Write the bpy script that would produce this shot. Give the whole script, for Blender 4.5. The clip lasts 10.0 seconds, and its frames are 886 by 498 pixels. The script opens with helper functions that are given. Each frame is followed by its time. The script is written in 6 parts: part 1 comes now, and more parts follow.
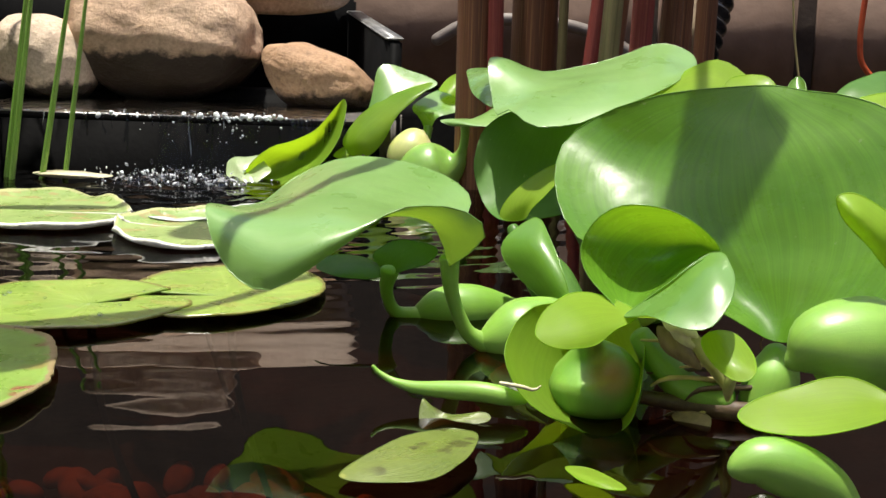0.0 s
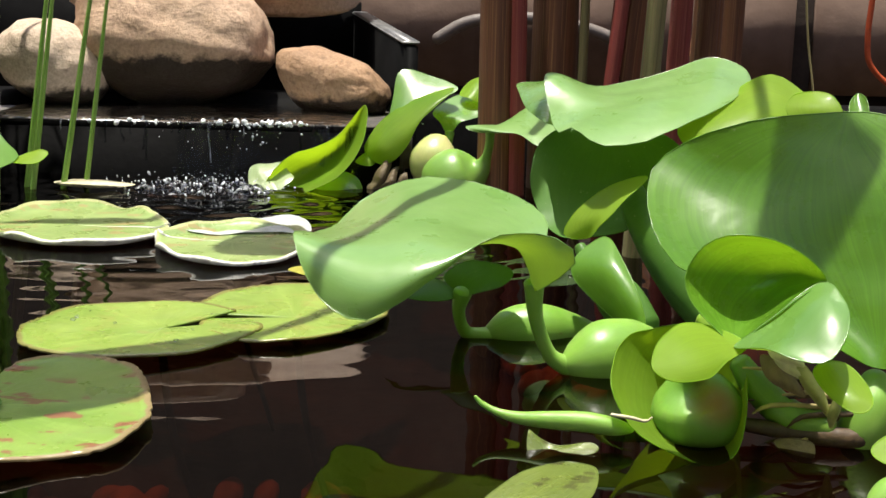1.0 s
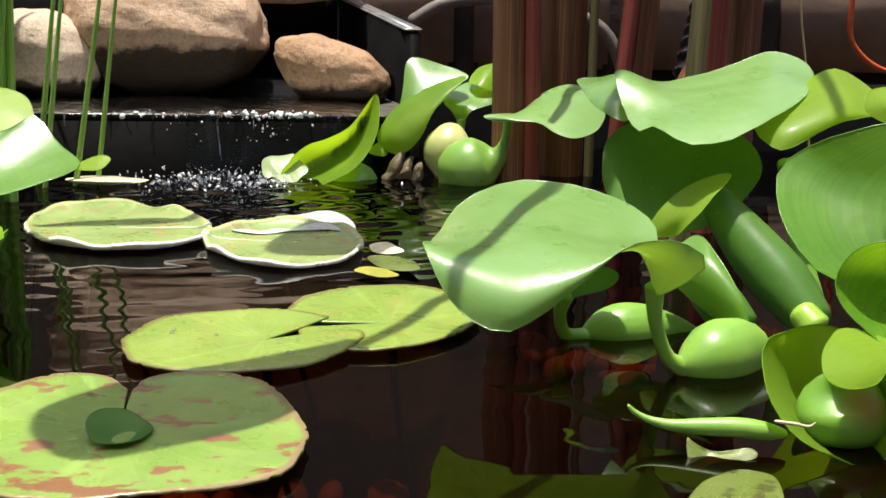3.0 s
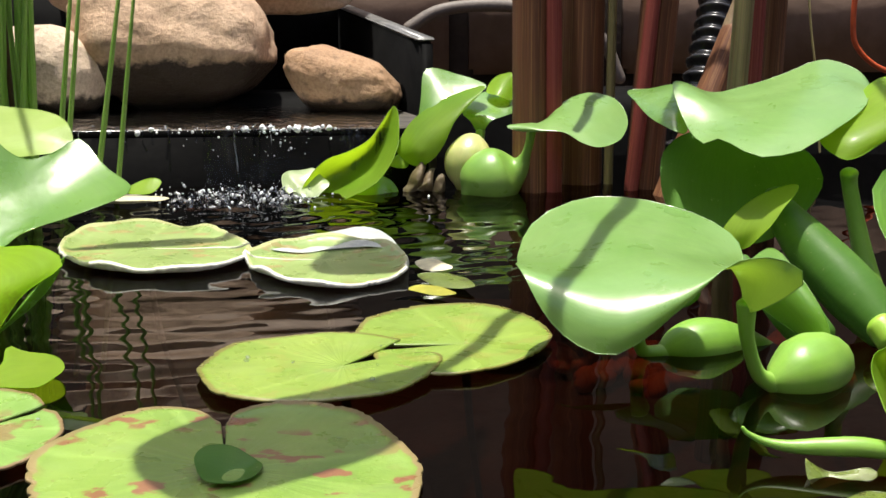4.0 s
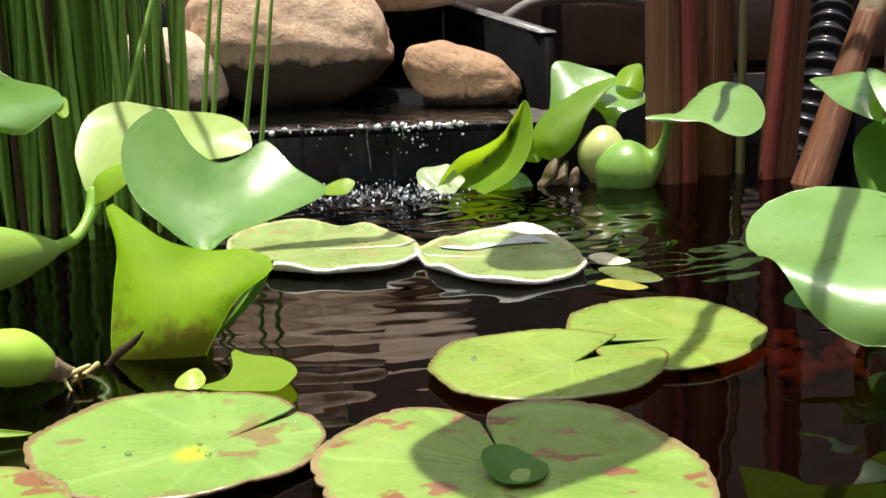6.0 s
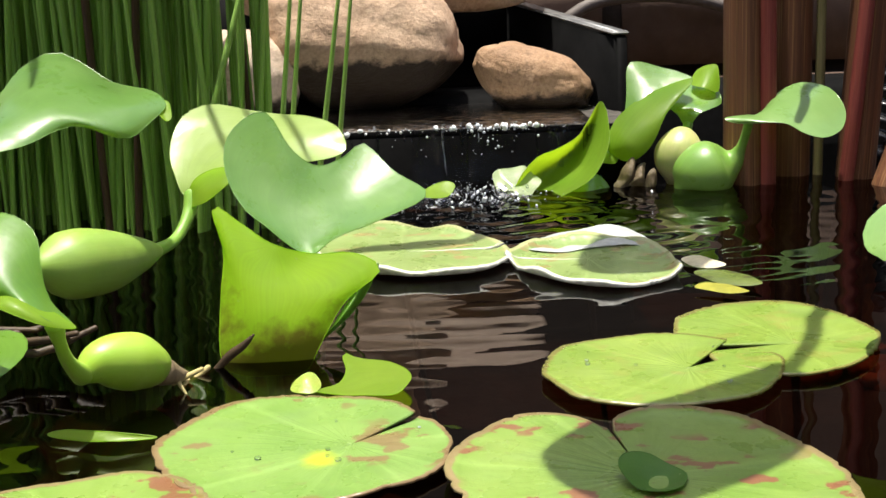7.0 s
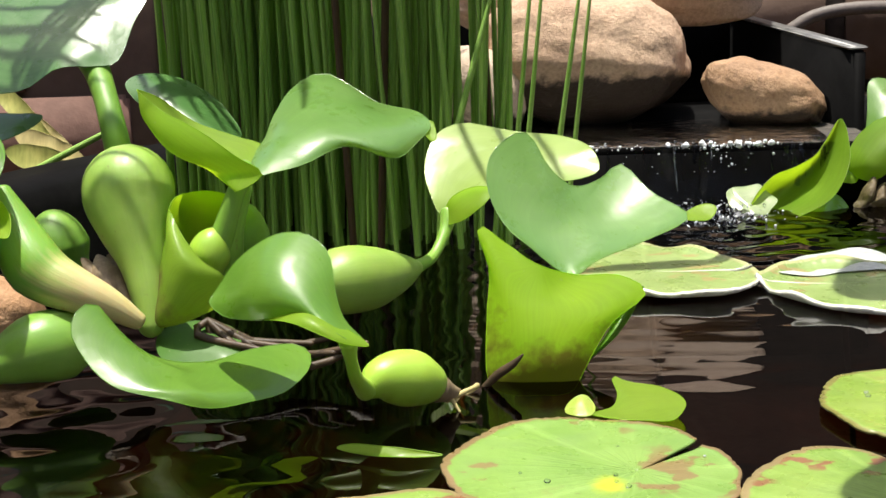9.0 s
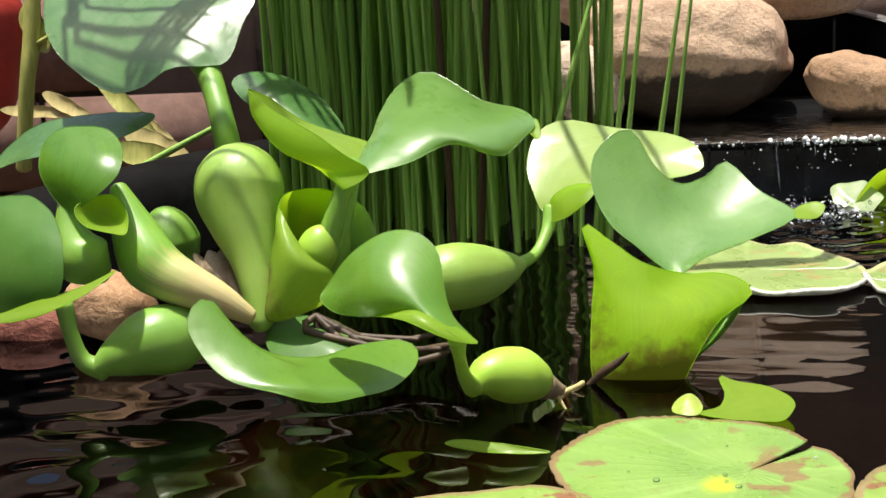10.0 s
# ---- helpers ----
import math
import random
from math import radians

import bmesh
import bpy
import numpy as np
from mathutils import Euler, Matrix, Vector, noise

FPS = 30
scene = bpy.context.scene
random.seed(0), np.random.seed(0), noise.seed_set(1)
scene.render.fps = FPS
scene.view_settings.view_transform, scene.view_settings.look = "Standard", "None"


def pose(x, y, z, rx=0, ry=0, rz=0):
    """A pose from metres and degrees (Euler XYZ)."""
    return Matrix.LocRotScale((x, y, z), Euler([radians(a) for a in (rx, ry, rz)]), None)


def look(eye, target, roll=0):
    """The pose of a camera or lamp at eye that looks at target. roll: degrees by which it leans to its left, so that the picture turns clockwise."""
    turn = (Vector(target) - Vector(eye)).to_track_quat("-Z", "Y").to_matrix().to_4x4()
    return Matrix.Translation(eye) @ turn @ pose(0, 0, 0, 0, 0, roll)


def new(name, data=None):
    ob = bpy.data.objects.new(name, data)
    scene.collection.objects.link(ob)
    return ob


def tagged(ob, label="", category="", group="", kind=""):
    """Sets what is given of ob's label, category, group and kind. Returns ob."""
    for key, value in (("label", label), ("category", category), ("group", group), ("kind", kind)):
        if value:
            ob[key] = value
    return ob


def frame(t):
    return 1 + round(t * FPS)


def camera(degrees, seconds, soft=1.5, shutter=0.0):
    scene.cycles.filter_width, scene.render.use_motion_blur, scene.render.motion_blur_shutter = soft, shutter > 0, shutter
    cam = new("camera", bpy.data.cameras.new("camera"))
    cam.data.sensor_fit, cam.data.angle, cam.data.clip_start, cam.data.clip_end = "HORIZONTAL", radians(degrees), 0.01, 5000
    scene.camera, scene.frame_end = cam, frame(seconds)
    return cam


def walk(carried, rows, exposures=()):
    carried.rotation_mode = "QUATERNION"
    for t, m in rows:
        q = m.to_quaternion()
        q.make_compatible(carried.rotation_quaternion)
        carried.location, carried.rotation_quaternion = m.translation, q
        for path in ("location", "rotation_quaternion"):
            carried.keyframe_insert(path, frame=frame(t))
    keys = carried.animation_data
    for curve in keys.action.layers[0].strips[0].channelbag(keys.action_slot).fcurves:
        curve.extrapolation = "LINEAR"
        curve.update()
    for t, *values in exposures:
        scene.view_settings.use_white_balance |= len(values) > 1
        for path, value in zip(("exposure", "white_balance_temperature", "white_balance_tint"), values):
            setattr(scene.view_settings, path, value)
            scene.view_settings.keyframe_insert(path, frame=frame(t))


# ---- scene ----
cam = camera(39.00, 10.0)
PATH = [
    (0, (0.03383, -0.02327, 0.10154), (0.00105, 0.95978, -0.07882), 1.71),
    (0.5, (0.01017, -0.02189, 0.10861), (-0.01181, 0.96015, -0.07875), 1.44),
    (1, (-0.00312, -0.02213, 0.11211), (-0.00738, 0.95965, -0.07784), 1.47),
    (1.5, (-0.01467, -0.02370, 0.11507), (0.00313, 0.95665, -0.08136), 1.13),
    (2, (-0.03429, -0.02041, 0.11491), (0.00473, 0.95744, -0.09069), 0.95),
    (2.5, (-0.05137, -0.02109, 0.11806), (-0.00072, 0.95472, -0.09458), 1.07),
    (4, (-0.10654, -0.00768, 0.12662), (-0.00807, 0.96505, -0.08340), 0.07),
    (4.5, (-0.12956, -0.00310, 0.12620), (-0.02257, 0.96787, -0.08775), -0.36),
    (5, (-0.14342, -0.00199, 0.12722), (-0.04329, 0.96919, -0.08906), -0.93),
    (5.5, (-0.15634, -0.00189, 0.12818), (-0.07160, 0.97087, -0.08759), -1.27),
    (7, (-0.19667, 0.00397, 0.13017), (-0.14850, 0.97934, -0.08508), -1.78),
    (7.5, (-0.20724, 0.00314, 0.13438), (-0.18631, 0.98020, -0.07753), -1.70),
    (8, (-0.21512, 0.00612, 0.13658), (-0.22766, 0.98459, -0.06940), -1.98),
    (8.5, (-0.22201, 0.00354, 0.13410), (-0.27507, 0.98103, -0.07010), -2.30),
    (9, (-0.22834, 0.00242, 0.13657), (-0.32068, 0.97697, -0.06772), -2.35),
    (9.5, (-0.23172, 0.00157, 0.13545), (-0.36219, 0.97248, -0.06534), -2.72),
    (10, (-0.23375, -0.00117, 0.13892), (-0.39657, 0.96370, -0.06730), -2.96),
]
walk(cam, [(t, look(eye, target, roll)) for t, eye, target, roll in PATH])

# ---- light ----
SUN = Vector((-0.07, -0.01, 0.997)).normalized()
world = bpy.data.worlds.new("sky")
scene.world = world
world.use_nodes = True
wn = world.node_tree.nodes
sky = wn.new("ShaderNodeTexSky")
sky.sky_type, sky.sun_disc = "NISHITA", False
sky.air_density, sky.dust_density, sky.ozone_density = 0.7, 3.0, 0.6
sky.sun_elevation = math.asin(SUN.z)
sky.sun_rotation = math.atan2(SUN.x, SUN.y)
wn["Background"].inputs["Strength"].default_value = 0.15
world.node_tree.links.new(sky.outputs[0], wn["Background"].inputs["Color"])
sun_data = bpy.data.lights.new("sun", "SUN")
sun_data.energy, sun_data.angle, sun_data.color = 5.0, radians(0.55), (1.0, 0.95, 0.86)
sun = new("sun", sun_data)
sun.matrix_world = look(SUN * 5, (0, 0, 0))
scene.view_settings.exposure = 0.62


# ---- materials ----
class Nodes:
    """A material's node tree, with short calls."""

    def __init__(self, name):
        self.mat = bpy.data.materials.new(name)
        self.mat.use_nodes = True
        self.tree = self.mat.node_tree
        self.bsdf = self.tree.nodes["Principled BSDF"]
        self.out = self.tree.nodes["Material Output"]

    def add(self, kind, **values):
        node = self.tree.nodes.new("ShaderNode" + kind)
        for key, value in values.items():
            node.inputs[key.replace("_", " ")].default_value = value
        return node

    def link(self, a, b):
        self.tree.links.new(a, b)

    def coords(self, which="Object", scale=(1, 1, 1)):
        tc, mp = self.add("TexCoord"), self.add("Mapping")
        mp.inputs["Scale"].default_value = scale
        self.link(tc.outputs[which], mp.inputs["Vector"])
        return mp.outputs[0]

    def noise(self, vec, scale, detail=4.0, rough=0.55):
        n = self.add("TexNoise", Scale=scale, Detail=detail, Roughness=rough)
        self.link(vec, n.inputs["Vector"])
        return n.outputs["Fac"]

    def ramp(self, fac, *stops):
        r = self.add("ValToRGB")
        el = r.color_ramp.elements
        while len(el) < len(stops):
            el.new(0.5)
        for e, (pos, col) in zip(el, stops):
            e.position, e.color = pos, (*col, 1) if len(col) == 3 else col
        self.link(fac, r.inputs[0])
        return r.outputs[0]

    def mix(self, fac, a, b, mode="MIX"):
        m = self.tree.nodes.new("ShaderNodeMix")
        m.data_type, m.blend_type = "RGBA", mode
        for sock, v in ((m.inputs[0], fac), (m.inputs[6], a), (m.inputs[7], b)):
            if hasattr(v, "is_linked"):
                self.link(v, sock)
            else:
                sock.default_value = v if isinstance(v, (int, float)) else (*v, 1)
        return m.outputs[2]

    def math(self, op, a, b=0.0):
        m = self.tree.nodes.new("ShaderNodeMath")
        m.operation = op
        for sock, v in zip(m.inputs, (a, b)):
            if hasattr(v, "is_linked"):
                self.link(v, sock)
            else:
                sock.default_value = v
        return m.outputs[0]

    def random(self):
        return self.add("ObjectInfo").outputs["Random"]

    def set(self, **values):
        for key, v in values.items():
            sock = self.bsdf.inputs[key.replace("_", " ")]
            if hasattr(v, "is_linked"):
                self.link(v, sock)
            else:
                sock.default_value = (*v, 1) if isinstance(v, tuple) and len(v) == 3 else v

    def bump(self, height, strength=0.3, distance=0.002):
        b = self.add("Bump", Strength=strength, Distance=distance)
        self.link(height, b.inputs["Height"])
        self.link(b.outputs[0], self.bsdf.inputs["Normal"])
        return b.outputs[0]


def leaf_material(name, dark, light, glow, through_light=0.38, rough=0.3, vein=0.5, stain=None, spec=0.5, coat=0.3):
    """A waxy leaf: fine lengthwise veins, blotches, light shining through it."""
    n = Nodes(name)
    uv = n.coords("UV")
    ob = n.coords("Object")
    lines = n.noise(n.coords("UV", (46, 1.2, 1)), 1.0, 3.0)
    fine = n.noise(n.coords("UV", (150, 2, 1)), 1.0, 2.0)
    blot = n.noise(ob, 42, 5)
    base = n.mix(n.ramp(blot, (0.3, (0, 0, 0)), (0.72, (1, 1, 1))), dark, light)
    streak = n.ramp(lines, (0.38, (1, 1, 1)), (0.62, (0, 0, 0)))
    hair = n.ramp(fine, (0.36, (1, 1, 1)), (0.56, (0, 0, 0)))
    both = n.math("MAXIMUM", n.math("MULTIPLY", streak, 0.4), n.math("MULTIPLY", hair, 0.34))
    base = n.mix(n.math("MULTIPLY", both, vein), base, tuple(0.45 * v for v in dark))
    base = n.mix(n.math("MULTIPLY", n.random(), 0.25), base, tuple(0.8 * v for v in light))
    speck = n.ramp(n.noise(ob, 480, 2), (0.70, (0, 0, 0)), (0.76, (1, 1, 1)))
    base = n.mix(n.math("MULTIPLY", speck, 0.4), base, (0.36, 0.40, 0.20))
    scuff = n.math("MULTIPLY", n.ramp(n.noise(ob, 150, 6, 0.75), (0.62, (0, 0, 0)), (0.70, (1, 1, 1))), n.ramp(n.noise(ob, 30, 2), (0.5, (0, 0, 0)), (0.62, (1, 1, 1))))
    base = n.mix(n.math("MULTIPLY", scuff, 0.3), base, (0.38, 0.36, 0.16))
    shine = n.mix(n.math("MULTIPLY", both, 1.1 * vein), glow, tuple(0.42 * v for v in glow))
    if stain:
        # A withered patch that has crept up from the leaf's foot.
        sep = n.add("SeparateXYZ")
        n.link(uv, sep.inputs[0])
        creep = n.math("SUBTRACT", n.math("ADD", n.math("MULTIPLY", n.noise(ob, 70, 5), 1.0), 0.10), n.math("MULTIPLY", sep.outputs["Y"], 1.15))
        mark = n.ramp(creep, (0.12, (0, 0, 0)), (0.34, (1, 1, 1)))
        base = n.mix(n.math("MULTIPLY", mark, 0.8), base, stain)
        shine = n.mix(n.math("MULTIPLY", mark, 0.85), shine, stain)
    n.set(Base_Color=base, Roughness=n.ramp(n.noise(ob, 60, 6, 0.65), (0.3, (rough - 0.06,) * 3), (0.75, (rough + 0.12,) * 3)),
          Specular_IOR_Level=spec, Coat_Weight=coat, Coat_Roughness=0.17)
    h = n.math("ADD", n.math("MULTIPLY", lines, 0.12), n.math("ADD", n.math("MULTIPLY", fine, 0.05), n.math("ADD", n.math("MULTIPLY", n.noise(ob, 60, 2), 2.6), n.math("MULTIPLY", n.noise(ob, 160, 3), 0.5))))
    nor = n.bump(h, 0.28, 0.0008)
    tl = n.add("BsdfTranslucent")
    n.link(shine, tl.inputs["Color"])
    n.link(nor, tl.inputs["Normal"])
    mx = n.add("MixShader", Fac=through_light)
    n.link(n.bsdf.outputs[0], mx.inputs[1])
    n.link(tl.outputs[0], mx.inputs[2])
    n.link(mx.outputs[0], n.out.inputs["Surface"])
    return n.mat


LEAF = leaf_material("hyacinth_leaf", (0.106, 0.265, 0.024), (0.185, 0.365, 0.050), (0.381, 0.640, 0.018), 0.38, 0.30, 0.35, None, 0.75, 0.4)
LEAF_WAX = leaf_material("hyacinth_waxy_leaf", (0.129, 0.300, 0.050), (0.213, 0.400, 0.096), (0.403, 0.640, 0.030), 0.36, 0.28, 0.3, None, 0.9, 0.8)
LEAF_LIME = leaf_material("hyacinth_lime_leaf", (0.134, 0.270, 0.019), (0.224, 0.370, 0.036), (0.448, 0.680, 0.014), 0.5, 0.38, 0.4, None, 0.3, 0.1)
# Young leaves; lime undersides too, with light shining through put into the colour.
LEAF_YOUNG_BACKLIT = leaf_material("hyacinth_young_backlit_leaf", (0.224, 0.400, 0.026), (0.325, 0.500, 0.048), (0.538, 0.800, 0.017), 0.54, 0.42, 0.35, None, 0.35, 0.1)
LEAF_BRIGHT = leaf_material("hyacinth_bright_leaf", (0.162, 0.335, 0.070), (0.252, 0.430, 0.126), (0.340, 0.560, 0.030), 0.24, 0.30, 0.25, None, 0.8, 0.5)
# Strong sunlight on one leaf is put into this pale colour.
LEAF_SUNLIT = leaf_material("hyacinth_sunlit_leaf", (0.34, 0.50, 0.11), (0.46, 0.60, 0.20), (0.58, 0.76, 0.12), 0.42, 0.32, 0.25, None, 0.6, 0.35)
LEAF_STAINED = leaf_material("stained_young_leaf", (0.24, 0.46, 0.014), (0.34, 0.57, 0.02), (0.52, 0.88, 0.010), 0.56, 0.55, 0.3, (0.13, 0.075, 0.015), 0.15, 0.0)
LEAF_SHEATH = leaf_material("lime_sheath_leaf", (0.20, 0.36, 0.03), (0.30, 0.46, 0.05), (0.50, 0.72, 0.03), 0.45, 0.45, 0.4, (0.20, 0.15, 0.05), 0.3, 0.1)
# Darker green with the shade of upright and folded leaves put into it.
LEAF_HALF_SHADE = leaf_material("hyacinth_half_shade_leaf", (0.080, 0.225, 0.014), (0.150, 0.325, 0.028), (0.285, 0.540, 0.012), 0.33, 0.27, 0.9, None, 0.5, 0.25)
# Dark green with the shade under and behind brighter leaves put into it.
LEAF_SHADE_DARK = leaf_material("hyacinth_shade_dark_leaf", (0.055, 0.15, 0.02), (0.095, 0.21, 0.035), (0.09, 0.24, 0.015), 0.2, 0.45, 0.3, None, 0.25, 0.05)
LEAF_SPLASH = leaf_material("splashed_leaf", (0.36, 0.50, 0.20), (0.60, 0.68, 0.42), (0.55, 0.75, 0.2), 0.4, 0.15, 0.6, None, 0.9, 0.6)
LEAF_BLUE = leaf_material("broad_dark_leaf", (0.060, 0.17, 0.040), (0.12, 0.26, 0.070), (0.18, 0.42, 0.05), 0.25, 0.27, 0.4, None, 0.55, 0.3)


def bulb_material(name, a, b, sheen=0.34):
    """Smooth spongy skin of a float: fine lengthwise lines, blotches, brown flecks."""
    n = Nodes(name)
    ob = n.coords("Object")
    lines = n.noise(n.coords("UV", (1.2, 60, 1)), 1.0, 3)
    foot = n.noise(n.coords("UV", (2.5, 2, 1)), 1.0, 3)
    col = n.mix(n.ramp(n.noise(ob, 38, 5), (0.3, (0, 0, 0)), (0.7, (1, 1, 1))), a, b)
    col = n.mix(n.math("MULTIPLY", n.ramp(lines, (0.4, (1, 1, 1)), (0.6, (0, 0, 0))), 0.12), col, tuple(0.6 * v for v in a))
    col = n.mix(n.math("MULTIPLY", n.ramp(foot, (0.45, (0, 0, 0)), (0.75, (1, 1, 1))), 0.3), col, (0.31, 0.43, 0.11))
    col = n.mix(n.math("MULTIPLY", n.random(), 0.3), col, (0.23, 0.40, 0.07))
    col = n.mix(n.math("MULTIPLY", n.ramp(n.noise(ob, 300, 2), (0.70, (0, 0, 0)), (0.76, (1, 1, 1))), 0.4), col, (0.16, 0.14, 0.04))
    n.set(Base_Color=col, Roughness=n.ramp(n.noise(ob, 70, 5), (0.3, (sheen - 0.05,) * 3), (0.75, (sheen + 0.16,) * 3)), Subsurface_Weight=0.3, Subsurface_Scale=0.004)
    n.bsdf.inputs["Subsurface Radius"].default_value = (0.6, 1.0, 0.2)
    n.bump(n.math("ADD", n.math("MULTIPLY", lines, 0.2), n.math("ADD", n.noise(ob, 120, 4), n.math("MULTIPLY", n.noise(ob, 45, 2), 2.2))), 0.26, 0.0009)
    return n.mat


BULB = bulb_material("hyacinth_bulb", (0.13, 0.28, 0.035), (0.225, 0.41, 0.065))
BULB_PALE = bulb_material("pale_bulb", (0.19, 0.33, 0.045), (0.31, 0.45, 0.085), 0.38)
BULB_LIME = bulb_material("lime_bulb", (0.24, 0.42, 0.025), (0.36, 0.54, 0.06), 0.36)
BULB_DEEP = bulb_material("deep_green_bulb", (0.09, 0.22, 0.02), (0.16, 0.32, 0.035), 0.36)


BULB_BLUSH = bulb_material("cream_bulb", (0.34, 0.42, 0.12), (0.58, 0.50, 0.26), 0.3)
BULB_FOOT = bulb_material("green_bulb_brown_foot", (0.11, 0.24, 0.04), (0.20, 0.36, 0.07), 0.32)


def scarred_bulb(place):
    """The float's skin with a rubbed brown patch about one place."""
    mat = BULB_DEEP.copy()
    mat.name = "scarred_float"
    nt = mat.node_tree
    geo, off, leng, ramp, mix = (nt.nodes.new(k) for k in ("ShaderNodeNewGeometry", "ShaderNodeVectorMath", "ShaderNodeVectorMath", "ShaderNodeValToRGB", "ShaderNodeMix"))
    rough, add = nt.nodes.new("ShaderNodeTexNoise"), nt.nodes.new("ShaderNodeMath")
    rough.inputs["Scale"].default_value = 260
    off.operation, leng.operation, add.operation = "SUBTRACT", "LENGTH", "MULTIPLY_ADD"
    off.inputs[1].default_value = place
    nt.links.new(geo.outputs["Position"], off.inputs[0])
    nt.links.new(off.outputs[0], leng.inputs[0])
    nt.links.new(rough.outputs["Fac"], add.inputs[0])
    add.inputs[1].default_value = 0.004
    nt.links.new(leng.outputs["Value"], add.inputs[2])
    nt.links.new(add.outputs[0], ramp.inputs[0])
    for e, (pos, col) in zip(ramp.color_ramp.elements, ((0.0065, (1, 1, 1, 1)), (0.0105, (0, 0, 0, 1)))):
        e.position, e.color = pos, col
    mix.data_type = "RGBA"
    bsdf = nt.nodes["Principled BSDF"]
    old = bsdf.inputs["Base Color"].links[0].from_socket
    nt.links.new(ramp.outputs[0], mix.inputs[0])
    nt.links.new(old, mix.inputs[6])
    mix.inputs[7].default_value = (0.17, 0.07, 0.02, 1)
    nt.links.new(mix.outputs[2], bsdf.inputs["Base Color"])
    return mat


def simple(name, a, b, scale, rough=0.6, bump=0.3, bump_d=0.002, detail=6.0, stretch=(1, 1, 1), metal=0.0, spec=0.5, which="Object"):
    """Two colours in noise at two scales, with relief."""
    n = Nodes(name)
    vec = n.coords(which, stretch)
    f = n.noise(vec, scale, detail)
    g = n.noise(vec, scale * 6.3, 4)
    col = n.mix(n.ramp(f, (0.3, (0, 0, 0)), (0.7, (1, 1, 1))), a, b)
    col = n.mix(n.math("MULTIPLY", n.ramp(g, (0.35, (1, 1, 1)), (0.6, (0, 0, 0))), 0.4), col, tuple(0.55 * v for v in a))
    n.set(Base_Color=col, Roughness=rough, Metallic=metal, Specular_IOR_Level=spec)
    n.bump(n.math("ADD", f, n.math("MULTIPLY", g, 0.5)), bump, bump_d)
    return n.mat


def rock_material(name, a, b, c, wet_shade_line=None):
    n = Nodes(name)
    ob = n.coords("Object")
    big, mid, fine = n.noise(ob, 14, 6), n.noise(ob, 60, 6, 0.7), n.noise(ob, 420, 5, 0.7)
    col = n.mix(n.ramp(big, (0.32, (0, 0, 0)), (0.66, (1, 1, 1))), a, b)
    col = n.mix(n.ramp(mid, (0.45, (0, 0, 0)), (0.68, (1, 1, 1))), col, c)
    col = n.mix(n.math("MULTIPLY", n.ramp(fine, (0.35, (1, 1, 1)), (0.6, (0, 0, 0))), 0.45), col, tuple(0.5 * v for v in a))
    streak = n.ramp(n.noise(n.coords("Object", (1.0, 1.0, 2.6)), 26, 4, 0.6), (0.55, (0, 0, 0)), (0.72, (1, 1, 1)))
    col = n.mix(n.math("MULTIPLY", streak, 0.4), col, tuple(min(1, 1.25 * v) for v in b))
    pit = n.ramp(n.noise(ob, 150, 3, 0.6), (0.30, (1, 1, 1)), (0.42, (0, 0, 0)))
    col = n.mix(n.math("MULTIPLY", pit, 0.5), col, tuple(0.4 * v for v in a))
    rough = 0.75
    if wet_shade_line is not None:
        # Stone in running water: shiny below this line, darkened by wet and painted shade.
        sep = n.add("SeparateXYZ")
        geo = n.add("NewGeometry")
        n.link(geo.outputs["Position"], sep.inputs[0])
        lvl = n.math("ADD", sep.outputs["Z"], n.math("ADD", n.math("MULTIPLY", mid, 0.022), n.math("MULTIPLY", big, 0.014)))
        wet = n.ramp(n.math("MULTIPLY", n.math("SUBTRACT", lvl, wet_shade_line), 60), (0.35, (1, 1, 1)), (0.65, (0, 0, 0)))
        col = n.mix(n.math("MULTIPLY", wet, 0.95), col, (0.013, 0.009, 0.006))
        rough = n.math("SUBTRACT", 0.75, n.math("MULTIPLY", wet, 0.42))
    n.set(Base_Color=col, Roughness=rough, Specular_IOR_Level=0.3)
    n.bump(n.math("ADD", n.math("MULTIPLY", mid, 1.2), n.math("ADD", n.math("MULTIPLY", big, 1.5), n.math("MULTIPLY", fine, 0.4))), 0.7, 0.003)
    return n.mat


ROCK = rock_material("tan_boulder", (0.42, 0.27, 0.175), (0.62, 0.45, 0.31), (0.53, 0.36, 0.235), 0.083)
ROCK_PALE = rock_material("pale_boulder", (0.48, 0.36, 0.26), (0.66, 0.53, 0.40), (0.57, 0.44, 0.32), 0.060)
ROCK_BROWN = rock_material("brown_cobble", (0.28, 0.17, 0.10), (0.48, 0.31, 0.18), (0.37, 0.22, 0.12), 0.058)
ROCK_SLAB = rock_material("slab_stone", (0.46, 0.33, 0.24), (0.66, 0.52, 0.40), (0.56, 0.42, 0.31))
ROCK_EDGE = rock_material("orange_tan_stone", (0.36, 0.19, 0.09), (0.56, 0.35, 0.20), (0.46, 0.26, 0.13))
ROCK_RED = rock_material("red_stone", (0.16, 0.05, 0.035), (0.28, 0.10, 0.07), (0.22, 0.08, 0.05))
STRAP = simple("yellow_green_strap", (0.30, 0.34, 0.07), (0.52, 0.50, 0.14), 60, 0.5, 0.3, 0.001, stretch=(1, 1, 0.2))
BLACK = simple("black_plastic", (0.004, 0.004, 0.004), (0.008, 0.008, 0.008), 30, 0.6, 0.15, 0.001, spec=0.03)
BLACK_WET = simple("wet_black_liner", (0.0015, 0.0015, 0.0015), (0.003, 0.003, 0.003), 22, 0.6, 0.2, 0.003, spec=0.03)
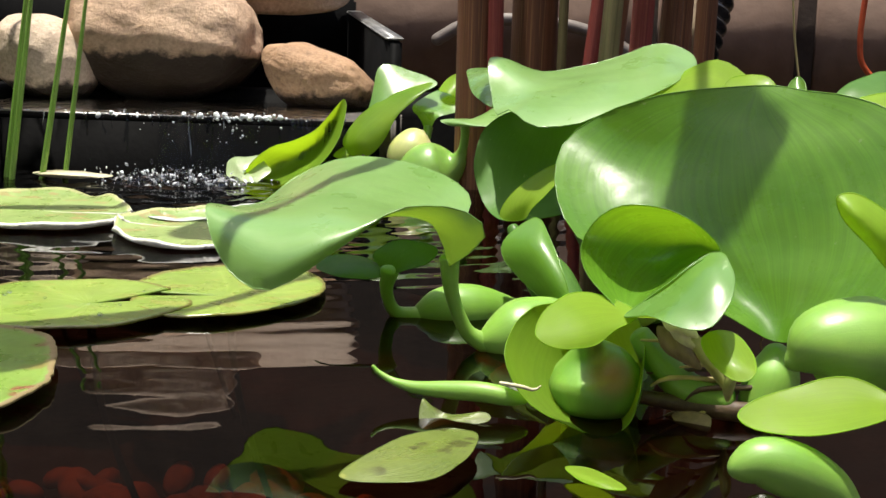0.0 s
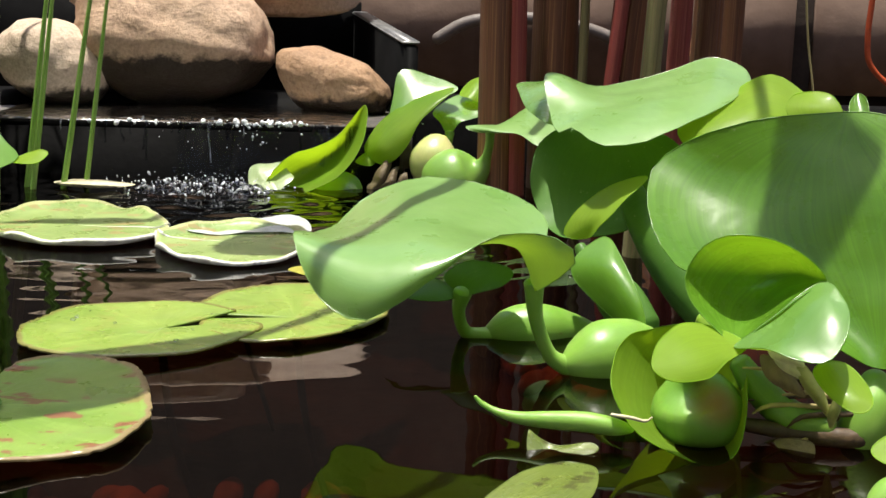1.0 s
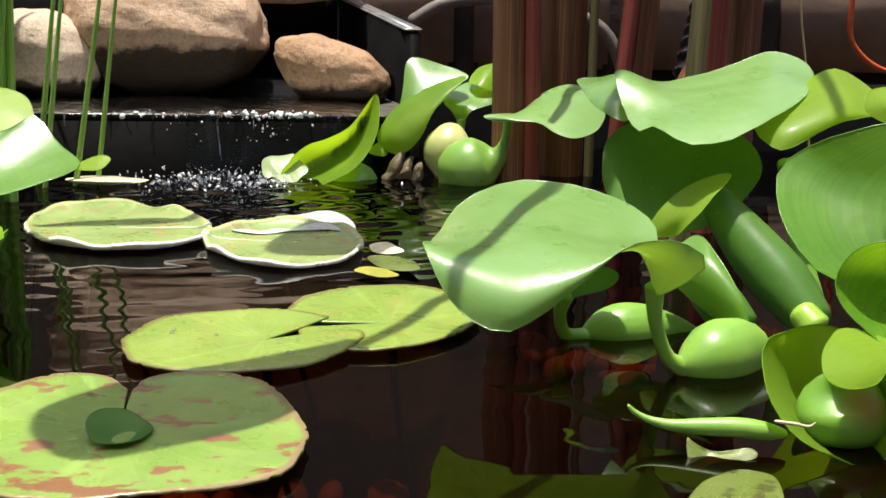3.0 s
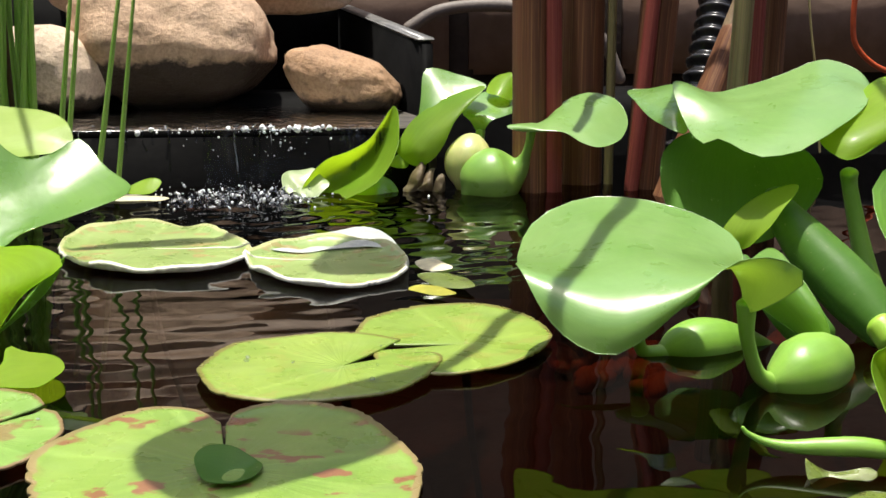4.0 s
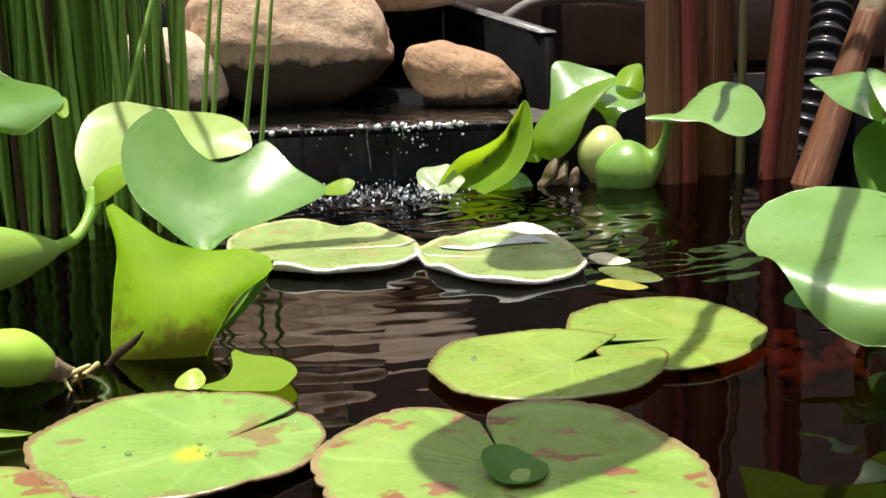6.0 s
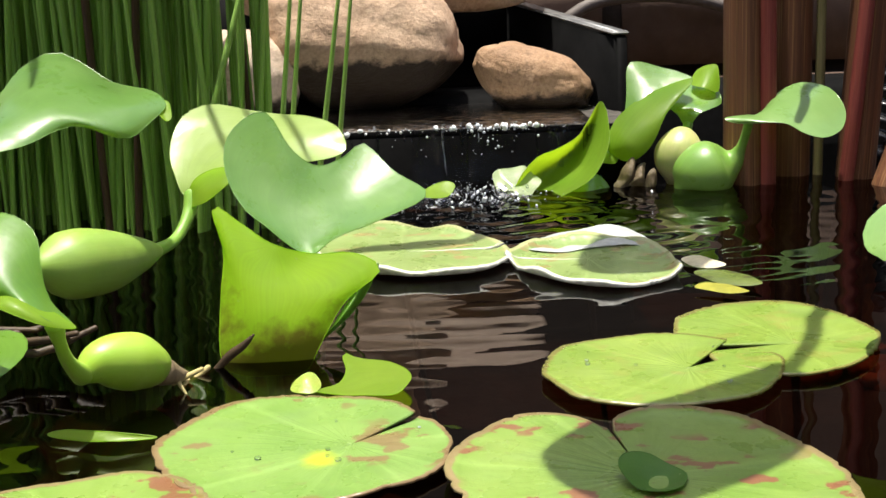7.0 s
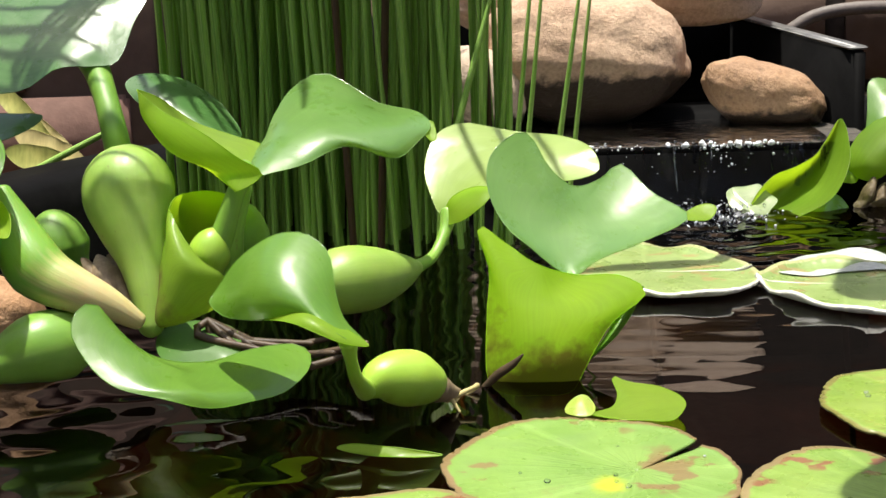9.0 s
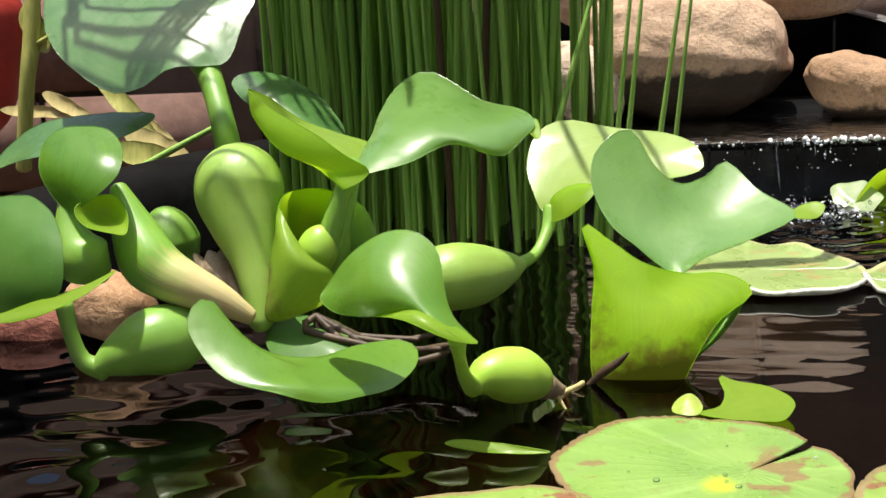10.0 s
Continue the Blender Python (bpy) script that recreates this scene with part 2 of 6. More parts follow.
# Grey reflections on the wet shelf are put into this base colour.
SHELF = simple("wet_shelf_reflection_grey", (0.11, 0.10, 0.09), (0.22, 0.20, 0.175), 26, 0.25, 0.4, 0.003, stretch=(1, 2.5, 1), spec=0.5)
EDGE_GREY = simple("worn_plastic_edge", (0.10, 0.10, 0.10), (0.22, 0.22, 0.21), 60, 0.35, 0.2, 0.001)
WALL = simple("brown_plaster", (0.125, 0.078, 0.055), (0.18, 0.118, 0.085), 6, 0.9, 0.6, 0.004)
JOINT = simple("dark_wall_joint", (0.030, 0.020, 0.015), (0.055, 0.038, 0.028), 20, 0.95, 0.5, 0.003)
BLOCK = simple("terracotta_block", (0.16, 0.085, 0.062), (0.22, 0.125, 0.095), 12, 0.85, 0.5, 0.003)
SOIL = simple("soil", (0.045, 0.03, 0.02), (0.11, 0.075, 0.045), 30, 0.95, 0.9, 0.01)
STRAW = simple("dry_straw", (0.42, 0.34, 0.12), (0.58, 0.50, 0.22), 40, 0.7, 0.3, 0.001, stretch=(1, 1, 0.2))
PAPER = simple("withered_sheath", (0.15, 0.10, 0.055), (0.34, 0.26, 0.15), 70, 0.6, 0.5, 0.002, stretch=(1, 1, 0.3))
SHEATH = simple("dark_papery_sheath", (0.07, 0.05, 0.025), (0.20, 0.15, 0.08), 90, 0.6, 0.7, 0.003, stretch=(1, 1, 0.3))
IVORY = simple("ivory_sheath", (0.50, 0.46, 0.28), (0.70, 0.64, 0.44), 60, 0.5, 0.4, 0.001, stretch=(1, 1, 0.3))


def blended_stalk():
    """A stalk that is cream at its foot and green above, with long streaks between."""
    n = Nodes("cream_footed_stalk")
    ob = n.coords("Object")
    sep = n.add("SeparateXYZ")
    n.link(n.coords("UV"), sep.inputs[0])
    streak = n.noise(n.coords("UV", (2.0, 26, 1)), 1.0, 4)
    at = n.math("ADD", sep.outputs["X"], n.math("MULTIPLY", streak, 0.35))
    cream = n.mix(n.noise(ob, 60, 4), (0.46, 0.38, 0.15), (0.60, 0.52, 0.26))
    green = n.mix(n.noise(ob, 45, 4), (0.13, 0.29, 0.03), (0.23, 0.42, 0.06))
    n.set(Base_Color=n.mix(n.ramp(at, (0.50, (0, 0, 0)), (0.74, (1, 1, 1))), cream, green), Roughness=0.4, Subsurface_Weight=0.25, Subsurface_Scale=0.004)
    n.bump(n.math("ADD", streak, n.noise(ob, 140, 4)), 0.25, 0.0008)
    return n.mat


STALK_BLEND = blended_stalk()
CREAM = simple("cream_stalk_foot", (0.28, 0.32, 0.08), (0.46, 0.40, 0.17), 45, 0.5, 0.2, 0.001)
ROOT = simple("brown_root", (0.03, 0.018, 0.009), (0.10, 0.06, 0.028), 90, 0.55, 0.5, 0.001)
RED = simple("red_plastic", (0.42, 0.03, 0.02), (0.50, 0.05, 0.035), 15, 0.45, 0.1, 0.001)
ORANGE = simple("orange_cable_skin", (0.45, 0.06, 0.015), (0.52, 0.09, 0.02), 30, 0.5, 0.1, 0.001)
GREY = simple("grey_hose_skin", (0.12, 0.10, 0.085), (0.18, 0.15, 0.13), 40, 0.6, 0.2, 0.001)
HOSE = simple("black_corrugated", (0.012, 0.012, 0.013), (0.03, 0.03, 0.032), 50, 0.25, 0.2, 0.001)
PEBBLE = simple("reddish_gravel", (0.22, 0.060, 0.018), (0.62, 0.20, 0.06), 25, 0.7, 0.4, 0.002)
BED = simple("pond_bed_silt", (0.020, 0.009, 0.006), (0.060, 0.023, 0.012), 18, 0.9, 0.6, 0.006)


def striped_stem(name, dark, mid, bright):
    """A smooth stalk with lengthwise streaks."""
    n = Nodes(name)
    uv = n.coords("UV", (1.0, 22, 1))
    f, g = n.noise(uv, 1.0, 5, 0.6), n.noise(n.coords("UV", (5, 60, 1)), 1.0, 4)
    col = n.mix(n.ramp(f, (0.34, (0, 0, 0)), (0.62, (1, 1, 1))), dark, mid)
    col = n.mix(n.ramp(g, (0.52, (0, 0, 0)), (0.70, (1, 1, 1))), col, bright)
    col = n.mix(n.math("MULTIPLY", n.random(), 0.35), col, tuple(0.45 * v for v in mid))
    n.set(Base_Color=col, Roughness=0.55, Specular_IOR_Level=0.3)
    n.bump(n.math("ADD", f, g), 0.4, 0.0012)
    return n.mat


CANNA = striped_stem("canna_stalk", (0.070, 0.028, 0.015), (0.17, 0.070, 0.034), (0.30, 0.155, 0.065))
CANNA_RED = striped_stem("canna_red_sheath", (0.14, 0.025, 0.022), (0.28, 0.055, 0.045), (0.38, 0.13, 0.08))
CANNA_GREEN = striped_stem("canna_green_stalk", (0.12, 0.11, 0.045), (0.23, 0.21, 0.09), (0.34, 0.21, 0.11))
REED = striped_stem("rush_stem", (0.13, 0.29, 0.04), (0.30, 0.54, 0.085), (0.58, 0.74, 0.26))
REED_DRY = striped_stem("dead_rush_stem", (0.035, 0.02, 0.01), (0.075, 0.042, 0.02), (0.13, 0.08, 0.035))


def pad_material(name, a, b, spots, blotch, edge, centre=None):
    """A lily pad: radial veins, red blotches, a darker or paler rim. UV: x round the pad, y from the middle out."""
    n = Nodes(name)
    ob = n.coords("Object")
    tc = n.add("TexCoord")
    sep = n.add("SeparateXYZ")
    n.link(tc.outputs["UV"], sep.inputs[0])
    veins = n.noise(n.coords("UV", (34, 0.5, 1)), 1.0, 2)
    col = n.mix(n.ramp(n.noise(ob, 32, 5), (0.3, (0, 0, 0)), (0.7, (1, 1, 1))), a, b)
    col = n.mix(n.math("MULTIPLY", n.ramp(veins, (0.55, (0, 0, 0)), (0.66, (1, 1, 1))), 0.3), col, tuple(min(1, 1.35 * v + 0.02) for v in b))
    patch = n.ramp(n.noise(ob, 24, 1), (0.43, (0, 0, 0)), (0.50, (1, 1, 1)))
    spot = n.math("MULTIPLY", n.ramp(n.noise(n.coords("Object", (0.7, 1.0, 1.0)), 125, 4, 0.5), (0.56, (0, 0, 0)), (0.59, (1, 1, 1))), patch)
    dull = n.ramp(n.noise(ob, 55, 6, 0.7), (0.5, (0, 0, 0)), (0.75, (1, 1, 1)))
    col = n.mix(n.math("MULTIPLY", dull, 0.35), col, tuple(0.6 * v + 0.05 for v in a))
    dot = n.ramp(n.noise(ob, 420, 3), (0.66, (0, 0, 0)), (0.74, (1, 1, 1)))
    col = n.mix(n.math("MULTIPLY", dot, 0.45), col, tuple(0.5 * v for v in blotch))
    col = n.mix(n.math("MULTIPLY", spot, min(1.0, spots)), col, blotch)
    if centre:
        # A yellow patch about the pad's centre.
        off, leng = n.add("VectorMath"), n.add("VectorMath")
        off.operation, leng.operation = "SUBTRACT", "LENGTH"
        off.inputs[1].default_value = (*centre, 0.002)
        n.link(ob, off.inputs[0])
        n.link(off.outputs[0], leng.inputs[0])
        d = n.math("ADD", leng.outputs["Value"], n.math("MULTIPLY", n.noise(ob, 160, 4), 0.008))
        col = n.mix(n.ramp(n.math("MULTIPLY", d, 50), (0.30, (1, 1, 1)), (0.54, (0, 0, 0))), col, (0.38, 0.45, 0.03))
    col = n.mix(n.ramp(n.math("ADD", sep.outputs["Y"], n.math("MULTIPLY", n.noise(ob, 120, 3), 0.06)), (0.99, (0, 0, 0)), (1.02, (1, 1, 1))), col, edge)
    n.set(Base_Color=col, Roughness=n.ramp(n.noise(ob, 70, 4), (0.3, (0.2,) * 3), (0.7, (0.44,) * 3)), Specular_IOR_Level=0.7)
    n.bump(n.math("ADD", n.math("MULTIPLY", veins, 1.2), n.math("ADD", n.noise(ob, 150, 4), n.math("MULTIPLY", n.noise(ob, 40, 2), 2))), 0.28, 0.001)
    return n.mat


PAD = pad_material("lily_pad", (0.155, 0.25, 0.034), (0.23, 0.32, 0.056), 0.3, (0.28, 0.22, 0.06), (0.20, 0.19, 0.05))
PAD_SPOT = pad_material("spotted_lily_pad", (0.145, 0.25, 0.038), (0.225, 0.33, 0.070), 0.9, (0.21, 0.075, 0.045), (0.26, 0.20, 0.09))
PAD_FLECK = pad_material("flecked_lily_pad", (0.135, 0.25, 0.046), (0.21, 0.33, 0.078), 0.7, (0.20, 0.085, 0.05), (0.22, 0.15, 0.07), (-0.2169, 0.3258))
PAD_PALE = pad_material("pale_edged_lily_pad", (0.175, 0.26, 0.065), (0.265, 0.35, 0.12), 0.75, (0.30, 0.22, 0.09), (0.36, 0.38, 0.17))
PAD_OLIVE = pad_material("olive_leaf", (0.075, 0.11, 0.015), (0.13, 0.165, 0.03), 0.8, (0.05, 0.05, 0.012), (0.22, 0.24, 0.05))
PAD_HUB = pad_material("yellow_pad_centre", (0.22, 0.34, 0.045), (0.34, 0.42, 0.06), 0.2, (0.34, 0.30, 0.08), (0.24, 0.34, 0.06))
YELLOW = simple("yellowed_leaf", (0.24, 0.24, 0.025), (0.44, 0.40, 0.05), 60, 0.45, 0.4, 0.001)
PAD_BACK = simple("lily_pad_underside", (0.60, 0.60, 0.52), (0.78, 0.76, 0.70), 40, 0.45, 0.3, 0.001)
PAD_FOLD = simple("folded_pad_underside", (0.36, 0.40, 0.37), (0.54, 0.56, 0.52), 60, 0.4, 0.4, 0.001)


def water_material():
    n = Nodes("pond_water")
    ob = n.coords("Object")
    n.bump(n.noise(ob, 30, 2), 0.02, 0.004)
    nor = n.bsdf.inputs["Normal"].links[0].from_socket
    clear, gloss, fr, mx = n.add("BsdfTransparent"), n.add("BsdfGlossy", Roughness=0.015), n.add("Fresnel", IOR=1.33), n.add("MixShader")
    clear.inputs["Color"].default_value = (0.215, 0.115, 0.072, 1)
    n.link(nor, gloss.inputs["Normal"])
    n.link(nor, fr.inputs["Normal"])
    n.link(fr.outputs[0], mx.inputs[0])
    n.link(clear.outputs[0], mx.inputs[1])
    n.link(gloss.outputs[0], mx.inputs[2])
    n.link(mx.outputs[0], n.out.inputs["Surface"])
    return n.mat


WATER = water_material()


def falling_material(name, clear_col, white, relief=0.45):
    """Thin running water: clear, glossy, whitened where it breaks up."""
    n = Nodes(name)
    ob = n.coords("Object", (1, 1, 0.22))
    f = n.noise(ob, 120, 4)
    n.bump(f, relief, 0.003)
    nor = n.bsdf.inputs["Normal"].links[0].from_socket
    n.set(Base_Color=(0.85, 0.88, 0.9), Roughness=0.12)
    clear, gloss, fr, mx, mw = n.add("BsdfTransparent"), n.add("BsdfGlossy", Roughness=0.03), n.add("Fresnel", IOR=1.22), n.add("MixShader"), n.add("MixShader")
    clear.inputs["Color"].default_value = (*clear_col, 1)
    n.link(nor, gloss.inputs["Normal"])
    n.link(nor, fr.inputs["Normal"])
    n.link(fr.outputs[0], mx.inputs[0])
    n.link(clear.outputs[0], mx.inputs[1])
    n.link(gloss.outputs[0], mx.inputs[2])
    n.link(n.math("MULTIPLY", n.ramp(f, (0.55, (0, 0, 0)), (0.78, (1, 1, 1))), white), mw.inputs[0])
    n.link(mx.outputs[0], mw.inputs[1])
    n.link(n.bsdf.outputs[0], mw.inputs[2])
    n.link(mw.outputs[0], n.out.inputs["Surface"])
    return n.mat


FALL = falling_material("falling_water", (0.75, 0.77, 0.8), 0.02, 0.7)
SPARK = simple("white_water", (0.82, 0.85, 0.88), (0.92, 0.94, 0.96), 200, 0.15, 0.2, 0.001)
CHURN = falling_material("churned_water", (0.6, 0.62, 0.62), 0.75, 1.0)
FOAM = falling_material("splashed_water", (0.9, 0.92, 0.95), 1.0)


# ---- mesh helpers ----
def mesh_object(name, verts, faces, mat, parent=None, label="", uvs=None, smooth=True):
    me = bpy.data.meshes.new(name)
    me.from_pydata([tuple(v) for v in verts], [], faces)
    if uvs is not None:
        layer = me.uv_layers.new(name="UVMap")
        idx = np.zeros(len(me.loops), dtype=np.int32)
        me.loops.foreach_get("vertex_index", idx)
        layer.data.foreach_set("uv", np.asarray(uvs, dtype=np.float32)[idx].ravel())
    me.polygons.foreach_set("use_smooth", [smooth] * len(me.polygons))
    for m in mat if isinstance(mat, (list, tuple)) else [mat]:
        me.materials.append(m)
    me.update()
    ob = new(name, me)
    if parent is not None:
        ob.parent = parent
    if label:
        tagged(ob, label)
    return ob


def part(name, bm, mat, parent=None, label="", smooth=True):
    me = bpy.data.meshes.new(name)
    bm.to_mesh(me)
    bm.free()
    me.polygons.foreach_set("use_smooth", [smooth] * len(me.polygons))
    me.materials.append(mat)
    ob = new(name, me)
    if parent is not None:
        ob.parent = parent
    if label:
        tagged(ob, label)
    return ob


def thing(name, label, category, group="", kind=""):
    return tagged(new(name), label, category, group, kind)


def curve_through(pts, count, closed=False):
    """Even points on a smooth curve through pts."""
    p = np.asarray(pts, float)
    n = len(p)
    segs = n if closed else n - 1
    out = []
    for i in range(segs):
        if closed:
            a, b, c, d = (p[(i + k) % n] for k in (-1, 0, 1, 2))
        else:
            b, c = p[i], p[i + 1]
            a = p[i - 1] if i else 2 * b - c
            d = p[i + 2] if i + 2 < n else 2 * c - b
        t = np.linspace(0, 1, 24, endpoint=False)[:, None]
        out.append(0.5 * (2 * b + (c - a) * t + (2 * a - 5 * b + 4 * c - d) * t**2 + (3 * b - a - 3 * c + d) * t**3))
    out = np.concatenate(out + [p[:1] if closed else p[-1:]])
    step = np.r_[0, np.cumsum(np.linalg.norm(np.diff(out[:, :3], axis=0), axis=1))]
    at = np.linspace(0, step[-1], count)
    return np.stack([np.interp(at, step, out[:, k]) for k in range(out.shape[1])], 1)


def blade(parent, base, tip, left, mid, right, mat=LEAF, name="leaf", label="", thick=0.0009, wave=0.0005):
    """A leaf blade lofted between its two margins over the midrib."""
    nl, nr = len(left) + 1, len(right) + 1
    ring = [base, *left, tip, *reversed(right)]
    n = len(ring)
    p = np.asarray(ring, float)

    def arc(first, count, back):
        pts = []
        for i in range(count):
            a, b, c, d = (p[(first + i + k) % n] for k in (-1, 0, 1, 2))
            t = np.linspace(0, 1, 16, endpoint=False)[:, None]
            pts.append(0.5 * (2 * b + (c - a) * t + (2 * a - 5 * b + 4 * c - d) * t**2 + (3 * b - a - 3 * c + d) * t**3))
        pts = np.concatenate(pts + [p[[(first + count) % n]]])
        return pts[::-1] if back else pts

    ns, nv = 34, 21
    s = (1 - np.cos(np.linspace(0, np.pi, ns))) / 2

    def even(pts):
        step = np.r_[0, np.cumsum(np.linalg.norm(np.diff(pts, axis=0), axis=1))]
        return np.stack([np.interp(s * step[-1], step, pts[:, k]) for k in range(3)], 1)

    lo, ro = even(arc(0, nl, False)), even(arc(nl, nr, True))
    mo = even(curve_through([base, *mid, tip], 60))
    v = np.linspace(-1, 1, nv)[None, :, None]
    q = lo[:, None] * (v * (v - 1) / 2) + mo[:, None] * (1 - v * v) + ro[:, None] * (v * (v + 1) / 2)
    verts = q.reshape(-1, 3)
    for k, w in enumerate(verts):
        verts[k] = w + wave * np.array(noise.noise_vector(Vector(w) * 90))
    faces = [(i * nv + j, i * nv + j + 1, (i + 1) * nv + j + 1, (i + 1) * nv + j) for i in range(ns - 1) for j in range(nv - 1)]
    uvs = [(j / (nv - 1), float(s[i])) for i in range(ns) for j in range(nv)]
    # The thickened margin, a fine bead round the sheet.
    g = verts.reshape(ns, nv, 3)
    loop = np.concatenate([g[:, 0], g[-1, 1:], g[-2::-1, -1]])
    keep = np.r_[True, np.linalg.norm(np.diff(loop, axis=0), axis=1) > 1e-5]
    loop = loop[keep]
    m, first, k = len(loop), len(verts), 5
    tang = np.roll(loop, -1, 0) - np.roll(loop, 1, 0)
    tang /= np.linalg.norm(tang, axis=1)[:, None] + 1e-12
    inner = verts.mean(0) - loop
    side = inner - tang * (inner * tang).sum(1)[:, None]
    side /= np.linalg.norm(side, axis=1)[:, None] + 1e-12
    up = np.cross(tang, side)
    bead = []
    for j in range(k):
        an = 2 * math.pi * j / k
        bead.append(loop + thick * 0.19 * (math.cos(an) * side + math.sin(an) * up))
    bead = np.stack(bead, 1).reshape(-1, 3)
    faces += [(first + i * k + j, first + i * k + (j + 1) % k, first + (i + 1) % m * k + (j + 1) % k, first + (i + 1) % m * k + j) for i in range(m) for j in range(k)]
    uvs += [(0.5, 0.5)] * len(bead)
    return mesh_object(name, np.concatenate([verts, bead]), faces, mat, parent, label, uvs)


def tube(parent, pts, mat, name="petiole", label="", count=26, segs=16, flat=1.0, closed_ends=True, cap=None):
    """A stalk or a swollen float with rounded ends: pts are (place, radius)."""
    cap = cap or (0.4 if name in ("petiole", "stalk", "stem", "stalk_foot") else 0.75)
    rows = curve_through([(*c, r) for c, r in pts], 120)
    rows[:, 3] = np.maximum(rows[:, 3], 0.0001)
    heads = []
    for end, nxt in ((rows[0], rows[4]), (rows[-1], rows[-5])):
        d = end[:3] - nxt[:3]
        run = np.linalg.norm(d) + 1e-9
        ext = end[3] * cap
        slope = min(0.0, max(-0.35, (end[3] - nxt[3]) / run))
        heads.append(np.r_[end[:3] + d / run * ext, max(0.6 * end[3], end[3] + slope * ext)])
    rows = np.concatenate([[heads[0]], rows, [heads[1]]])
    dist = np.r_[0, np.cumsum(np.linalg.norm(np.diff(rows[:, :3], axis=0), axis=1))]
    total = dist[-1]
    round0 = min(0.45 * total, rows[1, 3] * (cap + 0.25 * min(1, cap * 1.5)))
    round1 = min(0.45 * total, rows[-2, 3] * (cap + 0.25 * min(1, cap * 1.5)))
    arc = 1 - np.cos(np.linspace(0.02, np.pi / 2, 7))
    at = np.r_[round0 * arc[:-1], np.linspace(round0, total - round1, count), (total - round1 * arc[:-1])[::-1]]
    rows = np.stack([np.interp(at, dist, rows[:, k]) for k in range(4)], 1)
    count = len(at)
    c, r = rows[:, :3], rows[:, 3]
    for gap, size in ((at, round0), (total - at, round1)):
        f = np.clip(gap / size, 0, 1)
        r = r * np.sqrt(np.maximum(1 - (1 - f) ** 2, 0))
    tang = np.gradient(c, axis=0)
    tang /= np.linalg.norm(tang, axis=1)[:, None] + 1e-12
    ref = np.array([0, 0, 1.0]) if abs(tang[0][2]) < 0.8 else np.array([1.0, 0, 0])
    side = np.cross(tang[0], ref)
    side /= np.linalg.norm(side)
    verts, uvs, faces = [], [], []
    for i in range(count):
        side = side - tang[i] * (side @ tang[i])
        side /= np.linalg.norm(side)
        up = np.cross(tang[i], side)
        for j in range(segs):
            a = 2 * math.pi * j / segs
            verts.append(c[i] + r[i] * (math.cos(a) * side + flat * math.sin(a) * up))
            uvs.append((at[i] / total, j / segs))
    for i in range(count - 1):
        for j in range(segs):
            k = (j + 1) % segs
            faces.append((i * segs + j, i * segs + k, (i + 1) * segs + k, (i + 1) * segs + j))
    if closed_ends:
        faces.append(tuple(range(segs))[::-1])
        faces.append(tuple((count - 1) * segs + j for j in range(segs)))
    return mesh_object(name, verts, faces, mat, parent, label, uvs)


def balls(name, rows, mat, level=1):
    """Many small round bodies in one mesh: rows of place, half sizes and turn."""
    bm = bmesh.new()
    bmesh.ops.create_icosphere(bm, subdivisions=level, radius=1)
    v0 = np.array([v.co[:] for v in bm.verts])
    bm.verts.index_update()
    f0 = np.array([[v.index for v in f.verts] for f in bm.faces])
    bm.free()
    verts, faces = [], []
    for k, (place, size, turn) in enumerate(rows):
        m = np.array(Euler(turn).to_matrix())
        verts.append((v0 * np.array(size)) @ m.T + np.array(place))
        faces.append(f0 + k * len(v0))
    return mesh_object(name, np.concatenate(verts), np.concatenate(faces).tolist(), mat)


def slab_box(lo, hi, bevel=0.002, segs=2):
    bm = bmesh.new()
    bmesh.ops.create_cube(bm, size=1)
    lo, hi = Vector(lo), Vector(hi)
    for v in bm.verts:
        v.co = Vector(((lo[k] + hi[k]) / 2 + v.co[k] * (hi[k] - lo[k]) for k in range(3)))
    if bevel:
        bmesh.ops.bevel(bm, geom=bm.edges[:], offset=bevel, segments=segs, affect="EDGES")
    return bm


def stone(name, centre, size, mat, label, category="stone", seed=0, turn=(0, 0, 0), square=0.0, sub=5, rough=1.0, under=0.0):
    """A water-worn stone: a squared-off ellipsoid with broad facets and small pits."""
    bm = bmesh.new()
    bmesh.ops.create_icosphere(bm, subdivisions=sub, radius=1)
    rot = Euler([radians(a) for a in turn]).to_matrix()
    for v in bm.verts:
        d = v.co.normalized()
        k = (abs(d.x) ** (2 + square) + abs(d.y) ** (2 + square) + abs(d.z) ** (2 + square)) ** (-1 / (2 + square))
        o = Vector((seed * 3.1, seed * 1.7, seed * 2.3))
        k *= 1 + rough * (0.10 * noise.noise(d * 1.3 + o) + 0.045 * noise.noise(d * 3.1 + o) + 0.016 * noise.noise(d * 8 + o))
        k -= rough * 0.035 * max(0, 0.25 - abs(noise.noise(d * 2.1 + o * 2)) * 4) ** 1
        w = d * k
        low = max(0.0, -w.z - 0.12)
        w.x, w.y = w.x * (1 - under * low), w.y * (1 - 1.3 * under * low)
        v.co = rot @ Vector((w.x * size[0], w.y * size[1], w.z * size[2]))
    ob = part(name, bm, mat)
    ob.location = centre
    return tagged(ob, label, category)


# ---- pond: bed, water, rim ----
def ground_sheet():
    bm = slab_box((-60, -60, -0.32), (60, 60, -0.18), 0)
    tagged(part("ground", bm, SOIL, smooth=False), "brown soil ground around and below the pond", "ground", kind="structure")


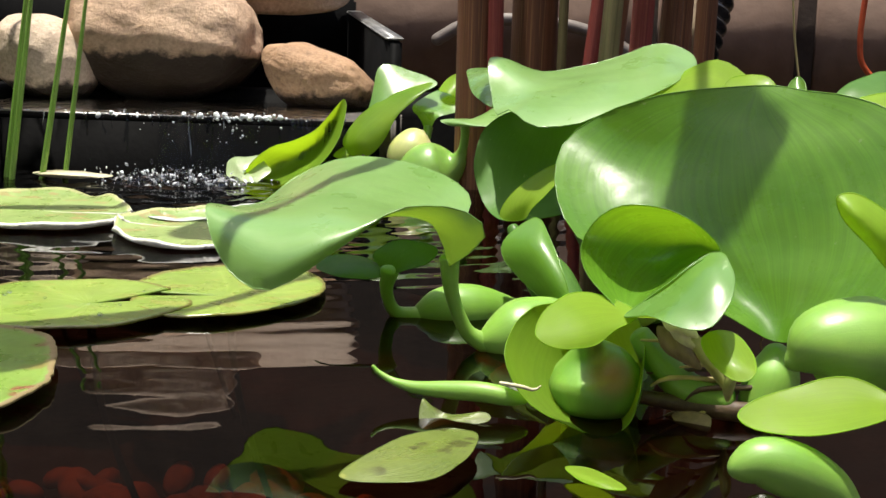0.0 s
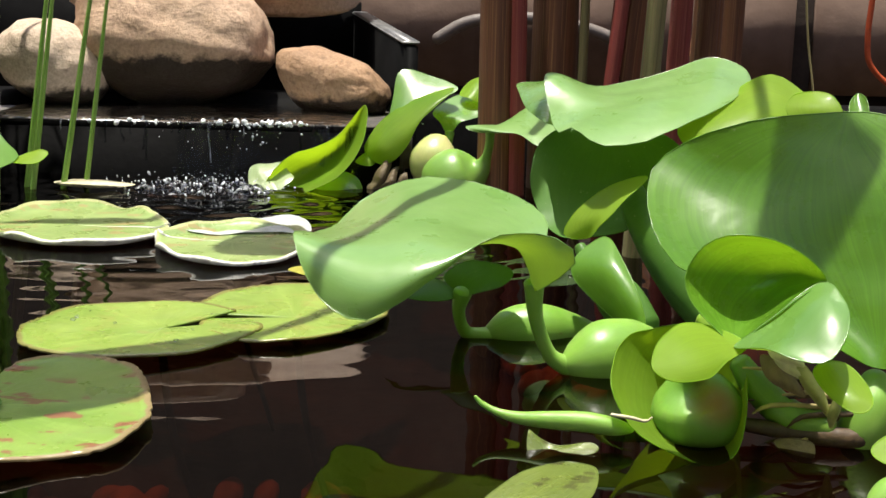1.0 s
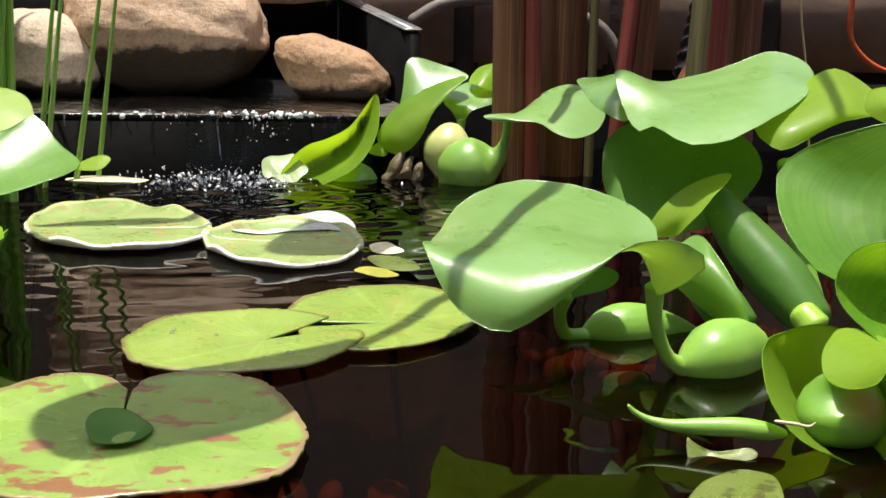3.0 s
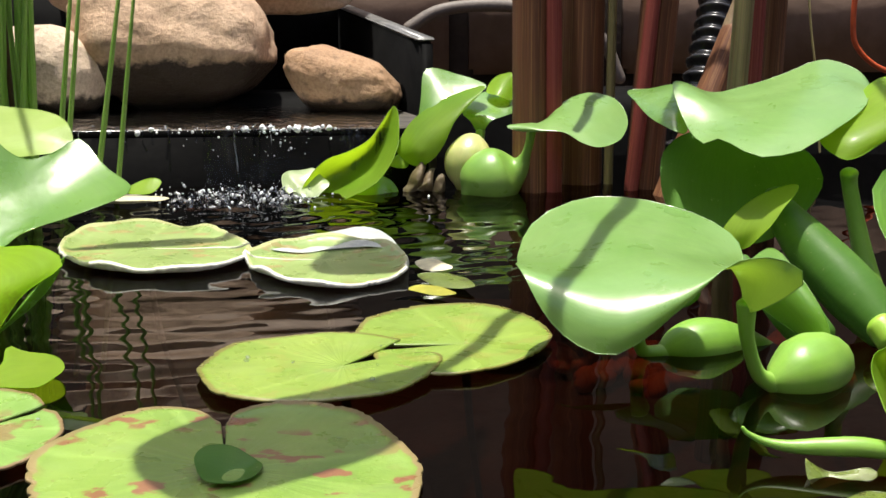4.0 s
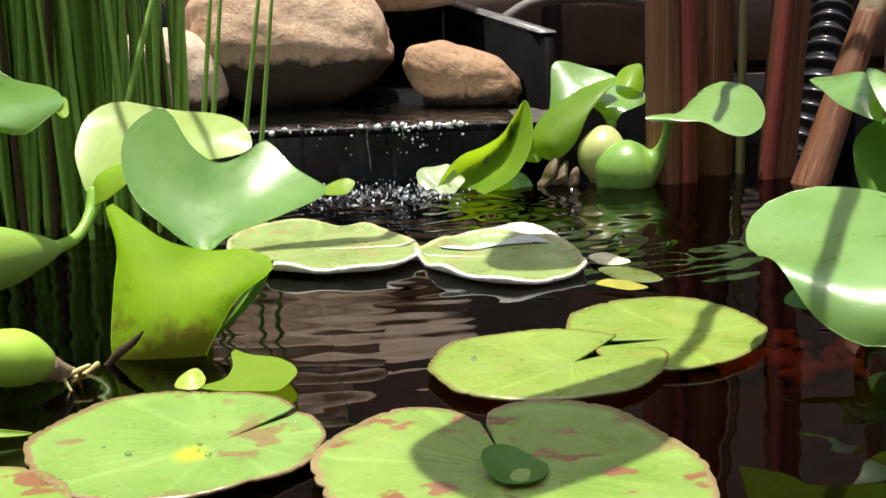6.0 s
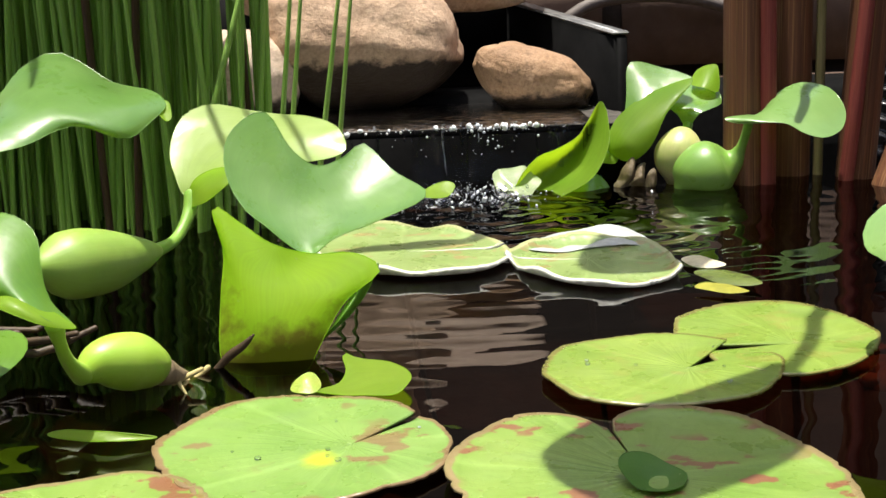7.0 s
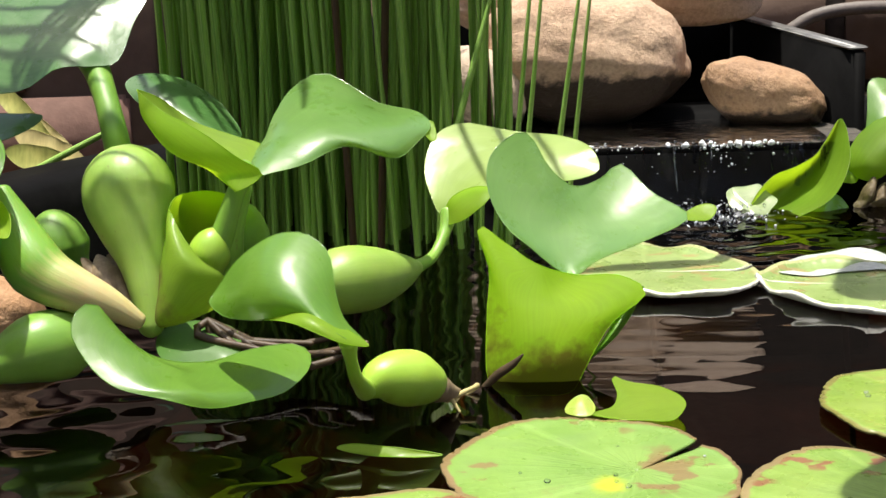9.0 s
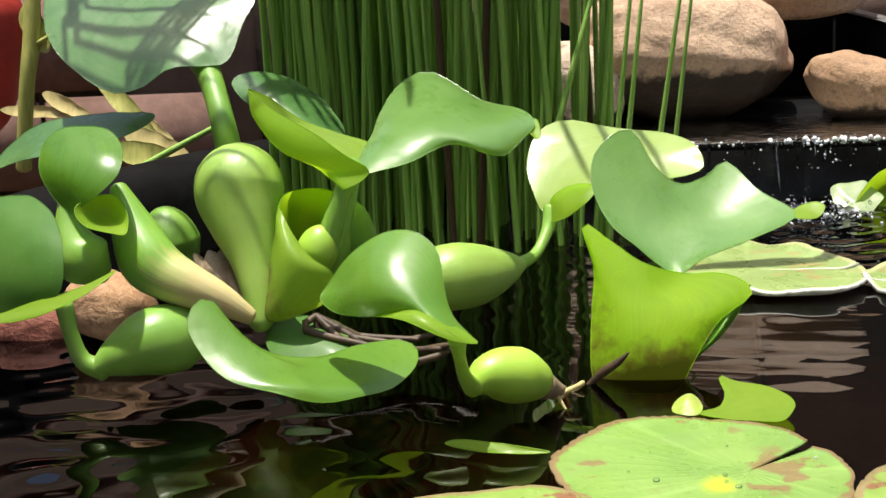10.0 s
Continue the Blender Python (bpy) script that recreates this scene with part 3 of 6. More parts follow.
def pond_bed():
    n = 60
    xs, ys = np.linspace(-0.56, 0.62, n), np.linspace(-0.50, 0.90, n)
    verts = [(x, y, -0.105 + 0.012 * noise.noise((x * 9, y * 9, 0)) + 0.004 * noise.noise((x * 40, y * 40, 3))) for y in ys for x in xs]
    faces = [(j * n + i, j * n + i + 1, (j + 1) * n + i + 1, (j + 1) * n + i) for j in range(n - 1) for i in range(n - 1)]
    tagged(mesh_object("pond_bed", verts, faces, BED), "dark reddish silt bed of the pond", "pond bed", kind="structure")
    rng = random.Random(4)
    rows = []
    for k in range(330):
        r = rng.uniform(0.004, 0.012)
        x, y = rng.choice(((rng.uniform(-0.19, 0.00), rng.uniform(0.33, 0.49)), (rng.uniform(-0.16, -0.04), rng.uniform(0.36, 0.50)), (rng.uniform(-0.10, 0.08), rng.uniform(0.30, 0.42)), (rng.uniform(0.04, 0.20), rng.uniform(0.66, 0.74))))
        rows.append(((x, y, -0.104 + r * 0.3), (r, r * rng.uniform(0.6, 1), r * rng.uniform(0.4, 0.7)),
                     (rng.random() * 0.6, rng.random() * 0.6, rng.random() * 6)))
    tagged(balls("gravel", rows, PEBBLE, 2), "rounded reddish gravel lying on the pond bed", "gravel", kind="stuff")


def water_sheet():
    nx, ny = 300, 330
    xs, ys = np.linspace(-0.56, 0.62, nx), np.linspace(-0.50, 0.90, ny)
    fx, fy = -0.15, 0.70
    verts = []
    for y in ys:
        for x in xs:
            d = math.hypot((x - fx) * 0.8, y - fy)
            near = math.exp(-d / 0.085)
            h = 0.0024 * near * noise.noise((x * 75, y * 75, 0))
            h += 0.0004 * math.exp(-d / 0.14) * math.sin(d * 330 + 3 * noise.noise((x * 8, y * 8, 5)))
            h += 0.00035 * noise.noise((x * 14, y * 20, 2)) 
            e = math.hypot(x + 0.42, y - 0.36)
            h += 0.0019 * math.exp(-e / 0.10) * noise.noise((x * 42, y * 66, 9))
            verts.append((x, y, h))
    faces = [(j * nx + i, j * nx + i + 1, (j + 1) * nx + i + 1, (j + 1) * nx + i) for j in range(ny - 1) for i in range(nx - 1)]
    tagged(mesh_object("water", verts, faces, WATER), "dark clear rippled pond water", "water", kind="structure")


def pond_rim():
    rim = thing("pond_rim", "black moulded plastic pond edge", "pond edge", kind="structure")
    path = [(-0.62, -0.5), (-0.58, 0.1), (-0.53, 0.40), (-0.50, 0.60), (-0.44, 0.76), (-0.34, 0.86), (-0.10, 0.90), (0.2, 0.90), (0.42, 0.86), (0.55, 0.7), (0.6, 0.3), (0.62, -0.5)]
    pts = curve_through([(x, y, 0) for x, y in path], 90)
    t = np.gradient(pts, axis=0)
    t /= np.linalg.norm(t, axis=1)[:, None]
    out = np.stack([-t[:, 1], t[:, 0], 0 * t[:, 0]], 1)
    prof = [(-0.012, -0.2), (-0.006, 0.03), (0.0, 0.042), (0.012, 0.046), (0.05, 0.046), (0.056, 0.040), (0.056, -0.2)]
    verts = [p + o * a + np.array((0, 0, b)) for p, o in zip(pts, out) for a, b in prof]
    k = len(prof)
    faces = [(i * k + j, (i + 1) * k + j, (i + 1) * k + j + 1, i * k + j + 1) for i in range(len(pts) - 1) for j in range(k - 1)]
    mesh_object("rim_lip", verts, faces, BLACK, rim)


ground_sheet()
pond_bed()
water_sheet()
pond_rim()


# ---- walls ----
def walls():
    w = thing("wall_north", "shaded brown rendered garden wall", "wall", kind="structure")
    part("wall_face", slab_box((-0.62, 1.22, -0.3), (2.6, 1.34, 0.46), 0.004), JOINT, w)
    block = None
    # Three rows only: the unseen dark face above is left bare to darken reflections.
    for row in range(3):
        for col in range(14):
            x, z = -0.50 + 0.152 * col, -0.165 + 0.1305 * row
            if block is None:
                b = part("block", slab_box((-0.066, -0.016, -0.059), (0.066, 0.004, 0.059), 0.005), WALL, w)
                block = b.data
            else:
                b = new("block", block)
                b.parent = w
            b.location = (x, 1.219, z)
    w2 = thing("wall_west", "terracotta coloured block wall behind the pond edge", "wall", kind="structure")
    part("mortar_core", slab_box((-3.0, 1.20, -0.3), (-0.62, 1.30, 0.46), 0.004), WALL, w2)
    me = None
    for row in range(6):
        for col in range(10):
            x = -0.64 - 0.20 * col - (0.10 if row % 2 else 0)
            z = -0.2 + 0.10 * row
            if me is None:
                b = part("block", slab_box((-0.097, -0.010, -0.047), (0.097, 0.006, 0.047), 0.004), BLOCK, w2)
                me = b.data
            else:
                b = new("block", me)
                b.parent = w2
            b.location = (x - 0.1, 1.197, z)
    # Walls out of view, added to keep the low sky out of reflections.
    for name, lo, hi in (("wall_south", (-3.1, -2.6, -0.3), (2.7, -2.5, 1.9)), ("wall_east", (2.6, -2.6, -0.3), (2.7, 3.4, 1.9)), ("wall_far_west", (-3.1, -2.6, -0.3), (-3.0, 3.4, 1.9)), ("wall_far_north", (-3.1, 3.4, -0.3), (2.7, 3.5, 1.9))):
        tagged(part(name, slab_box(lo, hi, 0.01), WALL), "unseen plain brown wall added to keep low sky out of reflections", "wall", kind="structure")


walls()


# ---- waterfall ----
def waterfall():
    box = thing("waterfall_box", "black plastic waterfall spillway box with a wet lip", "waterfall box")
    shelf = slab_box((-0.50, 0.785, 0.004), (-0.030, 1.08, 0.036), 0.004)
    part("shelf", shelf, SHELF, box)
    part("front_apron", slab_box((-0.48, 0.777, -0.10), (-0.036, 0.7846, 0.0350), 0.004), BLACK_WET, box)
    a, b = Vector((-0.027, 0.842, 0)), Vector((-0.078, 1.045, 0))
    d = (b - a).normalized()
    nrm = Vector((d.y, -d.x, 0))
    bm = bmesh.new()
    h0, h1, th = 0.086, 0.104, 0.010
    vs = []
    for off in (0, -th):
        for p, z in ((a, -0.10), (b, -0.10), (b, h1), (a, h0)):
            vs.append(bm.verts.new((p.x + nrm.x * off, p.y + nrm.y * off, z)))
    for f in ((0, 1, 2, 3), (7, 6, 5, 4), (0, 4, 5, 1), (1, 5, 6, 2), (2, 6, 7, 3), (3, 7, 4, 0)):
        bm.faces.new([vs[i] for i in f])
    bmesh.ops.recalc_face_normals(bm, faces=bm.faces)
    bmesh.ops.bevel(bm, geom=bm.edges[:], offset=0.0015, segments=2, affect="EDGES")
    part("side_wall", bm, BLACK, box)
    bm = bmesh.new()
    vs = []
    for off, lift in ((0.0015, 0.0005), (-th - 0.0015, 0.0005)):
        for p, z in ((a, h0), (b, h1), (b, h1 + 0.0022), (a, h0 + 0.0022)):
            vs.append(bm.verts.new((p.x + nrm.x * off, p.y + nrm.y * off, z + lift)))
    for f in ((0, 1, 2, 3), (7, 6, 5, 4), (0, 4, 5, 1), (1, 5, 6, 2), (2, 6, 7, 3), (3, 7, 4, 0)):
        bm.faces.new([vs[i] for i in f])
    bmesh.ops.recalc_face_normals(bm, faces=bm.faces)
    bmesh.ops.bevel(bm, geom=bm.edges[:], offset=0.0012, segments=2, affect="EDGES")
    part("edge_strip", bm, EDGE_GREY, box, "worn grey top edge")
    part("back_wall", slab_box((-0.50, 1.045, 0.0365), (-0.082, 1.058, 0.116), 0.002), BLACK, box)

    # The thin sheet that runs over the shelf and falls from the lip.
    xs = np.linspace(-0.30, -0.062, 150)
    prof = [(1.04, 0.0395), (0.90, 0.039), (0.83, 0.0385), (0.79, 0.0375), (0.779, 0.0368), (0.7755, 0.0362)]
    prof = curve_through([(0, y, z) for y, z in prof], 44)
    verts = []
    for x in xs:
        for k, (_, y, z) in enumerate(prof):
            q = max(0.0, min(1.0, (0.80 - y) / 0.035))
            wob = 0.0012 * noise.noise((x * 60, y * 40, 1)) * (0.5 + 0.3 * q) + 0.0018 * q * noise.noise((x * 26, 0.3 * z, 4))
            verts.append((x, y - q * abs(wob) * 1.4, z + wob * (1 - 0.6 * q)))
    k = len(prof)
    faces = [(i * k + j, (i + 1) * k + j, (i + 1) * k + j + 1, i * k + j + 1) for i in range(len(xs) - 1) for j in range(k - 1)]
    tagged(mesh_object("falling_water", verts, faces, FALL), "thin clear sheet of water running over the black lip", "waterfall", kind="structure")

    # Threads and small veils of water below the lip.
    rng = random.Random(31)
    fall = thing("water_threads", "thin clear threads of water falling from the lip", "waterfall", kind="structure")
    for k in range(40):
        x = rng.choice((rng.gauss(-0.150, 0.030), rng.gauss(-0.088, 0.004), rng.gauss(-0.066, 0.006), rng.uniform(-0.26, -0.07)))
        z1 = 0.034 - rng.choice((0.004, 0.008, 0.014, 0.036)) * rng.uniform(0.4, 1)
        r = rng.uniform(0.0002, 0.0007)
        tube(fall, [((x, 0.7715, 0.0365), r * 1.6), ((x + rng.gauss(0, 0.0008), 0.7695, 0.030), r), ((x + rng.gauss(0, 0.0015), 0.7685, z1), r * rng.uniform(0.5, 1.7))], FOAM if k % 4 == 0 else FALL, "water_thread", "", 8, 8)

    # Veils of water that fall clear of the lip.
    for x0, x1, z1 in ((-0.176, -0.104, 0.004), (-0.094, -0.083, 0.001), (-0.070, -0.060, 0.004)):
        nx, nz = 40, 24
        verts = []
        for i in range(nx):
            for j in range(nz):
                u, v = i / (nx - 1), j / (nz - 1)
                x = x0 + (x1 - x0) * u
                y = 0.7690 - 0.010 * v * v + 0.0016 * noise.noise((x * 190, v * 2.2, 3)) + 0.0006 * noise.noise((x * 600, v * 9, 6))
                z = 0.0365 + (z1 - 0.0365) * v + (1 - abs(2 * u - 1)) * 0.004 * noise.noise((x * 260, 0, 8)) * v
                verts.append((x + 0.0012 * noise.noise((x * 90, v * 3, 5)), y, z))
        faces = [(i * nz + j, (i + 1) * nz + j, (i + 1) * nz + j + 1, i * nz + j + 1) for i in range(nx - 1) for j in range(nz - 1)]
        mesh_object("water_veil", verts, faces, FALL, fall, "clear veil of falling water")

    # Drops along the lip and the splash at the foot, of very uneven size.
    rng = random.Random(11)

    def grain(lo, hi):
        return lo * (hi / lo) ** (rng.random() ** 2.2)

    def turn():
        return (rng.random() * 3, rng.random() * 3, rng.random() * 3)

    rows, white = [], []
    for i in range(90):
        x, y = rng.choice((rng.gauss(-0.145, 0.045), rng.uniform(-0.27, -0.06))), 0.774 + rng.gauss(0, 0.005)
        r = grain(0.0003, 0.0011)
        rows.append(((x, y, 0.0385 - 0.9 * max(0, 0.768 - y)), (r * 1.3, r, r * 0.7), turn()))
    for i in range(60):
        r = grain(0.0004, 0.0012)
        rows.append(((rng.gauss(-0.150, 0.028), rng.gauss(0.725, 0.018), abs(rng.gauss(0, 0.005))), (r * 1.5, r, r * rng.uniform(0.4, 1.2)), turn()))
    # White beads paint the sun's glints on and below the lip.
    for i in range(160):
        x = rng.choice((rng.gauss(-0.145, 0.030), rng.gauss(-0.115, 0.012), rng.uniform(-0.275, -0.062)))
        r = grain(0.00025, 0.0021)
        white.append(((x, 0.7710 + rng.gauss(0, 0.002), 0.0372 + rng.uniform(-0.0025, 0.0008)), (r * 1.15, r, r * 0.9), turn()))
    for i in range(34):
        r = grain(0.0003, 0.0012)
        white.append(((rng.gauss(-0.140, 0.022), 0.7690 + rng.gauss(0, 0.001), rng.uniform(0.020, 0.036)), (r * 1.3, r, r), turn()))
    for i in range(300):
        r = grain(0.0002, 0.0010)
        white.append(((rng.gauss(-0.150, 0.024), rng.gauss(0.722, 0.017), abs(rng.gauss(0, 0.004))), (r * rng.uniform(0.8, 2.6), r, r * rng.uniform(0.4, 1.2)), turn()))
    # Churned water where the fall strikes the pond.
    k = 60
    verts = []
    for j in range(k):
        for i in range(k):
            u, v = i / (k - 1) * 2 - 1, j / (k - 1) * 2 - 1
            edge = max(0.0, 1 - u * u - v * v)
            x, y = -0.150 + 0.052 * u, 0.727 + 0.026 * v
            verts.append((x, y, -0.0015 + edge * (0.003 + 0.010 * abs(noise.noise((x * 130, y * 110, 2))) + 0.004 * noise.noise((x * 420, y * 420, 7)))))
    faces = [(j * k + i, j * k + i + 1, (j + 1) * k + i + 1, (j + 1) * k + i) for j in range(k - 1) for i in range(k - 1)]
    tagged(mesh_object("churned_water", verts, faces, CHURN), "white churned water at the foot of the fall", "splash", kind="structure")
    tagged(balls("white_water", white, SPARK, 1), "white beads for sun glints and broken water on the fall", "splash", kind="stuff")
    tagged(balls("splash", rows, FOAM, 2), "sparkling drops and splash at the foot of the fall", "splash", kind="stuff")


waterfall()
stone("boulder", (-0.208, 0.905, 0.080), (0.069, 0.055, 0.047), ROCK, "large rounded tan boulder on the waterfall shelf", seed=3, square=1.3, turn=(-8, 5, 8), under=0.45, rough=1.3)
stone("cobble", (-0.089, 0.870, 0.055), (0.042, 0.030, 0.0235), ROCK_BROWN, "brown oblong cobble with a wet shiny end", seed=5, square=0.5, turn=(-8, 21, -6), under=0.4, rough=1.3)
stone("pale_cobble", (-0.285, 0.875, 0.066), (0.040, 0.036, 0.030), ROCK_PALE, "pale cream cobble beside the large boulder", seed=8, square=0.3, turn=(0, 20, 20))
stone("slab", (-0.190, 0.985, 0.150), (0.118, 0.064, 0.026), ROCK_SLAB, "broad tan stone slab leaning over the waterfall box", seed=12, square=2.0, turn=(36, 0, 0))
for x, z, size, seed in ((-0.268, 0.165, (0.048, 0.036, 0.024), 31), (-0.192, 0.168, (0.043, 0.036, 0.026), 34), (-0.235, 0.208, (0.060, 0.034, 0.020), 37)):
    stone("stacked_stone", (x, 0.985 + 0.2 * (z - 0.165), z), size, ROCK_SLAB, "pale squared stone stacked above the waterfall box", seed=seed, square=5.0, sub=4, rough=0.7)


# ---- lily pads ----
def lily_pad(apex, rim, mat, label, seed=0, z=0.002, curl=0.0, lift=0.0, back=None, hub=None, thick=0.0009):
    """rim: the margin from one side of the slit round to the other, as degrees from +x and metres from the apex.
    curl: how far the margin turns up; lift: how far the far side rises."""
    nr, na = 14, 190
    pts = curve_through([(r * math.cos(radians(a)), r * math.sin(radians(a)), 0) for a, r in rim], na + 1)
    far = max(q[1] for q in pts)
    verts, uvs = [], []
    for i in range(nr + 1):
        f = i / nr
        for j, (px, py, _) in enumerate(pts):
            a = math.atan2(py, px)
            ragged = 1 + f * (0.010 * noise.noise((px * 260, py * 260, seed)) - 0.055 * max(0.0, noise.noise((px * 420, py * 420, seed + 5)) - 0.12))
            x, y = px * f * ragged, py * f * ragged
            h = z + 0.0010 * noise.noise((x * 42 + seed, y * 42, seed)) * f
            h += curl * max(0, (f - 0.84) / 0.16) ** 2 * (0.6 + 0.9 * noise.noise((math.cos(a) * 2, math.sin(a) * 2, seed + 3)))
            h += lift * max(0.0, y / far - 0.15) ** 2
            verts.append((apex[0] + x, apex[1] + y, max(h, 0.0012)))
            uvs.append((j / na, f))
    w = na + 1
    faces = [(i * w + j, (i + 1) * w + j, (i + 1) * w + j + 1, i * w + j + 1) for i in range(nr) for j in range(na)]
    root = thing("lily_pad", label, "lily pad", "lily pads on the pond")
    ob = mesh_object("pad_blade", verts, faces, [mat, back or mat], root, uvs=uvs)
    sol = ob.modifiers.new("thickness", "SOLIDIFY")
    sol.thickness, sol.offset = thick, -1.0
    sol.material_offset = 1
    sol.material_offset_rim = 1
    c = Vector((apex[0], apex[1], 0))
    if hub:
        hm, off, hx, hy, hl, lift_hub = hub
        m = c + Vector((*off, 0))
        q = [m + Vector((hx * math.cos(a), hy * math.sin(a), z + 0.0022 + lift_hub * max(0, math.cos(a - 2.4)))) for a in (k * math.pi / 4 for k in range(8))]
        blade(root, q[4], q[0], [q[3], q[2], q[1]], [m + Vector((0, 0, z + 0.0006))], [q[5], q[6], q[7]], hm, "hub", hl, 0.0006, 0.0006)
    tube(root, [(c + Vector((0, 0, -0.0005)), 0.0016), (c + Vector((0.004, 0.004, -0.04)), 0.0014), (c + Vector((0.015, 0.03, -0.10)), 0.0014)], ROOT, "stalk", "thin submerged stalk", 10, 8)
    return root


lily_pad((-0.0995, 0.3863), [(54, 0.0351), (73, 0.0365), (92, 0.0391), (117, 0.0423), (143, 0.0472), (171, 0.0474), (190, 0.0462), (211, 0.0455), (236, 0.0398), (261, 0.0345), (295, 0.0306), (333, 0.0291), (367, 0.0333), (382, 0.0338), (389, 0.0250)],
         PAD, "yellow-green floating lily pad with a wedge-shaped slit", 1, 0.0032)
lily_pad((-0.0568, 0.4096), [(176, 0.034), (160, 0.040), (143, 0.0445), (124, 0.0505), (90, 0.0555), (69, 0.0525), (50, 0.0453), (26, 0.0362), (3, 0.0310), (-42, 0.0265), (-80, 0.0301), (-105, 0.0347), (-123, 0.0357), (-150, 0.035), (-172, 0.033)],
         PAD, "bright green floating lily pad half under another", 2, 0.0016, 0.0008)
# Shade in the dished centre is put into the hub's dark leaf colour.
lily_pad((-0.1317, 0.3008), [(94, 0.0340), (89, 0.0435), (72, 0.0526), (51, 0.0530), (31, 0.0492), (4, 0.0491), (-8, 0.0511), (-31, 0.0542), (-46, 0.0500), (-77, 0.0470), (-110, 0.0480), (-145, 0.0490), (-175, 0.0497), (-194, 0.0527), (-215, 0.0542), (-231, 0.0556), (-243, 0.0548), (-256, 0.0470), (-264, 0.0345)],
         PAD_SPOT, "green lily pad blotched with dark red, with a dished centre", 3, 0.0022, 0.0016, hub=(LEAF_SHADE_DARK, (0.001, -0.0035), 0.0085, 0.0100, "wet dish at the pad's centre, shade put into its dark green", 0.0035))
lily_pad((-0.2079, 0.3353), [(50, 0.0294), (71, 0.0356), (105, 0.0443), (126, 0.0523), (150, 0.0531), (171, 0.0553), (180, 0.0548), (199, 0.0518), (226, 0.0496), (254, 0.0426), (275, 0.0376), (302, 0.0334), (326, 0.0313), (337, 0.0290), (363, 0.0286), (389, 0.0279), (401, 0.0262)],
         PAD_FLECK, "green lily pad flecked with red, yellow at its centre", 4, 0.0022, 0.0012)
lily_pad((-0.1870, 0.5790), [(-1, 0.0475), (44, 0.0446), (92, 0.0590), (120, 0.0600), (146, 0.0493), (180, 0.0400), (209, 0.0380), (254, 0.0468), (288, 0.0541), (309, 0.0573), (336, 0.0530), (355, 0.0482)],
         PAD_PALE, "lily pad with a pale upturned edge by the splash", 5, 0.0030, 0.0042, back=PAD_BACK, thick=0.0018)
p = lily_pad((-0.1041, 0.5510), [(172, 0.0370), (218, 0.0372), (252, 0.0455), (272, 0.0532), (291, 0.0528), (314, 0.0478), (326, 0.0424), (360, 0.0370), (401, 0.0360), (440, 0.0340), (475, 0.0330), (505, 0.0340), (528, 0.0372)],
         PAD_PALE, "lily pad with a pale upturned edge and a folded far rim", 6, 0.0022, 0.0042, 0.004, PAD_BACK, thick=0.0018)
blade(p, (-0.1297, 0.5720, 0.0038), (-0.0707, 0.5700, 0.0036),
      [(-0.1142, 0.6050, 0.0021), (-0.0973, 0.6080, 0.0038), (-0.0845, 0.6080, 0.0061), (-0.0742, 0.5980, 0.0043)],
      [(-0.1148, 0.5850, 0.0028), (-0.0984, 0.5880, 0.0037), (-0.0833, 0.5880, 0.0058)],
      [(-0.1155, 0.5640, 0.0030), (-0.0998, 0.5680, 0.0034), (-0.0849, 0.5700, 0.0040)], PAD_FOLD, "folded_rim", "pale far rim folded over")
lily_pad((-0.2700, 0.2820), [(200, 0.0400), (150, 0.0420), (95, 0.0375), (55, 0.0370), (10, 0.0300), (-40, 0.0330), (-90, 0.0360), (-150, 0.0390)],
         PAD_SPOT, "green blotched lily pad floating beside larger pads", 7, 0.0020, 0.001)

p = thing("torn_leaf", "small torn bright green leaf floating beside a lily pad", "leaf")
blade(p, (-0.2193, 0.3809, 0.003), (-0.1895, 0.3850, 0.004), [(-0.2124, 0.3866, 0.003), (-0.2104, 0.3960, 0.004), (-0.2112, 0.4100, 0.006), (-0.2053, 0.4085, 0.004), (-0.1958, 0.4049, 0.004), (-0.1905, 0.3949, 0.004)],
      [(-0.2090, 0.3835, 0.003), (-0.1990, 0.3890, 0.0035)], [(-0.2120, 0.3765, 0.003), (-0.2051, 0.3750, 0.003), (-0.1945, 0.3746, 0.003)], LEAF_YOUNG_BACKLIT)
blade(p, (-0.2274, 0.3832, 0.003), (-0.2180, 0.3850, 0.004), [(-0.2255, 0.3890, 0.005), (-0.2215, 0.3910, 0.006)], [(-0.2225, 0.3850, 0.006)], [(-0.2240, 0.3795, 0.003), (-0.2195, 0.3800, 0.003)], PAD_HUB, "rolled_edge", "rolled yellowing edge")


def dew():
    rng = random.Random(77)
    rows = []
    for cx, cy, rx, ry, h in ((-0.219, 0.340, 0.034, 0.030, 0.0028), (-0.132, 0.305, 0.040, 0.038, 0.0028), (-0.107, 0.390, 0.032, 0.026, 0.0038)):
        for k in range(7):
            a, f = rng.uniform(0, 6.28), rng.uniform(0.25, 0.95)
            r = rng.uniform(0.0004, 0.0011)
            rows.append(((cx + rx * f * math.cos(a), cy + ry * f * math.sin(a), h), (r, r, 0.6 * r), (0, 0, 0)))
    tagged(balls("water_drop", rows, FOAM, 2), "clear water drops lying on the lily pads", "drops", kind="stuff")


dew()


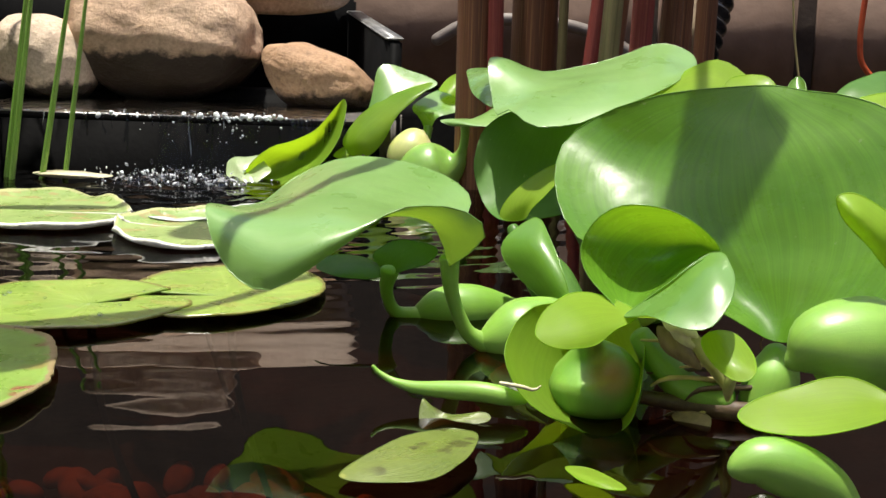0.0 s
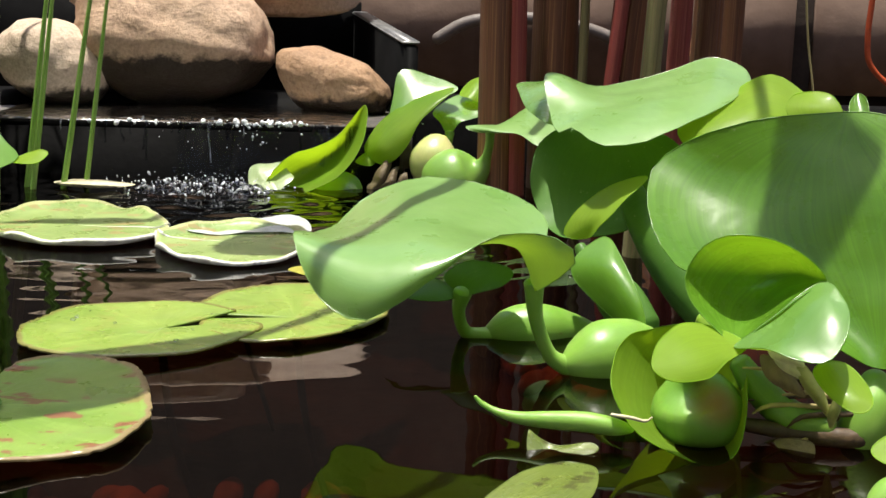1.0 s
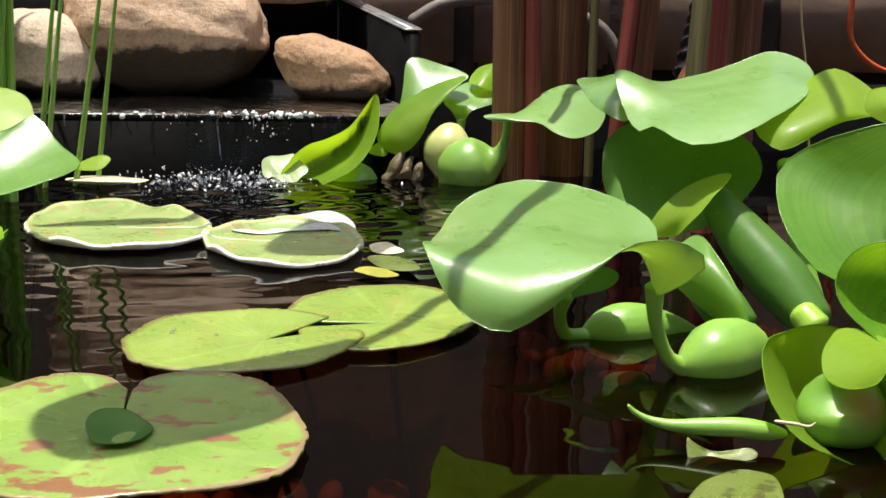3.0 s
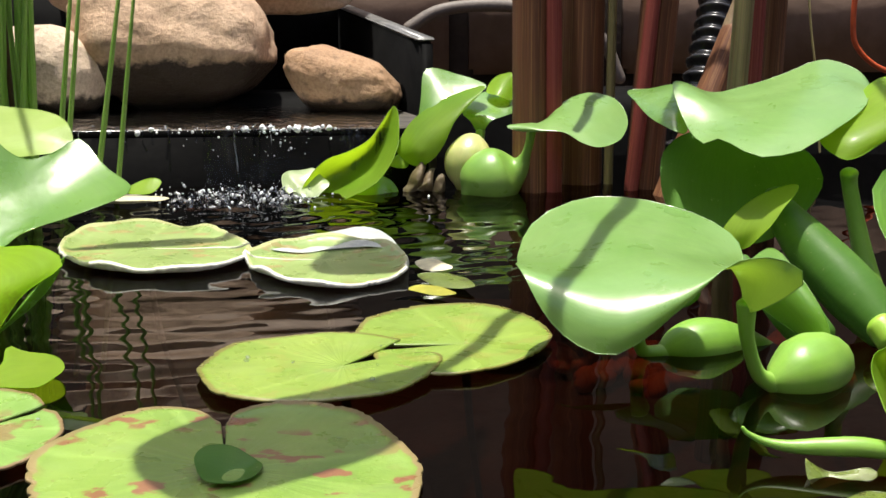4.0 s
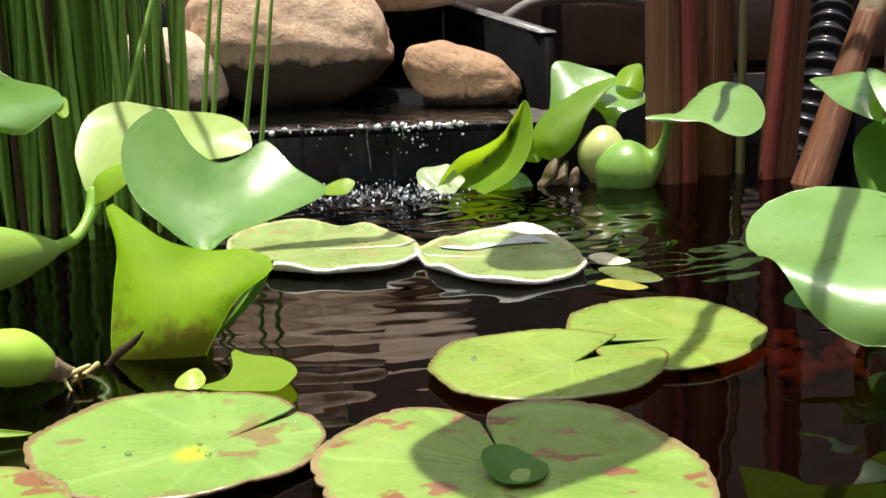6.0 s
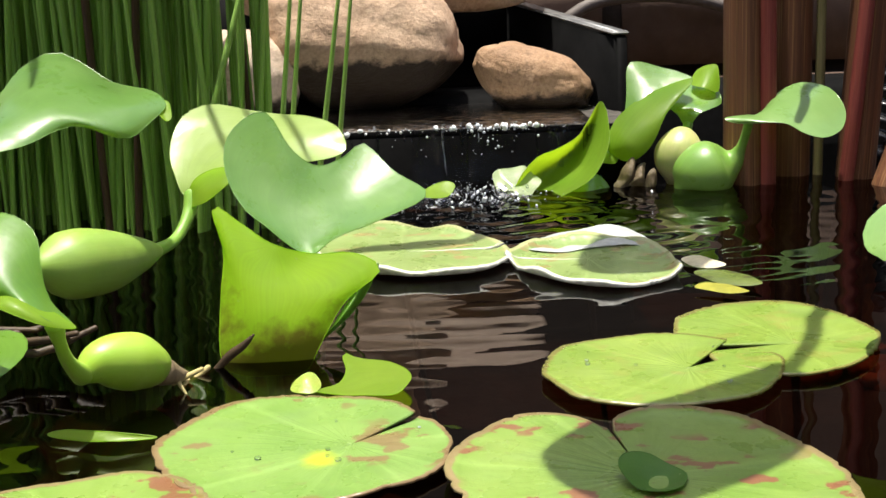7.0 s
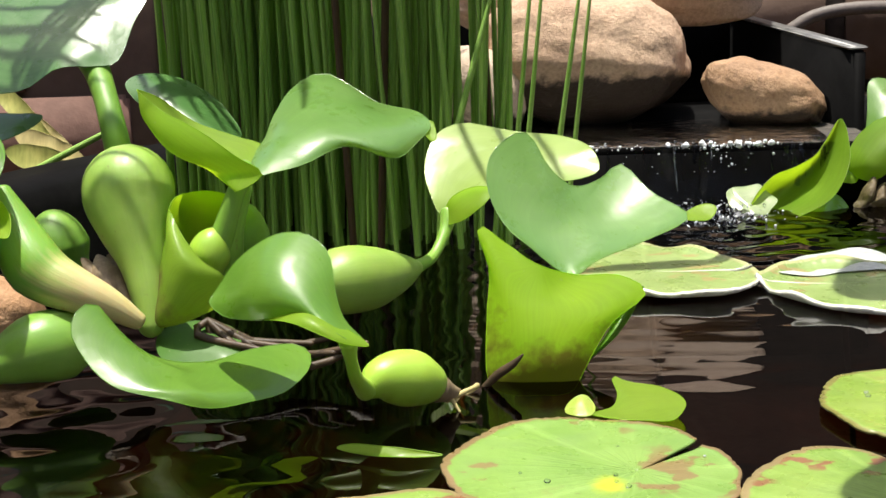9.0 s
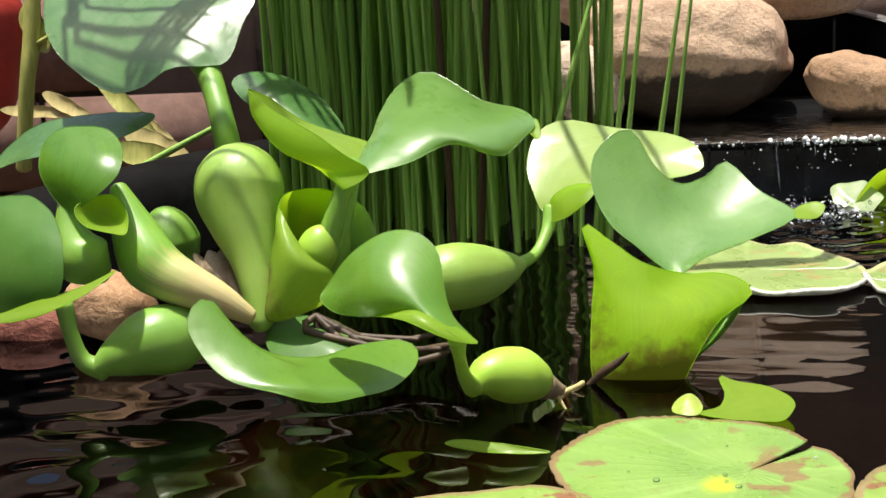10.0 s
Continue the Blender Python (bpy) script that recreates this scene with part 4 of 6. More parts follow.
# ---- canna ----
def canna(label, foot, top, r0, r1, mat, name="canna_stalk", flat=0.8, bend=0.0):
    root = thing("canna", label, "plant", "canna stalks in the pond")
    f, t = Vector(foot), Vector(top)
    m = f.lerp(t, 0.5) + Vector((bend, 0, 0))
    tube(root, [(f, r0), (m, (r0 + r1) / 2), (t, r1)], mat, "stalk", count=18, segs=24, flat=flat)
    return root


c = canna("thick reddish-brown canna stalk standing in the water", (0.026, 0.745, -0.10), (0.020, 0.765, 0.46), 0.0150, 0.0125, CANNA)
tube(c, [((0.0385, 0.738, -0.10), 0.0050), ((0.0360, 0.742, 0.10), 0.0048), ((0.031, 0.754, 0.40), 0.003)], CANNA_RED, "sheath", "crimson edge of the leaf sheath", 16, 14)
c = canna("thick brown canna stalk with pale streaks", (0.060, 0.775, -0.10), (0.062, 0.79, 0.46), 0.0190, 0.0165, CANNA)
tube(c, [((0.0765, 0.762, -0.10), 0.0030), ((0.0780, 0.770, 0.10), 0.0030), ((0.0785, 0.78, 0.40), 0.002)], CANNA_GREEN, "sheath", "pale tan sheath edge", 16, 12)
c = canna("leaning dark red canna stalk", (0.090, 0.750, -0.10), (0.145, 0.78, 0.46), 0.0140, 0.0150, CANNA, bend=-0.006)
tube(c, [((0.078, 0.740, -0.08), 0.0045), ((0.096, 0.745, 0.10), 0.0045), ((0.130, 0.775, 0.44), 0.003)], CANNA_RED, "sheath", "dark red sheath edge", 16, 12)
c = canna("slanting cut canna stalk with a frayed pale top", (0.1040, 0.7200, -0.0067), (0.1499, 0.7500, 0.0967), 0.0140, 0.0100, CANNA)
tube(c, [((0.1467, 0.7480, 0.0883), 0.0085), ((0.1530, 0.7510, 0.1017), 0.0090), ((0.1573, 0.7550, 0.1201), 0.0055)], PAPER, "frayed_end", "pale frayed stump", 10, 12)
canna("thin green-brown canna stalk", (0.078, 0.55, -0.10), (0.095, 0.562, 0.24), 0.0065, 0.0050, CANNA_GREEN)
canna("thin crimson canna stalk", (0.100, 0.585, -0.10), (0.112, 0.600, 0.30), 0.0072, 0.0060, CANNA_RED)
canna("thin brown canna stalk beside a red one", (0.116, 0.60, -0.10), (0.126, 0.610, 0.26), 0.0075, 0.0060, CANNA)
canna("dark canna stalk behind the others", (0.130, 0.665, -0.10), (0.137, 0.668, 0.28), 0.0105, 0.0090, CANNA)


# Unseen foliage, added above the pond to throw shadows on pads and leaves.
def over(x, y, height, z=0.0):
    """The place at a height that throws its shadow on x, y, z."""
    k = (height - z) / SUN.z
    return (x + SUN.x * k, y + SUN.y * k, height)


c = canna("added canna stalk carrying unseen leaves that cast shadows", (0.150, 0.685, -0.10), (0.158, 0.700, 0.50), 0.0080, 0.0060, CANNA)
tube(c, [((0.158, 0.700, 0.40), 0.0040), (over(-0.012, 0.478, 0.33), 0.0032), (over(-0.050, 0.411, 0.32), 0.0030), (over(-0.070, 0.378, 0.31), 0.0028)], CANNA_GREEN, "leaf_stalk")
blade(c, over(-0.067, 0.384, 0.31), over(-0.156, 0.318, 0.28), [over(-0.080, 0.380, 0.31), over(-0.105, 0.363, 0.31), over(-0.128, 0.350, 0.30), over(-0.146, 0.334, 0.29)], [over(-0.092, 0.352, 0.30), over(-0.122, 0.326, 0.29)],
      [over(-0.058, 0.340, 0.31), over(-0.083, 0.315, 0.31), over(-0.112, 0.292, 0.31), over(-0.138, 0.280, 0.30), over(-0.153, 0.298, 0.29)], LEAF_SHADE_DARK, label="broad unseen canna leaf added overhead to shade pads")
tube(c, [((0.158, 0.700, 0.44), 0.0040), (over(0.030, 0.470, 0.34, 0.045), 0.0034), (over(0.001, 0.408, 0.32, 0.053), 0.0034), (over(-0.016, 0.376, 0.31, 0.050), 0.0032), (over(-0.032, 0.345, 0.30, 0.046), 0.0030), (over(-0.044, 0.322, 0.29, 0.034), 0.0024)], CANNA_GREEN, "leaf_stalk")
tube(c, [((0.158, 0.700, 0.36), 0.0030), (over(0.105, 0.760, 0.30, 0.06), 0.0028), (over(0.0636, 0.7450, 0.26, 0.0577), 0.0028), (over(0.0539, 0.7250, 0.25, 0.0489), 0.0028), (over(0.0438, 0.7080, 0.24, 0.0403), 0.0022)], CANNA_GREEN, "leaf_stalk")
blade(c, over(-0.030, 0.600, 0.39), over(-0.110, 0.535, 0.36), [over(-0.066, 0.575, 0.38), over(-0.092, 0.583, 0.37), over(-0.106, 0.560, 0.36)], [over(-0.07, 0.555, 0.38), over(-0.09, 0.550, 0.37)],
      [over(-0.050, 0.535, 0.38), over(-0.075, 0.520, 0.37), over(-0.100, 0.520, 0.36)], LEAF_SHADE_DARK, label="pointed unseen canna leaf added overhead to shade a pad")
blade(c, over(-0.130, 0.604, 0.33), over(-0.224, 0.580, 0.31), [over(-0.165, 0.601, 0.33), over(-0.200, 0.594, 0.32)], [over(-0.165, 0.594, 0.32), over(-0.200, 0.587, 0.31)], [over(-0.165, 0.587, 0.33), over(-0.200, 0.580, 0.32)], LEAF_SHADE_DARK, label="narrow unseen canna leaf added overhead to shade a pad")


tube(c, [((0.158, 0.700, 0.45), 0.0036), (over(0.128, 0.520, 0.40, 0.06), 0.0026), (over(0.100, 0.362, 0.34, 0.08), 0.0022)], CANNA_GREEN, "leaf_stalk")
blade(c, over(0.099, 0.366, 0.34, 0.08), over(0.093, 0.3145, 0.32, 0.055), [over(0.094, 0.343, 0.34, 0.08), over(0.086, 0.330, 0.33, 0.07), over(0.082, 0.322, 0.33, 0.06), over(0.086, 0.315, 0.32, 0.055)], [over(0.099, 0.344, 0.33, 0.08), over(0.098, 0.324, 0.32, 0.06)],
      [over(0.104, 0.343, 0.34, 0.08), over(0.111, 0.331, 0.33, 0.07), over(0.117, 0.323, 0.33, 0.06), over(0.106, 0.317, 0.32, 0.055)], LEAF_SHADE_DARK, label="small unseen canna leaf added overhead to shade the large upright leaf")


# ---- water hyacinths: a plant is a root with blades, stalks and floats ----
def plant(label):
    return thing("water_hyacinth", label, "plant", "water hyacinths in the pond")


# The plant whose broad leaf lies low over the pads.
p = plant("water hyacinth with one broad low leaf and swollen floats")
blade(p, (0.0229, 0.3520, 0.0276), (-0.0489, 0.3400, 0.0447),
      [(0.0280, 0.3700, 0.0399), (0.0275, 0.3860, 0.0459), (0.0122, 0.4020, 0.0517), (-0.0129, 0.4100, 0.0537), (-0.0303, 0.4100, 0.0474), (-0.0403, 0.3940, 0.0399), (-0.0451, 0.3680, 0.0411)],
      [(0.0210, 0.3500, 0.0358), (0.0137, 0.3480, 0.0430), (-0.0089, 0.3370, 0.0459), (-0.0298, 0.3330, 0.0423)],
      [(0.0314, 0.3380, 0.0364), (0.0343, 0.3340, 0.0424), (0.0242, 0.3340, 0.0482), (0.0084, 0.3260, 0.0482), (-0.0067, 0.3200, 0.0377), (-0.0268, 0.3170, 0.0254), (-0.0409, 0.3270, 0.0318)],
      LEAF_BRIGHT, label="broad smooth green leaf with a thin shadow line across it")
tube(p, [((0.0233, 0.3520, 0.0303), 0.0032), ((0.0245, 0.3530, 0.0186), 0.0023), ((0.0292, 0.3550, 0.0067), 0.0024), ((0.0355, 0.3570, 0.0022), 0.0034)], BULB, "petiole", "curved lime green stalk")
tube(p, [((0.0340, 0.3560, 0.0030), 0.0028), ((0.0390, 0.3580, 0.0036), 0.0075), ((0.0470, 0.3620, 0.0047), 0.0112), ((0.0573, 0.3720, 0.0035), 0.0105), ((0.0675, 0.3850, 0.0016), 0.005)], BULB, "float", "swollen green float")
blade(p, (0.0020, 0.3950, 0.0165), (-0.0240, 0.4000, 0.0165), [(-0.0088, 0.4050, 0.0191), (-0.0187, 0.4050, 0.0198)], [(-0.0058, 0.3950, 0.0182), (-0.0155, 0.3950, 0.0178)], [(-0.0051, 0.3880, 0.0153), (-0.0165, 0.3880, 0.0157)], LEAF_SHADE_DARK, label="small dark leaf under the broad one")
blade(p, (0.0022, 0.3920, 0.0167), (0.0180, 0.3850, 0.0267), [(-0.0044, 0.4000, 0.0208), (0.0052, 0.4000, 0.0267)], [(0.0050, 0.3920, 0.0201), (0.0108, 0.3900, 0.0236)], [(0.0084, 0.3850, 0.0191), (0.0160, 0.3820, 0.0225)], LEAF_SHADE_DARK)
tube(p, [((0.0022, 0.3920, 0.0175), 0.0034), ((0.0010, 0.3940, 0.0098), 0.0022), ((0.0040, 0.3980, 0.0016), 0.0024), ((0.0127, 0.4000, -0.0002), 0.0034)], BULB, "petiole")
tube(p, [((0.0108, 0.4000, -0.0002), 0.003), ((0.0185, 0.4020, 0.0012), 0.0080), ((0.0293, 0.4050, 0.0017), 0.0092), ((0.0433, 0.4100, -0.0003), 0.0060), ((0.0555, 0.4100, -0.0040), 0.003)], BULB, "float", "swollen green float")

# The cup-leaved plant.
p = plant("water hyacinth with a cupped leaf and a large upright leaf")
blade(p, (0.0668, 0.2820, -0.0009), (0.0650, 0.3300, 0.0236),
      [(0.0558, 0.2800, 0.0020), (0.0450, 0.2840, 0.0080), (0.0401, 0.2920, 0.0176), (0.0474, 0.3150, 0.0234)],
      [(0.0669, 0.3000, -0.0015), (0.0664, 0.3250, 0.0031), (0.0655, 0.3300, 0.0135)],
      [(0.0735, 0.2860, 0.0029), (0.0766, 0.2940, 0.0139), (0.0774, 0.3100, 0.0206), (0.0734, 0.3250, 0.0233)], LEAF_LIME, label="green leaf cupped round a float")
tube(p, [((0.0652, 0.2990, -0.0040), 0.005), ((0.0652, 0.3000, 0.0000), 0.0105), ((0.0650, 0.3010, 0.0065), 0.0126), ((0.0642, 0.3010, 0.0125), 0.0104), ((0.0630, 0.2990, 0.0172), 0.0036), ((0.0615, 0.2920, 0.0235), 0.0022)], scarred_bulb((0.0685, 0.2905, 0.0145)), "float", "round green float with a brown patch")
blade(p, (0.0732, 0.2850, 0.0300), (0.0470, 0.2700, 0.0280), [(0.0679, 0.2900, 0.0323), (0.0592, 0.2900, 0.0341), (0.0505, 0.2800, 0.0328)], [(0.0673, 0.2830, 0.0304), (0.0591, 0.2760, 0.0300), (0.0521, 0.2720, 0.0288)],
      [(0.0670, 0.2780, 0.0279), (0.0611, 0.2720, 0.0249), (0.0520, 0.2680, 0.0253)], LEAF_YOUNG_BACKLIT, label="bright lime green tongue-shaped leaf")
# One folded leaf in two greens: shade and light are put into the colours.
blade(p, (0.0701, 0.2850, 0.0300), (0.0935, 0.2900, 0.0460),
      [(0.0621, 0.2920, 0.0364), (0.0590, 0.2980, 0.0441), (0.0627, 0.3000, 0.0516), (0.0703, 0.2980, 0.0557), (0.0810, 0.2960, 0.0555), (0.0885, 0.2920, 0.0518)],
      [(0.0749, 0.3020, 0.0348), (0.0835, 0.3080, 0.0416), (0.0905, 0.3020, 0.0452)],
      [(0.0737, 0.2840, 0.0327), (0.0795, 0.2830, 0.0382), (0.0872, 0.2850, 0.0439)], LEAF_HALF_SHADE, label="upright half of a folded leaf, shade put into its darker green")
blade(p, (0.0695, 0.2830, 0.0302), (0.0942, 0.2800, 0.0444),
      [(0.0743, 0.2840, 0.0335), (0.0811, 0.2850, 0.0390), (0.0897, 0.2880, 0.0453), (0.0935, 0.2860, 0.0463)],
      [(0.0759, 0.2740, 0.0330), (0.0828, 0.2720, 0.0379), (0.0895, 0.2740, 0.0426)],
      [(0.0740, 0.2700, 0.0332), (0.0799, 0.2640, 0.0324), (0.0868, 0.2620, 0.0329), (0.0920, 0.2660, 0.0376), (0.0942, 0.2720, 0.0418)], LEAF_WAX, label="front half of the folded leaf, light put into its paler green")
blade(p, (0.0904, 0.2760, 0.0288), (0.0965, 0.2620, 0.0202), [(0.0876, 0.2760, 0.0259), (0.0895, 0.2680, 0.0225), (0.0931, 0.2630, 0.0203)], [(0.0924, 0.2710, 0.0264), (0.0942, 0.2650, 0.0231)], [(0.0956, 0.2760, 0.0283), (0.0990, 0.2700, 0.0251), (0.0988, 0.2640, 0.0222)], LEAF_YOUNG_BACKLIT)
blade(p, (0.1114, 0.2980, 0.0211), (0.1087, 0.3330, 0.0857),
      [(0.0985, 0.2990, 0.0273), (0.0754, 0.3100, 0.0378), (0.0585, 0.3130, 0.0452), (0.0530, 0.3290, 0.0580), (0.0592, 0.3440, 0.0705), (0.0799, 0.3380, 0.0814)],
      [(0.1073, 0.3080, 0.0325), (0.0985, 0.3200, 0.0530), (0.1000, 0.3290, 0.0720)],
      [(0.1229, 0.2860, 0.0269), (0.1374, 0.2810, 0.0387), (0.1474, 0.2860, 0.0550), (0.1484, 0.2970, 0.0705), (0.1390, 0.3120, 0.0822), (0.1237, 0.3240, 0.0851)], LEAF_HALF_SHADE, label="very large upright cupped green leaf")
tube(p, [((0.1128, 0.3030, 0.0183), 0.0030), ((0.1122, 0.3020, 0.0116), 0.0070), ((0.1095, 0.3000, 0.0027), 0.0070), ((0.1077, 0.3000, -0.0037), 0.004)], BULB, "petiole")
blade(p, (0.1305, 0.2620, 0.0453), (0.1138, 0.2620, 0.0646), [(0.1221, 0.2620, 0.0529), (0.1151, 0.2620, 0.0598)], [(0.1246, 0.2580, 0.0537), (0.1177, 0.2580, 0.0606)], [(0.1320, 0.2620, 0.0559), (0.1210, 0.2640, 0.0641)], LEAF_YOUNG_BACKLIT)
tube(p, [((0.1059, 0.2580, 0.0266), 0.003), ((0.1114, 0.2580, 0.0302), 0.0090), ((0.1229, 0.2620, 0.0296), 0.0120), ((0.1374, 0.2700, 0.0273), 0.008)], BULB, "float", "swollen green float")
blade(p, (0.1239, 0.2350, 0.0238), (0.0894, 0.2350, 0.0201), [(0.1136, 0.2420, 0.0278), (0.1012, 0.2400, 0.0253), (0.0931, 0.2380, 0.0226)], [(0.1123, 0.2360, 0.0240), (0.0977, 0.2340, 0.0220)], [(0.1171, 0.2280, 0.0227), (0.1030, 0.2260, 0.0197), (0.0929, 0.2300, 0.0189)], LEAF_YOUNG_BACKLIT, label="bright green leaf lying flat over a float")
tube(p, [((0.0883, 0.2260, 0.0120), 0.0034), ((0.0927, 0.2270, 0.0130), 0.0052), ((0.0995, 0.2280, 0.0112), 0.0062), ((0.1080, 0.2300, 0.0063), 0.0054), ((0.1138, 0.2300, 0.0013), 0.003)], BULB, "float", "pale green float half in shadow")
tube(p, [((0.0749, 0.3000, 0.0044), 0.0018), ((0.0882, 0.2980, 0.0032), 0.0024), ((0.1013, 0.2960, 0.0024), 0.0028), ((0.1161, 0.2960, 0.0019), 0.002)], ROOT, "runner", "brown runner at the waterline")
for k in range(10):
    a = Vector((0.1042, 0.2970, 0.0057)) + Vector((0.002 * (k % 4) - 0.004, 0.002 * (k % 3), 0.001 * k))
    tube(p, [(a, 0.0008), (a + Vector((-0.008 - 0.002 * (k % 5), -0.002, -0.004 + 0.0012 * k)), 0.0007), (a + Vector((-0.018 - 0.003 * (k % 3), -0.001, -0.010 + 0.002 * k)), 0.0003)], ROOT if k % 2 else STRAW, "root", "", 9, 6)
tube(p, [((0.0761, 0.3050, 0.0202), 0.0030), ((0.0815, 0.3030, 0.0132), 0.0042), ((0.0898, 0.3000, 0.0066), 0.0046), ((0.1000, 0.2980, 0.0042), 0.004)], BULB_DEEP, "petiole", "olive green stalk")
blade(p, (0.0851, 0.2960, 0.0006), (0.0928, 0.2880, -0.0015), [(0.0887, 0.2960, 0.0018), (0.0940, 0.2920, 0.0018)], [(0.0893, 0.2920, 0.0001)], [(0.0861, 0.2920, -0.0004), (0.0898, 0.2890, -0.0017)], PAPER, "dead_sheath", "torn grey sheath")
for a, b, w, m in (((0.0799, 0.2920, 0.0282), (0.0890, 0.2880, 0.0236), 0.0016, IVORY), ((0.0825, 0.2940, 0.0255), (0.0935, 0.2900, 0.0184), 0.0014, IVORY), ((0.0800, 0.2960, 0.0242), (0.0911, 0.2930, 0.0140), 0.0018, PAPER), ((0.0878, 0.2900, 0.0245), (0.0987, 0.2920, 0.0078), 0.0014, CREAM), ((0.0986, 0.2880, 0.0180), (0.0988, 0.2920, 0.0055), 0.0020, CREAM)):
    a, b = Vector(a), Vector(b)
    o = Vector((w, 0, w))
    blade(p, a, b, [a.lerp(b, 0.3) + o, a.lerp(b, 0.7) + o * 0.7], [a.lerp(b, 0.5) + Vector((0, -0.002, 0))], [a.lerp(b, 0.3) - o, a.lerp(b, 0.7) - o * 0.7], m, "dead_sheath", "papery pale sheath", 0.0006, 0.0012)
tube(p, [((0.0461, 0.2920, 0.0044), 0.0012), ((0.0416, 0.2920, 0.0050), 0.0024), ((0.0342, 0.2930, 0.0058), 0.0027), ((0.0252, 0.2950, 0.0054), 0.0024), ((0.0169, 0.2970, 0.0051), 0.0017), ((0.0107, 0.2990, 0.0061), 0.0010), ((0.0065, 0.3000, 0.0082), 0.0007), ((0.0052, 0.3000, 0.0097), 0.0005)], BULB, "runner", "lime green floating shoot")
tube(p, [((0.0391, 0.2800, 0.0123), 0.0004), ((0.0440, 0.2790, 0.0119), 0.0005), ((0.0476, 0.2790, 0.0111), 0.0004), ((0.0492, 0.2790, 0.0122), 0.0002)], IVORY, "twig", "tiny pale twig", 10, 6)

# The plant behind, with the pale leaf on top and the dark one below.
p = plant("water hyacinth with a pale wavy leaf above a dark one")
blade(p, (0.1148, 0.4780, 0.0857), (0.0341, 0.4780, 0.0872),
      [(0.1134, 0.4920, 0.0916), (0.1031, 0.4980, 0.0946), (0.0881, 0.4980, 0.0893), (0.0703, 0.4960, 0.0841), (0.0545, 0.4920, 0.0819)],
      [(0.0934, 0.4580, 0.0819), (0.0705, 0.4520, 0.0778), (0.0507, 0.4620, 0.0771)],
      [(0.1017, 0.4520, 0.0799), (0.0819, 0.4340, 0.0726), (0.0640, 0.4240, 0.0662), (0.0498, 0.4240, 0.0653), (0.0414, 0.4400, 0.0696), (0.0374, 0.4440, 0.0671), (0.0348, 0.4600, 0.0723)], LEAF_BRIGHT, label="pale glossy wavy leaf")
blade(p, (0.0381, 0.4700, 0.0689), (0.0246, 0.5120, 0.0809),
      [(0.0442, 0.4850, 0.0778), (0.0425, 0.5000, 0.0843), (0.0333, 0.5100, 0.0822)],
      [(0.0359, 0.4800, 0.0761), (0.0306, 0.4950, 0.0786)],
      [(0.0333, 0.4700, 0.0690), (0.0270, 0.4850, 0.0728), (0.0248, 0.5000, 0.0777)], LEAF_WAX, label="narrow side leaf folded under the pale one")
blade(p, (0.0814, 0.4460, 0.0693), (0.1341, 0.4520, 0.0739),
      [(0.0954, 0.4560, 0.0760), (0.1131, 0.4740, 0.0863), (0.1237, 0.4780, 0.0893), (0.1319, 0.4720, 0.0845), (0.1344, 0.4620, 0.0800)],
      [(0.0955, 0.4400, 0.0739), (0.1140, 0.4460, 0.0788)],
      [(0.0852, 0.4340, 0.0629), (0.0919, 0.4320, 0.0632), (0.1073, 0.4360, 0.0708), (0.1224, 0.4440, 0.0732)], LEAF_YOUNG_BACKLIT, label="lime green underside of the folded pale leaf")
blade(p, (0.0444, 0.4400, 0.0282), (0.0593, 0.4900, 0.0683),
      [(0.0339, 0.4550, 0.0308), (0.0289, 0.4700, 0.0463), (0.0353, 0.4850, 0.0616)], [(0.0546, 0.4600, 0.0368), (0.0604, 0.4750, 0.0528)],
      [(0.0679, 0.4400, 0.0339), (0.0883, 0.4550, 0.0503), (0.0839, 0.4750, 0.0633)], LEAF_SHADE_DARK, label="leaf with shade put into its dark green")
blade(p, (0.0475, 0.4250, 0.0312), (0.0684, 0.4300, 0.0535), [(0.0391, 0.4300, 0.0312), (0.0433, 0.4320, 0.0394), (0.0559, 0.4340, 0.0494)], [(0.0490, 0.4240, 0.0388), (0.0583, 0.4260, 0.0479)], [(0.0509, 0.4180, 0.0368), (0.0591, 0.4200, 0.0458)], LEAF_YOUNG_BACKLIT, label="lime green rolled leaf margin")
tube(p, [((0.0931, 0.4000, 0.0045), 0.0075), ((0.0856, 0.4150, 0.0157), 0.0108), ((0.0752, 0.4300, 0.0294), 0.0095), ((0.0662, 0.4400, 0.0425), 0.0060), ((0.0649, 0.4450, 0.0482), 0.004)], LEAF_SHADE_DARK, "petiole", "thick dark green stalk")
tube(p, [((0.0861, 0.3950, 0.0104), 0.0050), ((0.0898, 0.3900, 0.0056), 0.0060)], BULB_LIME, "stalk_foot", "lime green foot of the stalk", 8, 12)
tube(p, [((0.0631, 0.3900, 0.0055), 0.0075), ((0.0561, 0.4000, 0.0150), 0.0080), ((0.0479, 0.4100, 0.0229), 0.0045), ((0.0434, 0.4150, 0.0300), 0.002)], LEAF_SHADE_DARK, "petiole", "grey-green sheathed stalk")
blade(p, (0.0624, 0.3800, 0.0063), (0.0503, 0.4100, 0.0342), [(0.0515, 0.3920, 0.0109), (0.0397, 0.4050, 0.0239)], [(0.0555, 0.3860, 0.0185), (0.0495, 0.3960, 0.0280)], [(0.0607, 0.3840, 0.0190), (0.0551, 0.4000, 0.0312)], LEAF, "sheath")
